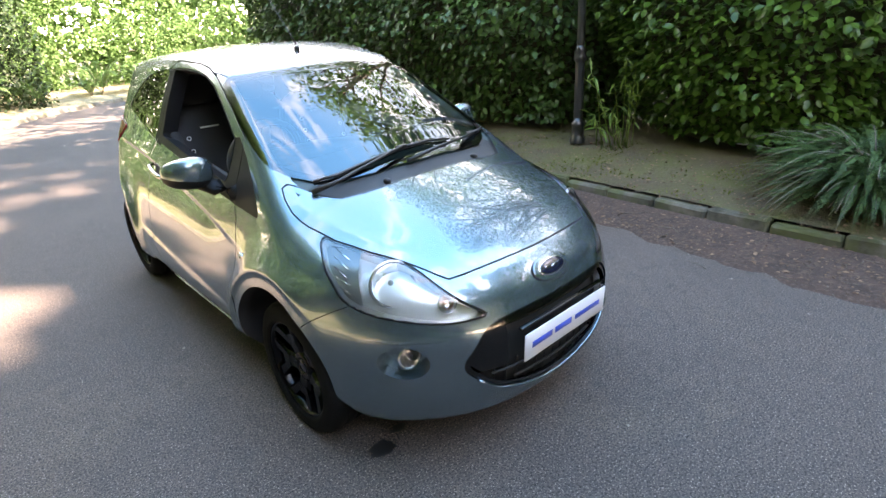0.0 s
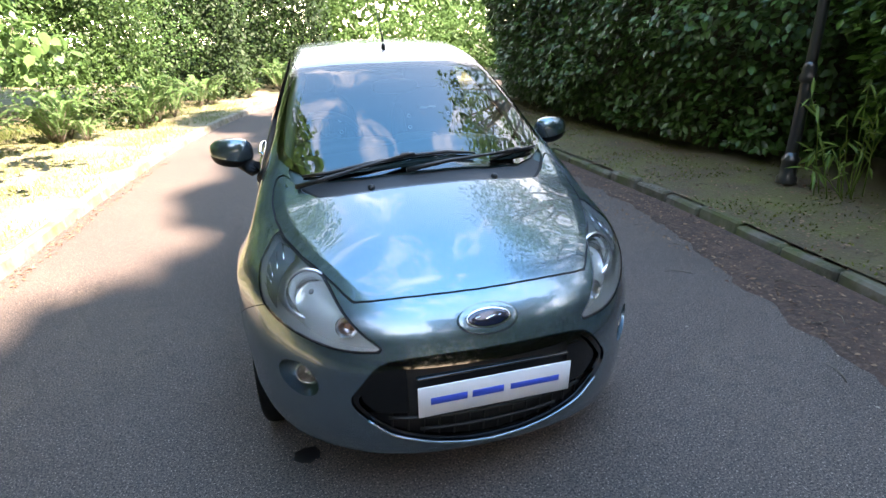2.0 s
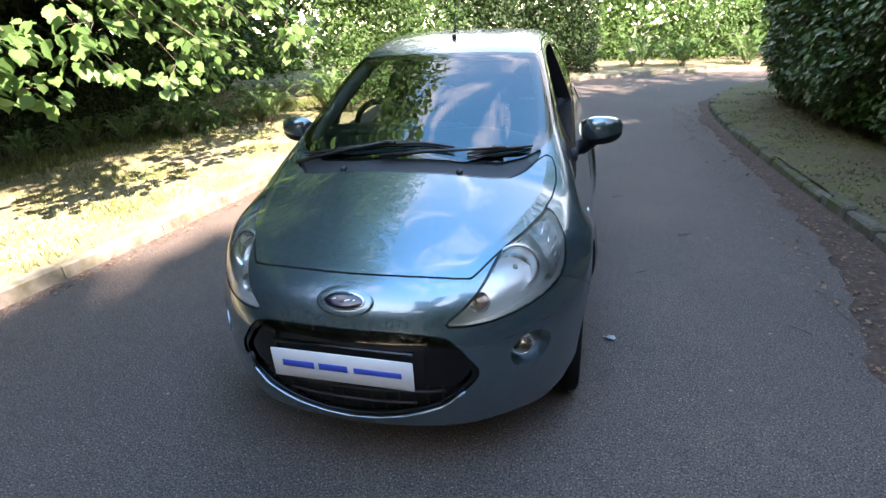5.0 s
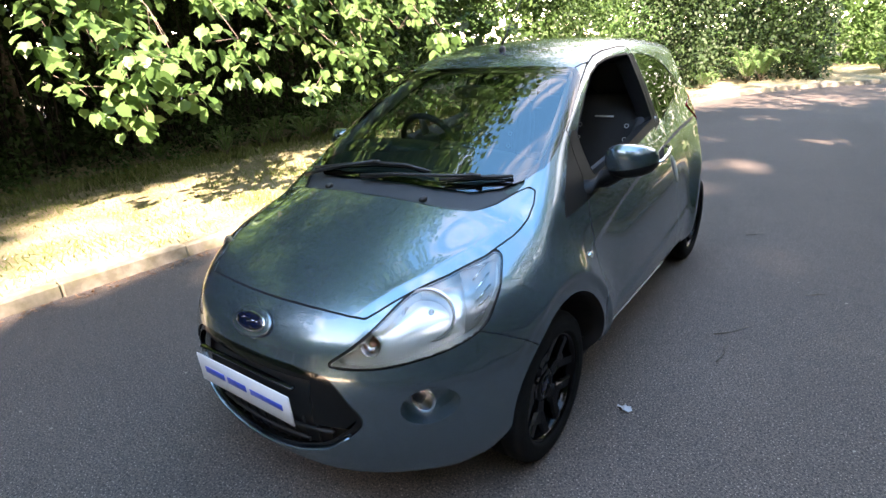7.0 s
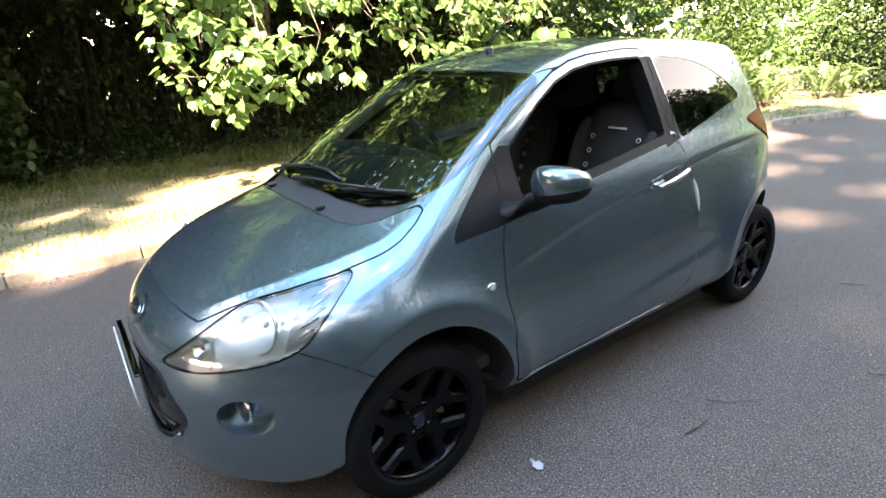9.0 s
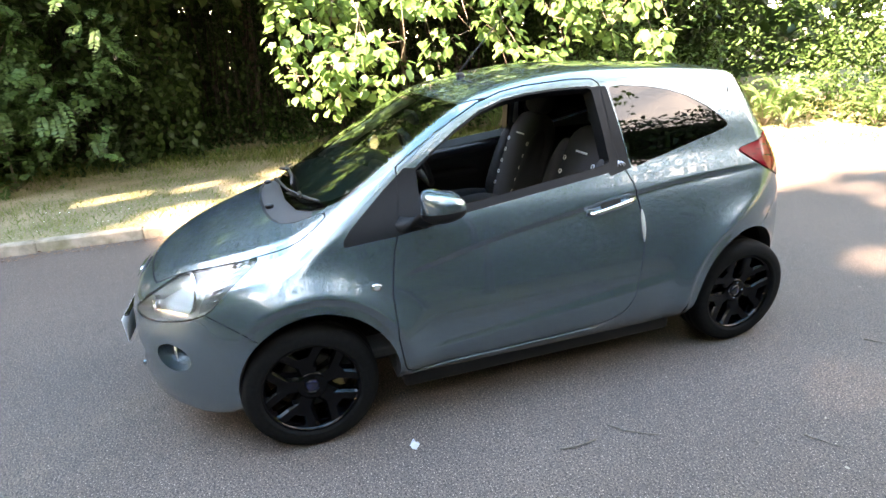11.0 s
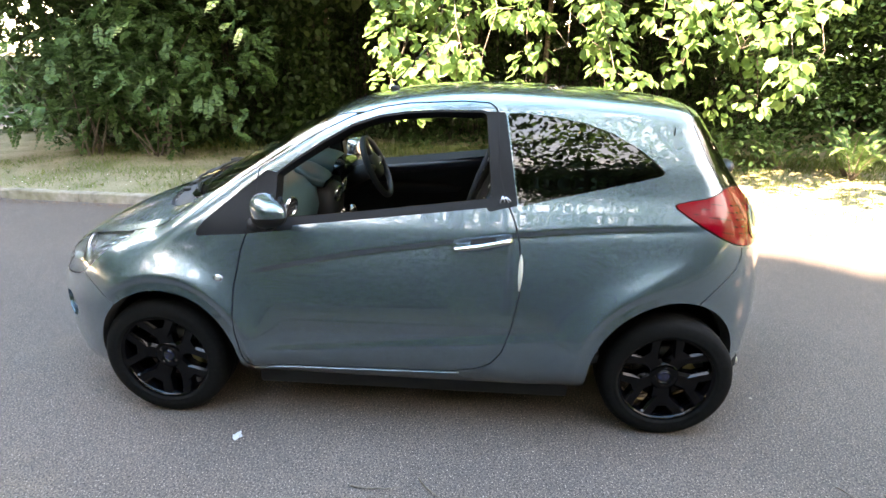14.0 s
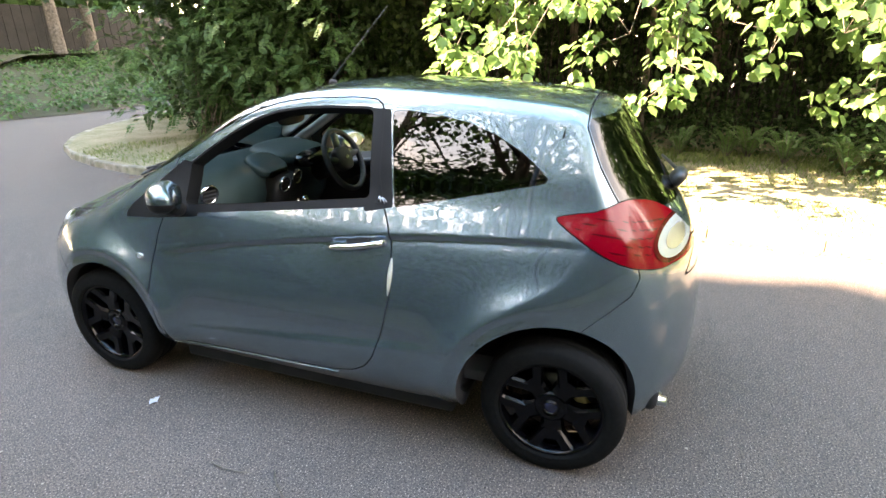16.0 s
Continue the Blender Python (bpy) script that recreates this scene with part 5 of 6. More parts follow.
DASH = grainy("dashboard_plastic", (0.020, 0.046, 0.045), (0.030, 0.060, 0.058), 0.5, 260)
CLOTH = grainy("seat_cloth", (0.018, 0.018, 0.020), (0.032, 0.032, 0.035), 0.95, 420, 0.4)
LINING = grainy("pale_lining", (0.42, 0.42, 0.40), (0.50, 0.50, 0.48), 0.9, 200)
RED_LENS = material("red_lens", (0.17, 0.001, 0.006), 0.12, 0, 0.2, 0.25)
RED_LENS.node_tree.nodes["Principled BSDF"].inputs["Subsurface Weight"].default_value = 0.0
DARK_RED = material("dark_red_lens", (0.07, 0.001, 0.003), 0.12, 0, 0.2, 0.25)
CLEAR_LENS = material("clear_lens", (0.36, 0.36, 0.33), 0.15, 0.2, 0.5)
AMBER = material("amber_bulb", (0.42, 0.17, 0.1), 0.25, 0, 0.5)
WHITE = material("plate_white", (0.6, 0.6, 0.6), 0.35)
FOAM = material("foam", (0.36, 0.34, 0.28), 0.8)
BLUE_INK = material("blue_lettering", (0.02, 0.07, 0.42), 0.4)
BADGE_BLUE = material("badge_blue", (0.003, 0.006, 0.024), 0.15, 0.1, 0.5)
DISC = material("brake_metal", (0.09, 0.085, 0.078), 0.45, 1.0)
CALIPER = material("caliper_brass", (0.4, 0.32, 0.15), 0.4, 0.8)

car = tagged(new("car"), "small metallic blue-grey three-door hatchback with black wheels parked on the road", "car")
skin = body_grid()
skin = clip(skin, lambda v: v[:, 2] - 0.192)
skin = clip(skin, minus(arch_field))
skin0 = skin
skin = clip(skin, minus(f_grille))
skin = clip(skin, minus(f_fog))

hood = clip(skin, shift(f_hood, -GAP))
rest = clip(skin, minus(shift(f_hood, GAP)))
cowl = clip(clip(rest, f_cowl), minus(f_screen))
screen = clip(rest, f_screen)
rest = clip(clip(rest, minus(f_cowl)), minus(f_screen))
lamp_skin = clip(rest, shift(f_lamp, -0.002))
rest = clip(rest, minus(shift(f_lamp, 0.002)))
tail_skin = clip(rest, shift(f_tail, -0.002))
rest = clip(rest, minus(shift(f_tail, 0.002)))
door = clip(rest, shift(f_door, -GAP))
rest = clip(rest, minus(shift(f_door, GAP)))
door = clip(door, minus(f_window))
door_black = clip(door, lambda v: np.maximum(np.maximum(f_black(v), f_pillar(v)), f_mirror_panel(v)))
door = clip(clip(clip(door, minus(f_black)), minus(f_pillar)), minus(f_mirror_panel))
quarter = clip(rest, f_quarter)
rest = clip(rest, minus(f_quarter))
pillar_black, mirror_black = clip(clip(rest, f_pillar), lambda v: 1.60 - v[:, 1]), clip(clip(rest, f_mirror_panel), minus(f_pillar))
rest = clip(clip(rest, minus(f_pillar)), minus(f_mirror_panel))
rear_glass = clip(rest, f_rear_glass)
rest = clip(rest, minus(f_rear_glass))
tailgate = clip(rest, shift(f_tailgate, -GAP))
rest = clip(rest, minus(shift(f_tailgate, GAP)))
front_bumper = clip(rest, shift(f_front_bumper, -0.0018))
rest = clip(rest, minus(shift(f_front_bumper, 0.0018)))
rear_bumper = clip(rest, shift(f_rear_bumper, -0.0018))
rest = clip(rest, minus(shift(f_rear_bumper, 0.0018)))

body = skin_mesh("body_shell", rest, PAINT, car)
bonnet = skin_mesh("bonnet", hood, PAINT, car)
bumper = skin_mesh("front_bumper", front_bumper, PAINT, car)
rear = skin_mesh("rear_bumper", rear_bumper, PAINT, car)
gate = skin_mesh("tailgate", tailgate, PAINT, car)
skin_mesh("scuttle_panel", cowl, GREY_PLASTIC, car, "dark grey plastic scuttle panel", inset=0.012)
windscreen = skin_mesh("windscreen", screen, SCREEN_GLASS, car)
frit = clip(screen, lambda v: 0.032 - f_screen(v))
skin_mesh("screen_border", frit, GLOSS_BLACK, windscreen, inset=0.004)
skin_mesh("rear_window", rear_glass, DARK_GLASS, car)
rf = clip(rear_glass, lambda v: 0.018 - f_rear_glass(v))
skin_mesh("window_border", rf, GLOSS_BLACK, gate, inset=0.004)
windscreen.visible_shadow = False
DOORS, SIDES = {}, (("left", False), ("right", True))
for side, flip in SIDES:
    d = DOORS[side] = skin_mesh("door", door, PAINT, car, both=False, flip=flip)
    skin_mesh("window_surround", door_black, SATIN_BLACK, d, "satin black window surround", both=False, flip=flip, inset=0.002)
    for band, what in ((pillar_black, "pillar_trim"), (mirror_black, "mirror_panel")):
        if band[1]:
            skin_mesh(what, band, SATIN_BLACK, car, both=False, flip=flip, inset=0.002)
    skin_mesh("quarter_window", quarter, DARK_GLASS, car, "dark tinted quarter window", both=False, flip=flip, inset=0.003)
    qb = clip(quarter, lambda v: 0.02 - f_quarter(v))
    skin_mesh("quarter_window_border", qb, GLOSS_BLACK, car, both=False, flip=flip, inset=0.006)
    rim_mesh("window_reveal", clip(skin, lambda v: np.minimum(f_door(v), -f_window(v))), lambda m: f_window(m[None])[0] > -0.004, 0.075, SATIN_BLACK, d, flip)
    lining = clip(clip(clip(skin, f_door), minus(shift(f_window, 0.012))), lambda v: v[:, 2] - 0.33)
    skin_mesh("door_lining", lining, INTERIOR, d, both=False, flip=flip, inset=0.075)
    for end in (-1, 1):
        rim_mesh("arch_lip", clip(clip(skin, lambda v: arch_field(v) + 0.06), lambda v: end * (v[:, 1] - 1.1)), lambda m: arch_field(m[None])[0] > -0.004, 0.05, SEAM, body, flip)
    rim_mesh("fog_lamp_recess", clip(skin, lambda v: f_fog(v) + 0.05), lambda m: f_fog(m[None])[0] > -0.004, 0.055, PAINT, bumper, flip)
rim_mesh("grille_lip", clip(skin, lambda v: f_grille(v) + 0.05), lambda m: f_grille(m[None])[0] > -0.004, 0.03, GLOSS_BLACK, bumper, both=True)


def seam(f, parent, source, width=0.008, inset=0.006, name="seam", split=True):
    """A dark gap along an outline, one piece a side."""
    band = clip(source, lambda v: width - np.abs(f(v)))
    if split:
        skin_mesh(name, band, SEAM, parent, both=False, flip=False, inset=inset)
        skin_mesh(name, band, SEAM, parent, both=False, flip=True, inset=inset)
    else:
        skin_mesh(name, band, SEAM, parent, inset=inset)


whole = clip(clip(skin, minus(f_screen)), minus(f_window))
seam(f_hood, bonnet, whole, split=False)
seam(f_door, body, whole)
seam(f_lamp, body, whole, 0.0045, 0.006)
seam(f_tail, body, whole)
seam(f_front_bumper, bumper, clip(clip(clip(whole, lambda v: 0.02 - v[:, 1]), minus(shift(f_lamp, 0.004))), lambda v: 0.70 - v[:, 2]), 0.004, 0.003)
seam(f_rear_bumper, rear, clip(whole, lambda v: v[:, 1] - 2.1), 0.004, 0.003)
seam(f_tailgate, gate, clip(whole, lambda v: v[:, 1] - 2.1), 0.006, 0.005, split=False)
spoiler_gap = clip(clip(clip(rest, lambda v: 0.0035 - np.abs(v[:, 1] - 2.22)), lambda v: v[:, 2] - 1.32), lambda v: 0.575 - v[:, 0])
spoiler_gap = clip(spoiler_gap, lambda v: v[:, 0] - 0.44)
for flip in (False, True):
    skin_mesh("spoiler_gap", spoiler_gap, SEAM, body, both=False, flip=flip, inset=-0.0014)
# roof grooves
GROOVE = Spline((0.74, 0.462), (0.81, 0.473), (1.3, 0.492), (1.9, 0.48), (2.26, 0.45), (2.4, 0.43))
groove = clip(clip(clip(rest, lambda v: 0.004 - np.abs(v[:, 0] - GROOVE(v[:, 1]))), lambda v: v[:, 2] - 1.3), lambda v: np.minimum(v[:, 1] - 0.8, 1.5 - v[:, 1]))
for flip in (False, True):
    skin_mesh("roof_groove", groove, SEAM, body, both=False, flip=flip, inset=-0.0012)


# ---- fittings of the car ----
def lathe(profile, segs, axis="X"):
    """A bmesh turned from (radius, along) pairs round an axis."""
    bm = bmesh.new()
    rings = []
    for k in range(segs):
        w = 2 * math.pi * k / segs
        c, s = math.cos(w), math.sin(w)
        rings.append([bm.verts.new((a, r * c, r * s) if axis == "X" else ((r * c, a, r * s) if axis == "Y" else (r * c, r * s, a))) for r, a in profile])
    for k in range(segs):
        p, q = rings[k], rings[(k + 1) % segs]
        for j in range(len(profile) - 1):
            if profile[j][0] > 1e-6 or profile[j + 1][0] > 1e-6:
                vs = [p[j], q[j], q[j + 1], p[j + 1]]
                bm.faces.new(vs)
    bmesh.ops.remove_doubles(bm, verts=bm.verts, dist=1e-6)
    bmesh.ops.recalc_face_normals(bm, faces=bm.faces)
    return bm


def box(cx, cy, cz, sx, sy, sz, bevel=0.0, segs=2, m=None):
    bm = bmesh.new()
    bmesh.ops.create_cube(bm, size=1, matrix=Matrix.Diagonal((sx, sy, sz, 1)))
    if bevel:
        bmesh.ops.bevel(bm, geom=list(bm.edges), offset=bevel, segments=segs, affect="EDGES", profile=0.5)
    bm.transform(Matrix.Translation((cx, cy, cz)) @ (m or Matrix()))
    return bm


def blob(cx, cy, cz, rx, ry, rz, power=2.6, m=None, u=28, v=18):
    """A rounded box (superellipsoid)."""
    bm = bmesh.new()
    bmesh.ops.create_uvsphere(bm, u_segments=u, v_segments=v, radius=1)
    for q in bm.verts:
        n = (abs(q.co.x) ** power + abs(q.co.y) ** power + abs(q.co.z) ** power) ** (1 / power)
        q.co = Vector((q.co.x / n * rx, q.co.y / n * ry, q.co.z / n * rz))
    bm.transform(Matrix.Translation((cx, cy, cz)) @ (m or Matrix()))
    return bm


def hull_part(name, sections, mat, parent, label="", smooth=True):
    """A skin through closed sections with equal counts of points."""
    bm = bmesh.new()
    rows = [[bm.verts.new(p) for p in s] for s in sections]
    n = len(rows[0])
    for a, b in zip(rows[:-1], rows[1:]):
        for k in range(n):
            bm.faces.new((a[k], a[(k + 1) % n], b[(k + 1) % n], b[k]))
    bm.faces.new(rows[0][::-1])
    bm.faces.new(rows[-1])
    bmesh.ops.recalc_face_normals(bm, faces=bm.faces)
    return part(name, bm, mat, parent, label, smooth)


def tube_part(name, points, radii, mat, parent, sides=8, label=""):
    if isinstance(radii, (int, float)):
        radii = [radii] * len(points)
    v, f = tube(points, list(radii), sides)
    return link_mesh(name, v, f, mat, parent, label, smooth=True)


def on_skin(y, z, out=0.0):
    """A place on the left flank."""
    return Vector((float(side_width(np.array([y]), np.array([z]))[0]) + out, y, z))


def on_top(x, y, out=0.0):
    lo, hi = 0.6, 1.7
    for _ in range(40):
        mid = (lo + hi) / 2
        inside = body_field(np.array([x]), np.array([y]), np.array([mid]))[0] < 0
        lo, hi = (mid, hi) if inside else (lo, mid)
    n = body_normal(np.array([[x, y, lo]]))[0]
    return Vector((x, y, lo)) + Vector(n) * out


def skin_x(y, z):
    """Half the car's width at a place along it and a height."""
    lo, hi = 0.0, 1.0
    for _ in range(30):
        mid = (lo + hi) / 2
        inside = body_field(np.array([mid]), np.array([y]), np.array([z]))[0] < 0
        lo, hi = (mid, hi) if inside else (lo, mid)
    return lo


def on_front(x, z, out=0.0):
    lo, hi = -1.0, 0.0
    for _ in range(40):
        mid = (lo + hi) / 2
        inside = body_field(np.array([x]), np.array([mid]), np.array([z]))[0] < 0
        lo, hi = (lo, mid) if inside else (mid, hi)
    n = Vector(body_normal(np.array([[x, hi, z]]))[0])
    return Vector((x, hi, z)) + n * out, n


def facing(at, normal, up=(0, 0, 1)):
    """A pose at a place whose z axis is the normal and whose y axis points up."""
    z = Vector(normal).normalized()
    x = Vector(up).cross(z).normalized()
    return Matrix.Translation(at) @ Matrix((x, z.cross(x), z)).transposed().to_4x4()


# wheels
def wheel_meshes():
    tyre = lathe([(0.204, -0.088), (0.214, -0.098), (0.235, -0.102), (0.262, -0.099), (0.279, -0.088), (0.287, -0.070), (0.2885, -0.03), (0.284, -0.027), (0.284, -0.022), (0.2885, -0.019), (0.2885, 0.019), (0.284, 0.022), (0.284, 0.027), (0.2885, 0.03), (0.287, 0.070), (0.279, 0.088), (0.262, 0.099), (0.235, 0.102), (0.226, 0.1005), (0.222, 0.102), (0.214, 0.099), (0.204, 0.089)], 72)
    rim = lathe([(0.206, -0.09), (0.190, -0.08), (0.185, 0.0), (0.187, 0.05), (0.194, 0.078), (0.200, 0.088), (0.207, 0.092), (0.2085, 0.087), (0.203, 0.078)], 72)
    hub = lathe([(0.0, 0.054), (0.030, 0.054), (0.034, 0.062), (0.052, 0.064), (0.066, 0.058), (0.070, 0.045), (0.068, 0.0)], 40)
    # a spoke that forks towards the rim, with chamfered edges
    bm = bmesh.new()

    def bar(stations, deep):
        rows = []
        for (u, r), (du, dr), wide, x in stations:
            rows.append([bm.verts.new((x - d, u + du * e * wide, r + dr * e * wide)) for e, d in ((-1.12, deep), (-1, 0.010), (-0.66, 0.0), (0.66, 0.0), (1, 0.010), (1.12, deep))])
        for p, q in zip(rows[:-1], rows[1:]):
            for j in range(6):
                bm.faces.new((p[j], p[(j + 1) % 6], q[(j + 1) % 6], q[j]))
        bm.faces.new(rows[0]), bm.faces.new(rows[-1][::-1])

    bar([((0, 0.045), (1, 0), 0.038, 0.058), ((0, 0.085), (1, 0), 0.040, 0.061), ((0, 0.112), (1, 0), 0.045, 0.066), ((0, 0.146), (1, 0), 0.050, 0.069)], 0.045)
    for t in (-1, 1):
        bar([((t * 0.014, 0.104), (0.86, -0.5 * t), 0.02, 0.0655), ((t * 0.040, 0.142), (0.84, -0.54 * t), 0.024, 0.071), ((t * 0.066, 0.176), (0.82, -0.57 * t), 0.025, 0.079), ((t * 0.082, 0.189), (0.80, -0.60 * t), 0.027, 0.083)], 0.045)
    bmesh.ops.recalc_face_normals(bm, faces=bm.faces)
    spoke = bpy.data.meshes.new("spoke")
    bm.to_mesh(spoke)
    bm.free()
    cap = lathe([(0.0, 0.063), (0.02, 0.063), (0.027, 0.060), (0.028, 0.052)], 32)
    ring = lathe([(0.028, 0.05), (0.0285, 0.062), (0.031, 0.062), (0.032, 0.05)], 32)
    disc = lathe([(0.06, -0.01), (0.06, 0.012), (0.128, 0.012), (0.128, -0.01), (0.06, -0.01)], 48)
    return tyre, rim, hub, spoke, cap, ring, disc


tyre_b, rim_b, hub_b, spoke_me, cap_b, ring_b, disc_b = wheel_meshes()
spoke_me.materials.append(WHEEL_BLACK)
proto = part("wheel", hub_b, WHEEL_BLACK, car)
for k in range(5):
    s = new("spoke", spoke_me)
    s.parent = proto
    s.matrix_basis = pose(0, 0, 0, 72 * k)
part("tyre", tyre_b, RUBBER, proto)
part("rim", rim_b, WHEEL_BLACK, proto)
part("centre_cap", cap_b, BADGE_BLUE, proto)
part("cap_ring", ring_b, GLOSS_BLACK, proto)
part("brake_disc", disc_b, DISC, proto)
part("brake_caliper", box(-0.005, 0.105, -0.06, 0.05, 0.05, 0.11, 0.012), CALIPER, proto, "brass-coloured brake caliper")
for k in range(4):
    w = 2 * math.pi * (k + 0.5) / 4
    nut = lathe([(0.0, 0.066), (0.006, 0.066), (0.0085, 0.062), (0.0085, 0.055)], 6)
    nut.transform(Matrix.Translation((0, 0.045 * math.cos(w), 0.045 * math.sin(w))))
    part("wheel_nut", nut, GLOSS_BLACK, proto, smooth=False)
proto.matrix_basis = pose(0.668, 0.0, 0.287, 8)
for x, y, turn, spin in ((-0.668, 0.0, 180, 25), (0.640, 2.272, 0, 40), (-0.640, 2.272, 180, 10)):
    copy_thing(proto, pose(x, y, 0.287, 0, 0, turn) @ pose(0, 0, 0, spin))

# underside and wheel wells
part("underbody", box(0, 1.05, 0.30, 1.04, 3.2, 0.21, 0.05), SEAM, car, "black underbody")
# added black boxes that block light and deepen the shade under the car
part("under_car_shade_slab", box(0, 1.135, 0.225, 1.38, 1.45, 0.17, 0.02), SEAM, car)
part("front_shade_box", box(0, -0.44, 0.25, 1.0, 0.3, 0.11, 0.03), SEAM, car)
part("rear_shade_box", box(0, 2.62, 0.27, 1.0, 0.12, 0.11, 0.03), SEAM, car)
for side in (1, -1):
    for yc, zc, r in ARCHES:
        vs, fs = [], []
        for k in range(-1, 26):
            w = math.pi * min(24, max(0, k)) / 24
            y, z = yc + (r + 0.012) * math.cos(w), zc + (r + 0.012) * math.sin(w) if 0 <= k < 25 else 0.17
            for x in (max(0.42, min(0.775, skin_x(y, max(z, 0.2)) - 0.03)), 0.40):
                vs.append((side * x, y, z))
        n = len(vs)
        fs = [(2 * k, 2 * k + 1, 2 * k + 3, 2 * k + 2) for k in range(26)]
        vs += [(side * 0.40, yc + (r + 0.012) * math.cos(math.pi * k / 24), zc + (r + 0.012) * math.sin(math.pi * k / 24)) for k in range(25)] + [(side * 0.40, yc + r, 0.16), (side * 0.40, yc - r, 0.16)]
        fs.append(tuple(range(n, n + 25)) + (n + 26, n + 25))
        link_mesh("wheel_well", vs, fs, SEAM, body)

# grille, plate and badge
part_grille = clip(skin0, f_grille)
backing = skin_mesh("grille", part_grille, GRILLE_BLACK, bumper, inset=0.034)
frame_ring = clip(part_grille, lambda v: 0.02 - f_grille(v))
skin_mesh("grille_frame", frame_ring, GLOSS_BLACK, bumper, "gloss black grille frame", inset=0.006)
upper = clip(part_grille, lambda v: v[:, 2] - 0.562)
skin_mesh("grille_bar", upper, GLOSS_BLACK, bumper, inset=0.014)
for s in (1, -1):
    cheek = clip(clip(part_grille, lambda v: v[:, 0] - 0.275), lambda v: v[:, 2] - 0.40)
    skin_mesh("grille_cheek", cheek, GLOSS_BLACK, bumper, both=False, flip=s < 0, inset=0.018)
lip = [on_front(x, float(np.interp(abs(x), (0.0, 0.1, 0.2, 0.33, 0.40), (0.256, 0.264, 0.284, 0.326, 0.382))), 0.002)[0] for x in np.linspace(-0.40, 0.40, 41)]
tube_part("lower_lip", lip, 0.007, PAINT, bumper, 8)
for z in (0.375, 0.325):
    pts = [on_front(x, z, -0.022)[0] for x in np.linspace(-0.34 if z > 0.35 else -0.24, 0.34 if z > 0.35 else 0.24, 17)]
    tube_part("grille_slat", pts, 0.006, GRILLE_BLACK, backing, 6)
for x in np.linspace(-0.33, 0.33, 14):
    zb = 0.275 + 0.55 * x * x
    tube_part("grille_rib", [on_front(x, zb, -0.026)[0], on_front(x, 0.41, -0.026)[0]], 0.004, GRILLE_BLACK, backing, 5)
plate = part("number_plate", box(0, -0.770, 0.475, 0.503, 0.006, 0.113, 0.0025, 1, pose(0, 0, 0, 3)), WHITE, bumper, "white plate with blue lettering")
for a, b, thick in ((-0.213, -0.096, 0.026), (-0.080, 0.024, 0.026), (0.046, 0.212, 0.022)):
    part("lettering", box((a + b) / 2, -0.7735, 0.476, b - a, 0.002, thick, 0.0008, 1, pose(0, 0, 0, 3)), BLUE_INK, plate, "blue bar")
part("plate_strip", box(0, -0.750, 0.548, 0.50, 0.02, 0.010, 0.004), GLOSS_BLACK, bumper)
at, nrm = on_front(0.0, 0.683, 0.004)
M = facing(at, nrm)


def oval(rx, ry, height, dome, n=48):
    bm = bmesh.new()
    rings = []
    for f, z in ((1.0, 0.0), (1.0, height), (0.93, height + dome * 0.5), (0.6, height + dome * 0.85), (0.0, height + dome)):
        rings.append([bm.verts.new((rx * f * math.cos(2 * math.pi * k / n), ry * f * math.sin(2 * math.pi * k / n), z)) for k in range(n)] if f else [bm.verts.new((0, 0, z))])
    for a, b in zip(rings[:-2], rings[1:-1]):
        for k in range(n):
            bm.faces.new((a[k], a[(k + 1) % n], b[(k + 1) % n], b[k]))
    for k in range(n):
        bm.faces.new((rings[-2][k], rings[-2][(k + 1) % n], rings[-1][0]))
    return bm


def placed(bm, m):
    bm.transform(m)
    return bm


badge = part("badge", placed(oval(0.074, 0.0325, 0.006, 0.002), M), CHROME, bumper, "chrome oval badge with a blue centre")
part("badge_field", placed(oval(0.0685, 0.0275, 0.0075, 0.003), M), BADGE_BLUE, badge)
for a, b, c, d in ((-0.035, 0.004, 0.018, 0.004), (0.006, 0.0, 0.034, 0.005), (0.036, 0.003, 0.012, 0.004)):
    part("badge_mark", placed(box(a, b, 0.0105, c, d, 0.002, 0.0008, 1, pose(0, 0, 0, 0, 0, 14)), M), CHROME, badge)
rim_b2 = placed(oval(0.10, 0.052, 0.001, 0.004), M)
part("badge_boss", rim_b2, PAINT, bumper)

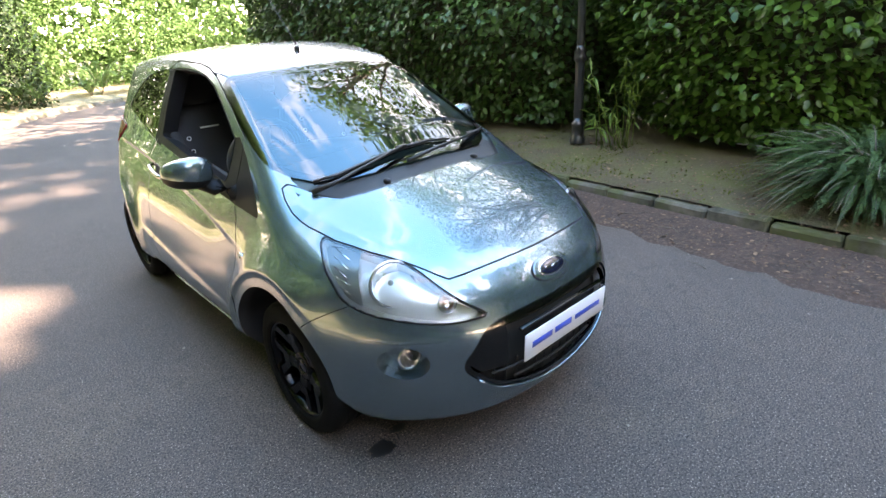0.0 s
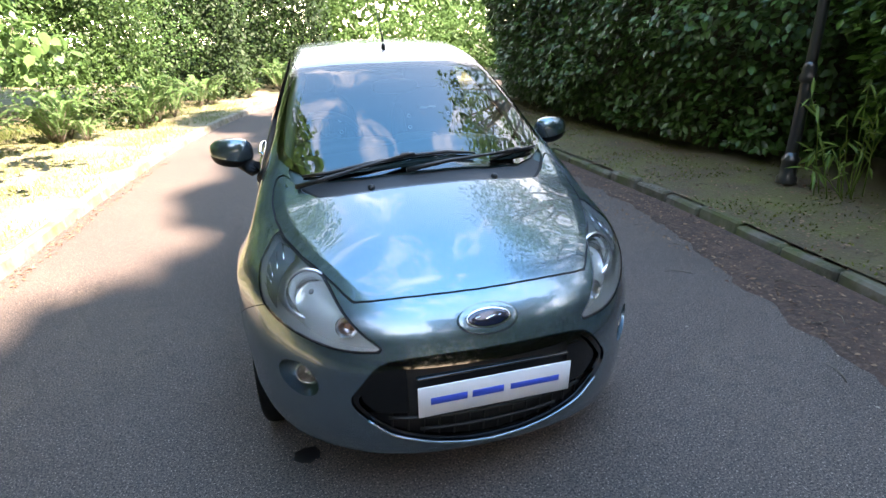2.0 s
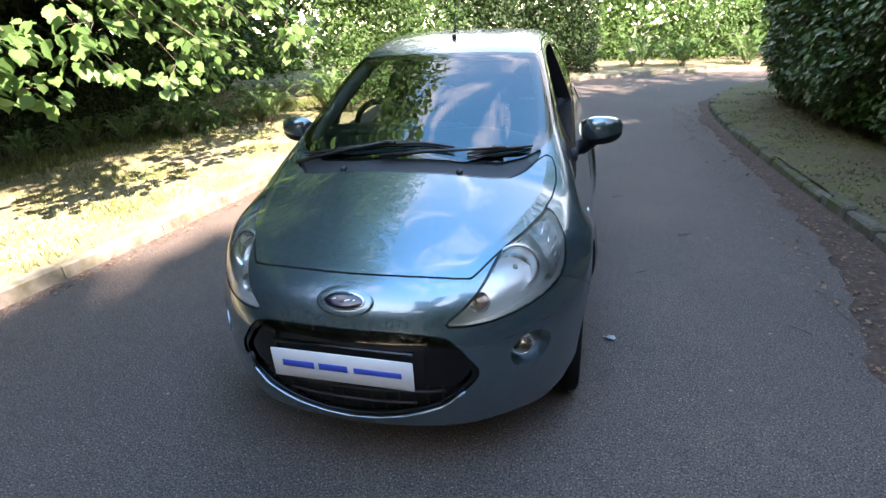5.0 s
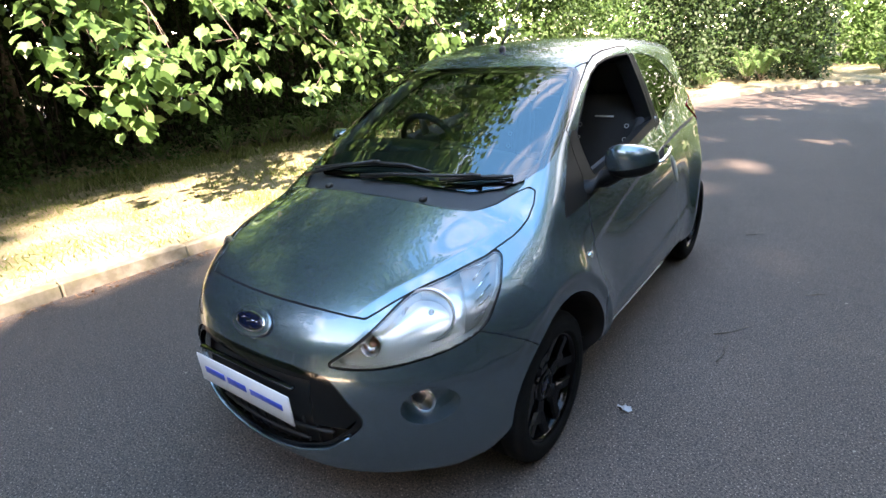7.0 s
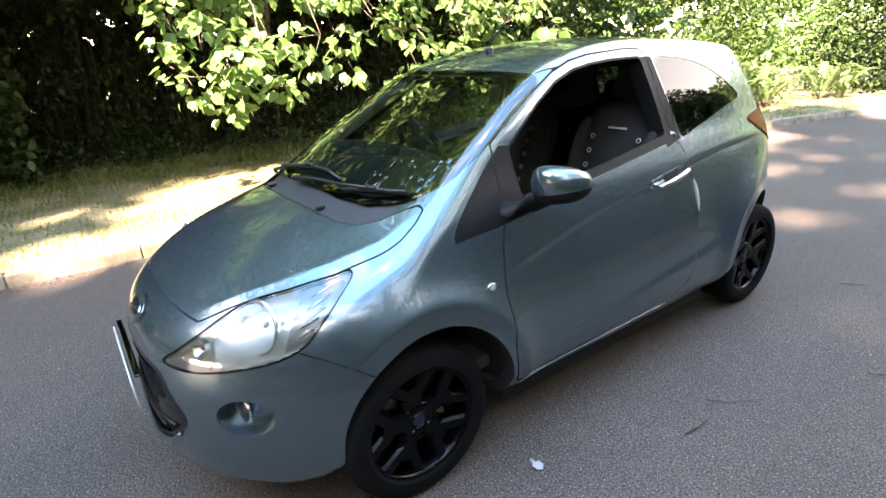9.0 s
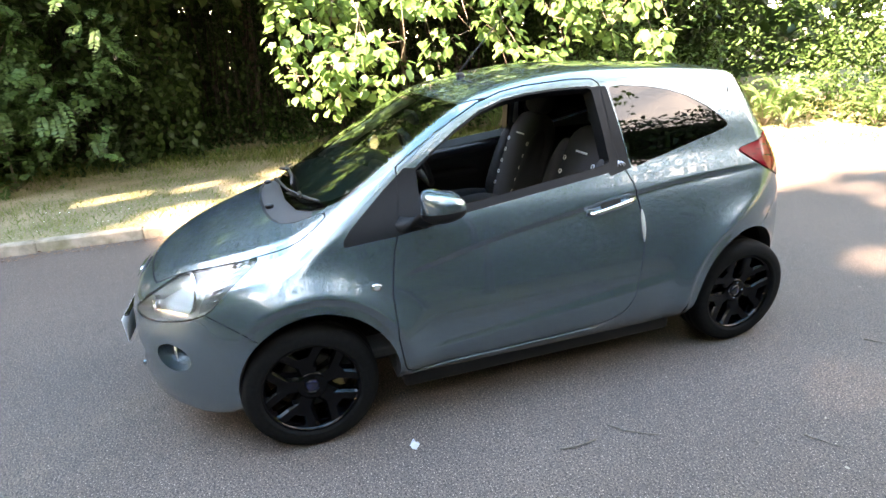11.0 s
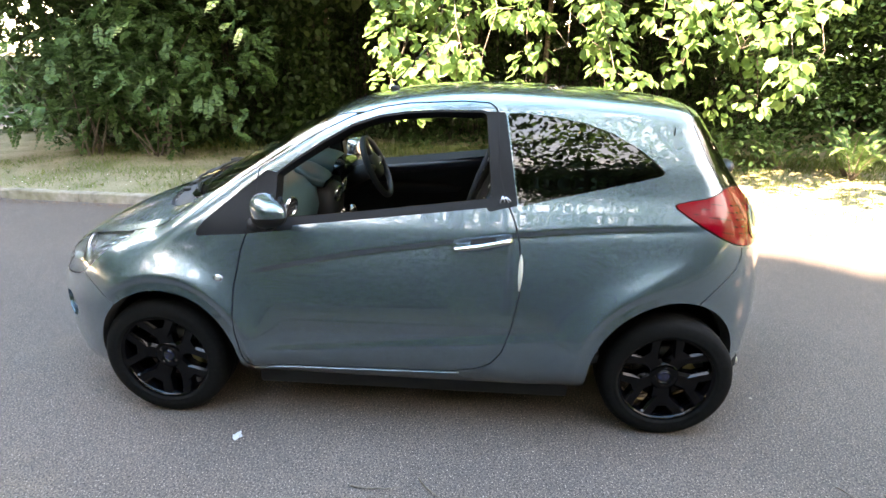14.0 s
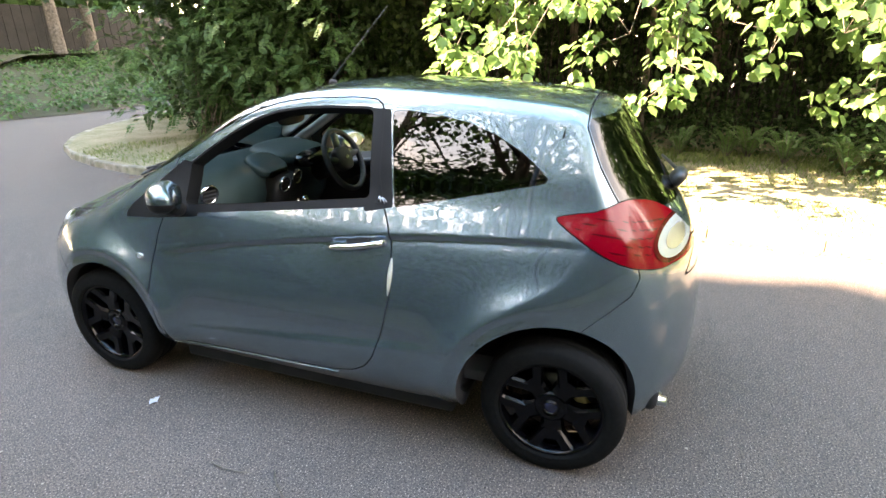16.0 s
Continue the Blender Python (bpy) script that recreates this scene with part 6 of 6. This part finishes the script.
# lamps
CLEAR_HOUSING = material("lamp_housing", (0.88, 0.89, 0.87), 0.24, 0.35)
RIBBED = material("lamp_ribs", (0.3, 0.32, 0.32), 0.3, 0.4)
BOWL = material("bowl_chrome", (0.85, 0.86, 0.87), 0.07, 1.0)
for s in (1, -1):
    flip = s < 0
    lamp = skin_mesh("headlight", lamp_skin, LENS_GLASS, car, "clear headlight with chrome bowl", both=False, flip=flip, inset=0.001)
    lamp.visible_shadow = False
    skin_mesh("housing", lamp_skin, CLEAR_HOUSING, lamp, both=False, flip=flip, inset=0.062)
    rim_mesh("housing_wall", lamp_skin, lambda m: True, 0.064, CLEAR_HOUSING, lamp, flip, start=0.004)
    edge = clip(lamp_skin, lambda v: 0.0025 - f_lamp(v))
    skin_mesh("lamp_gasket", edge, GREY_PLASTIC, lamp, both=False, flip=flip, inset=0.0025)
    n = Vector((s * 0.35, -1, 0.28)).normalized()
    c = Vector((s * 0.535, -0.43, 0.725)) - n * 0.046
    bowl = lathe([(0.080, 0.034), (0.077, 0.034), (0.070, 0.012), (0.055, -0.008), (0.03, -0.018), (0.0, -0.02)], 40, "Z")
    part("reflector_bowl", placed(bowl, facing(c, n)), BOWL, lamp)
    part("bowl_ring", placed(lathe([(0.078, 0.033), (0.080, 0.038), (0.085, 0.038), (0.087, 0.03)], 48, "Z"), facing(c, n)), SILVER, lamp)
    part("bulb", placed(blob(0, 0, 0.0, 0.012, 0.012, 0.016, 2), facing(c, n)), CLEAR_LENS, lamp)
    c2 = Vector((s * 0.425, -0.565, 0.662)) - n * 0.012
    part("indicator", placed(lathe([(0.036, 0.03), (0.033, 0.03), (0.03, 0.008), (0.012, 0.0), (0.0, 0.0)], 28, "Z"), facing(c2, n)), REFLECTOR, lamp)
    part("indicator_bulb", placed(blob(0, 0, 0.012, 0.012, 0.010, 0.010, 2.0), facing(c2, n)), AMBER, lamp, "orange indicator bulb")
    along = lambda v: 0.6 * v[:, 0] + 0.8 * v[:, 1]
    fan = clip(clip(lamp_skin, lambda v: along(v) - 0.095 - 0.25 * (v[:, 2] - 0.75)), lambda v: f_lamp(v) - 0.014)
    skin_mesh("lamp_ribbing", fan, RIBBED, lamp, "dark ribbed reflector corner", both=False, flip=flip, inset=0.02)
    fv, fn2 = fan[0], body_normal(fan[0])
    flat_fan = np.stack([along(fv), fv[:, 2]], 1)
    for k in range(6):
        ends = []
        for q in (0.112 + 0.008 * k, 0.165 + 0.014 * k):
            j = int(np.argmin(np.hypot(flat_fan[:, 0] - q, flat_fan[:, 1] - (0.712 + 0.02 * k + 0.45 * (q - 0.1)))))
            ends.append(Vector((s * fv[j, 0], fv[j, 1], fv[j, 2])) - 0.014 * Vector((s * fn2[j, 0], fn2[j, 1], fn2[j, 2])))
        tube_part("lamp_rib", ends, 0.0032, BOWL, lamp, 6)
    # fog lamp at the bottom of its recess
    fc, fn = on_front(0.598, 0.478, -0.05)
    fc, fn = Vector((s * fc.x, fc.y, fc.z)), Vector((s * 0.25, -1, 0.05))
    skin_mesh("fog_recess_floor", clip(skin0, f_fog), PAINT, bumper, both=False, flip=flip, inset=0.052)
    fog = part("fog_lamp", placed(lathe([(0.044, 0.012), (0.042, 0.018), (0.036, 0.016), (0.03, -0.004), (0.0, -0.012)], 32, "Z"), facing(fc + Vector((0, -0.008, 0.008)), fn)), REFLECTOR, bumper, "round chrome fog lamp")
    part("fog_glass", placed(lathe([(0.040, 0.015), (0.025, 0.021), (0.0, 0.023)], 32, "Z"), facing(fc + Vector((0, -0.008, 0.008)), fn)), LENS_GLASS, fog)
    # tail lamp
    tail = skin_mesh("tail_lamp", clip(tail_skin, lambda v: np.hypot(v[:, 1] - 2.648, v[:, 2] - 0.957) - 0.066), RED_LENS, car, "glossy red tail lamp with a clear round", both=False, flip=flip, inset=-0.006)
    skin_mesh("reversing_lens", clip(tail_skin, lambda v: 0.066 - np.hypot(v[:, 1] - 2.648, v[:, 2] - 0.957)), CLEAR_LENS, tail, both=False, flip=flip, inset=-0.008)
    around = lambda v: np.hypot(v[:, 1] - 2.648, v[:, 2] - 0.957)
    skin_mesh("lens_ring", clip(clip(tail_skin, lambda v: 0.079 - around(v)), lambda v: around(v) - 0.064), DARK_RED, tail, both=False, flip=flip, inset=-0.0085)
    skin_mesh("reversing_bulb", clip(tail_skin, lambda v: 0.036 - around(v)), SILVER, tail, both=False, flip=flip, inset=-0.010)
    for k in range(5):
        line = lambda v: v[:, 2] - (1.052 - 0.026 * k - 0.16 * (v[:, 1] - 2.42))
        rib = clip(clip(clip(tail_skin, lambda v: 0.0034 - np.abs(line(v))), lambda v: around(v) - 0.085), lambda v: np.minimum(f_tail(v) - 0.02, 2.60 - v[:, 1]))
        if rib[1]:
            skin_mesh("lens_rib", rib, DARK_RED, tail, both=False, flip=flip, inset=-0.0072)
    rim_mesh("tail_lamp_edge", tail_skin, lambda m: True, 0.02, RED_LENS, tail, flip, start=-0.006)
    # flank details
    p = on_skin(0.312, 0.707, 0.0)
    rep = part("side_repeater", placed(oval(0.021, 0.016, 0.003, 0.003, 28), facing(Vector((s * p.x, p.y, p.z)), (s, 0, 0.12))), CHROME, body, "small round chrome side repeater")
    part("repeater_lens", placed(oval(0.013, 0.010, 0.005, 0.003, 24), facing(Vector((s * p.x, p.y, p.z)), (s, 0, 0.12))), CLEAR_LENS, body)
    d = DOORS["left" if s > 0 else "right"]
    q = [on_skin(y, z, o) for y, z, o in ((1.325, 0.862, 0.004), (1.335, 0.864, 0.022), (1.37, 0.869, 0.032), (1.45, 0.882, 0.036), (1.53, 0.897, 0.034), (1.562, 0.903, 0.022), (1.566, 0.904, 0.003))]
    q = [Vector((s * v.x, v.y, v.z)) for v in q]
    tube_part("door_handle", q, [0.009, 0.0105, 0.012, 0.0125, 0.0125, 0.012, 0.010], CHROME, d, 10, "chrome door handle")
    hc = on_skin(1.45, 0.888, 0.0)
    # dark oval on the skin paints in the shade of the handle's recess
    part("recess_shade_oval", placed(oval(0.055, 0.034, 0.005, 0.0005, 36), facing(Vector((s * hc.x, hc.y, hc.z)), Vector((s * 1, 0, 0.25)))), SEAM, d)
    if s > 0:
        e = [on_skin(1.607 - 0.1 * (0.847 - z) ** 2 * 2, z, 0.004) for z in np.linspace(0.847, 0.70, 9)]
        tube_part("edge_guard", e, [0.002, 0.006, 0.0085, 0.0095, 0.0095, 0.009, 0.0075, 0.005, 0.002], FOAM, d, 8, "off-white foam edge guard")
        for a, b in (((1.512, 1.046), (1.522, 1.072)), ((1.522, 1.072), (1.531, 1.050)), ((1.516, 1.058), (1.540, 1.066)), ((1.533, 1.069), (1.548, 1.046)), ((1.540, 1.066), (1.556, 1.052))):
            tube_part("pillar_badge", [on_skin(*a, 0.001), on_skin(*b, 0.001)], 0.0016, SILVER, d, 5)
    rail = [on_skin(y, 0.275 + 0.0335 * (y - 0.45), 0.003) for y in np.linspace(0.43, 1.36, 14)]
    tube_part("sill_edge", [Vector((s * v.x, v.y, v.z)) for v in rail], 0.004, PAINT, body, 6)
    # door mirror
    mc = Vector((s * 0.812, 0.592, 1.028))
    hsg = blob(0, 0, 0, 0.104, 0.056, 0.064, 2.7, u=36, v=24)
    for v in hsg.verts:
        v.co.y += 0.035 * abs(v.co.x / 0.108) ** 2 - 0.02
        if v.co.y > 0.045:
            v.co.y = 0.045
        v.co.z *= 1 - 0.18 * s * v.co.x / 0.108
    hsg.transform(Matrix.Translation(mc) @ pose(0, 0, 0, 0, 0, 33 * s))
    up = hsg.copy()
    bmesh.ops.bisect_plane(up, geom=list(up.verts) + list(up.edges) + list(up.faces), plane_co=mc - Vector((0, 0, 0.022)), plane_no=(-0.16 * s, -0.06, 1), clear_inner=True)
    bmesh.ops.bisect_plane(hsg, geom=list(hsg.verts) + list(hsg.edges) + list(hsg.faces), plane_co=mc - Vector((0, 0, 0.022)), plane_no=(-0.16 * s, -0.06, 1), clear_outer=True)
    mir = part("door_mirror", up, PAINT, d, "painted door mirror on a black arm")
    part("mirror_base", hsg, SATIN_BLACK, mir)
    part("mirror_glass", placed(oval(0.075, 0.052, 0.001, 0.0, 40), facing(mc + Vector((-0.026 * s, 0.040, 0.002)), (-0.545 * s, 0.839, 0))), CHROME, mir)
    arm = [Vector((s * 0.640, 0.40, 0.905)), Vector((s * 0.668, 0.47, 0.925)), Vector((s * 0.715, 0.545, 0.950)), Vector((s * 0.775, 0.575, 0.980))]
    tube_part("mirror_arm", arm, [0.02, 0.042, 0.038, 0.03], SATIN_BLACK, mir, 12)

# wipers, scuttle hooks and aerial
def wiper(blade, arm, joint):
    pts = [on_top(x, y, 0.022) for x, y in blade]
    w = tube_part("wiper", pts, [0.005] + [0.008] * (len(pts) - 2) + [0.005], BLACK_PLASTIC, car, 8, "black windscreen wiper")
    tube_part("wiper_rubber", [on_top(x, y, 0.006) for x, y in blade], 0.004, RUBBER, w, 6)
    tube_part("wiper_arm", [on_top(x, y, o) for x, y, o in arm], [0.011, 0.008, 0.006, 0.006], BLACK_PLASTIC, w, 8)
    part("wiper_joint", placed(box(0, 0, 0, 0.06, 0.018, 0.016, 0.005), Matrix.Translation(on_top(*joint, 0.032))), BLACK_PLASTIC, w)


wiper([(-0.50, 0.09), (-0.40, 0.062), (-0.25, 0.058), (-0.08, 0.066), (0.08, 0.072), (0.205, 0.062)], [(-0.53, 0.06, 0.012), (-0.42, 0.03, 0.03), (-0.25, 0.035, 0.036), (-0.08, 0.062, 0.036)], (-0.08, 0.064))
wiper([(0.265, 0.035), (0.33, 0.065), (0.40, 0.098), (0.46, 0.125), (0.515, 0.155)], [(-0.10, -0.01, 0.016), (0.08, 0.012, 0.03), (0.26, 0.045, 0.034), (0.38, 0.085, 0.034)], (0.385, 0.09))
for s in (1, -1):
    part("washer_jet", placed(blob(0, 0, 0, 0.013, 0.02, 0.012, 2.2), Matrix.Translation(on_top(s * 0.253, -0.062, -0.002))), BLACK_PLASTIC, car)
b0 = on_top(0, 0.965, 0.0)
aer = part("aerial", placed(blob(0, 0.01, 0.008, 0.012, 0.024, 0.016, 2.2), Matrix.Translation(b0)), BLACK_PLASTIC, car, "black roof aerial leaning back")
tube_part("aerial_rod", [b0 + Vector((0, 0.01, 0.03)), b0 + Vector((0, 0.09, 0.115)), b0 + Vector((0, 0.33, 0.36))], [0.006, 0.0025, 0.0014], BLACK_PLASTIC, aer, 6)
# rear wiper motor cover and exhaust
part("rear_wiper_cover", blob(0, 2.66, 1.10, 0.075, 0.03, 0.045, 2.4, pose(0, 0, 0, -35)), BLACK_PLASTIC, gate)
tube_part("rear_wiper", [(0, 2.68, 1.10), (-0.15, 2.66, 1.105), (-0.33, 2.60, 1.13)], [0.012, 0.009, 0.007], BLACK_PLASTIC, gate)
exh = lathe([(0.02, 0.0), (0.022, 0.0), (0.022, 0.12), (0.02, 0.12), (0.02, 0.0)], 20, "Y")
exh.transform(Matrix.Translation((0.40, 2.60, 0.215)))
part("exhaust_pipe", exh, SILVER, car)

# ---- inside the car ----
roof_in = clip(clip(clip(skin0, lambda v: v[:, 2] - 0.95), minus(shift(f_screen, 0.0))), lambda v: np.minimum(np.minimum(-f_door(v), -f_quarter(v)), -f_rear_glass(v)))
roof_in = clip(roof_in, lambda v: np.minimum(v[:, 1] - 0.30, 2.75 - v[:, 1]))
skin_mesh("headlining", roof_in, LINING, car, "pale grey headlining and pillar trim", inset=0.03)
lower_in = clip(clip(clip(skin0, lambda v: 1.06 - v[:, 2]), lambda v: np.minimum(v[:, 1] - 0.1, 2.6 - v[:, 1])), lambda v: np.minimum(np.minimum(-f_quarter(v), -f_screen(v)), np.minimum(-f_hood(v), -f_door(v))))
lower_in = clip(lower_in, lambda v: np.maximum(v[:, 1] - 1.4, 0.25 - v[:, 1] + 0.4 * (0.9 - v[:, 2])))
for flip in (False, True):
    for piece in (clip(lower_in, lambda v: 1.0 - v[:, 1]), clip(lower_in, lambda v: v[:, 1] - 1.0)):
        if piece[1]:
            skin_mesh("side_trim", piece, INTERIOR, car, both=False, flip=flip, inset=0.04)
part("cabin_floor", box(0, 1.3, 0.33, 1.3, 2.4, 0.05, 0.01), INTERIOR, car)
DASH_LINE = [(0.04, 0.86), (0.06, 0.955), (0.15, 0.998), (0.26, 1.012), (0.36, 1.006), (0.45, 0.975), (0.50, 0.915), (0.515, 0.84), (0.49, 0.74), (0.42, 0.62), (0.30, 0.52), (0.10, 0.50)]
secs = []
for x in np.linspace(-0.575, 0.575, 25):
    bulge = 0.06 * math.exp(-((x - 0.27) / 0.28) ** 2) + 0.02 * math.exp(-((x + 0.36) / 0.2) ** 2)
    drop = 0.05 * (abs(x) / 0.63) ** 3 + 0.015
    secs.append([Vector((x, y + bulge * (1 if z > 0.7 else 0.3) + 0.02, z + 0.055 - drop + (bulge * 0.35 if z > 0.9 else 0))) for y, z in DASH_LINE])
dash = hull_part("dashboard", secs, DASH, car, "dark teal-grey moulded dashboard")
stack = part("centre_console", placed(blob(0, 0, 0, 0.13, 0.105, 0.20, 3.4), Matrix.Translation((0.0, 0.55, 0.78)) @ pose(0, 0, 0, -12)), BLACK_PLASTIC, dash)
part("gear_console", box(0, 0.86, 0.50, 0.22, 0.7, 0.26, 0.05, 3), INTERIOR, dash)
tube_part("gear_lever", [(-0.02, 0.70, 0.66), (-0.02, 0.715, 0.76), (-0.02, 0.72, 0.80)], [0.012, 0.012, 0.024], INTERIOR, dash, 10)
part("gear_knob", blob(-0.02, 0.72, 0.81, 0.026, 0.026, 0.03, 2.2), CHROME, dash)


def vent(x, y, z, r, turn):
    m = Matrix.Translation((x, y, z)) @ pose(0, 0, 0, -12, 0, turn)
    ring = lathe([(r * 0.82, 0.0), (r * 0.86, 0.012), (r, 0.012), (r * 1.04, 0.0)], 32, "Y")
    v = part("air_vent", placed(ring, m), CHROME, dash, "round chrome-ringed air vent")
    part("vent_grille", placed(lathe([(0.0, 0.002), (r * 0.84, 0.002)], 24, "Y"), m), BLACK_PLASTIC, dash)
    for k in (-0.4, 0.0, 0.4):
        part("vent_slat", placed(box(0, 0.006, k * r, r * 1.5, 0.006, 0.004), m), INTERIOR, dash)


vent(0.552, 0.580, 0.975, 0.047, -12)
vent(0.080, 0.668, 0.925, 0.042, -6)
vent(-0.03, 0.675, 0.945, 0.042, 4)
vent(-0.55, 0.55, 0.965, 0.045, 8)
part("radio", placed(blob(0, 0, 0, 0.12, 0.09, 0.034, 3.4), Matrix.Translation((0.05, 0.535, 1.02)) @ pose(0, 0, 0, -28)), DASH, dash)
part("radio_display", placed(box(0, 0.069, 0.0, 0.15, 0.006, 0.042, 0.006, 2), Matrix.Translation((0.05, 0.555, 1.012)) @ pose(0, 0, 0, -28)), GLOSS_BLACK, dash)
for k, (x, z) in enumerate(((-0.03, 0.80), (0.02, 0.80), (0.07, 0.80), (0.02, 0.74))):
    part("console_knob", placed(lathe([(0.0, 0.02), (0.014, 0.02), (0.017, 0.0)], 20, "Y"), Matrix.Translation((x, 0.665, z)) @ pose(0, 0, 0, -14)), CHROME if k < 3 else INTERIOR, dash)
part("instrument_hood", placed(blob(0, 0, 0, 0.25, 0.17, 0.05, 3.0), Matrix.Translation((-0.30, 0.44, 1.03)) @ pose(0, 0, 0, -8)), DASH, dash)
part("instrument_dial", placed(blob(0, 0.12, -0.012, 0.19, 0.06, 0.046, 3), Matrix.Translation((-0.33, 0.49, 1.028)) @ pose(0, 0, 0, -8)), GLOSS_BLACK, dash)
# steering wheel on the right-hand side
SW = Matrix.Translation((-0.36, 0.80, 0.985)) @ pose(0, 0, 0, -66)
bm = bmesh.new()
R, r = 0.182, 0.0165
vs = [[bm.verts.new(((R + r * math.cos(b)) * math.cos(a), (R + r * math.cos(b)) * math.sin(a), r * 1.15 * math.sin(b))) for b in np.linspace(0, 2 * math.pi, 12, endpoint=False)] for a in np.linspace(0, 2 * math.pi, 64, endpoint=False)]
for i in range(64):
    for j in range(12):
        bm.faces.new((vs[i][j], vs[(i + 1) % 64][j], vs[(i + 1) % 64][(j + 1) % 12], vs[i][(j + 1) % 12]))
bm.transform(SW)
steer = part("steering_wheel", bm, INTERIOR, car, "black three-spoke steering wheel")
part("steering_hub", placed(blob(0, -0.01, -0.01, 0.085, 0.075, 0.035, 3), SW), INTERIOR, steer)
for w in (-0.15, math.pi + 0.15, -math.pi / 2):
    a, b = Vector((0.06 * math.cos(w), 0.06 * math.sin(w), -0.01)), Vector((0.175 * math.cos(w), 0.175 * math.sin(w), 0))
    tube_part("steering_spoke", [SW @ a, SW @ b], [0.024, 0.016], SILVER if w == -math.pi / 2 else INTERIOR, steer, 8)
part("steering_badge", placed(oval(0.022, 0.012, 0.004, 0.002, 24), SW @ Matrix.Translation((0, -0.01, 0.024))), BADGE_BLUE, steer)
tube_part("steering_column", [SW @ Vector((0, 0, -0.03)), SW @ Vector((0, 0, -0.22))], [0.05, 0.06], INTERIOR, steer, 12)
part("rear_view_mirror", placed(blob(0, 0, 0, 0.115, 0.018, 0.036, 3), Matrix.Translation((0.0, 0.70, 1.275)) @ pose(0, 0, 0, 12)), GREY_PLASTIC, windscreen, "grey rear-view mirror")


def seat(x):
    base = part("front_seat", placed(blob(0, 0, 0, 0.25, 0.27, 0.085, 3.2), Matrix.Translation((x, 1.12, 0.575)) @ pose(0, 0, 0, 8)), CLOTH, car, "black cloth front seat with pale rings and stitching")
    lean = Matrix.Translation((x, 1.40, 0.60)) @ pose(0, 0, 0, -20)
    part("backrest", placed(blob(0, 0, 0.29, 0.245, 0.075, 0.33, 3.4), lean), CLOTH, base)
    for s in (-1, 1):
        part("bolster", placed(blob(s * 0.205, -0.05, 0.25, 0.045, 0.06, 0.27, 2.6), lean), CLOTH, base)
        part("seat_bolster", placed(blob(s * 0.215, 0.0, 0.035, 0.045, 0.25, 0.06, 2.6), Matrix.Translation((x, 1.12, 0.60))), CLOTH, base)
        for k in range(5):
            ring = lathe([(0.0085, 0.0), (0.0095, 0.004), (0.012, 0.004), (0.013, 0.0)], 16, "Y")
            ring.transform(lean @ Matrix.Translation((s * 0.135, -0.076, 0.12 + 0.075 * k)) @ pose(0, 0, 0, 0, 0, 180))
            part("eyelet", ring, WHITE, base)
    part("headrest", placed(blob(0, -0.01, 0.70, 0.13, 0.055, 0.085, 3), lean), CLOTH, base)
    for s in (-1, 1):
        tube_part("headrest_post", [lean @ Vector((s * 0.06, 0, 0.55)), lean @ Vector((s * 0.06, 0, 0.66))], 0.006, CHROME, base, 8)
    part("stitched_bar", placed(box(0, -0.077, 0.47, 0.11, 0.002, 0.010, 0.0008, 1), lean), WHITE, base)
    return base


seat(0.36), seat(-0.36)
bench = part("rear_bench", blob(0, 1.98, 0.60, 0.55, 0.28, 0.1, 4), CLOTH, car, "dark cloth rear bench")
part("bench_back", placed(blob(0, 0, 0.26, 0.54, 0.07, 0.32, 4), Matrix.Translation((0, 2.22, 0.62)) @ pose(0, 0, 0, -18)), CLOTH, bench)
for s in (-1, 1):
    part("rear_headrest", placed(blob(s * 0.28, 2.34, 1.16, 0.11, 0.05, 0.075, 3), Matrix()), CLOTH, bench)
    tube_part("seat_belt", [(s * 0.49, 1.60, 1.27), (s * 0.53, 1.58, 0.95), (s * 0.54, 1.52, 0.60)], 0.012, CLOTH, car, 6)
    # arm pull and pocket on each door card
    d = DOORS["left" if s > 0 else "right"]
    part("armrest", blob(s * 0.645, 1.0, 0.80, 0.04, 0.30, 0.035, 3), INTERIOR, d)
    part("door_pull", blob(s * 0.66, 0.85, 0.90, 0.015, 0.10, 0.018, 2.5), SILVER, d)
    part("door_cap", placed(blob(0, 0, 0, 0.035, 0.44, 0.03, 4), Matrix.Translation((s * 0.60, 1.04, 0.945)) @ pose(0, 0, 0, 5.8)), INTERIOR, d)
for s in (-1, 1):
    pts = [on_top(s * x, y, -0.05) for x, y in ((0.592, 0.24), (0.578, 0.40), (0.556, 0.56), (0.525, 0.70), (0.49, 0.83))]
    tube_part("windscreen_pillar", pts, [0.034, 0.034, 0.032, 0.03, 0.03], LINING, car, 10)
part("parcel_shelf", box(0, 2.42, 1.0, 1.0, 0.28, 0.02, 0.008), INTERIOR, car)
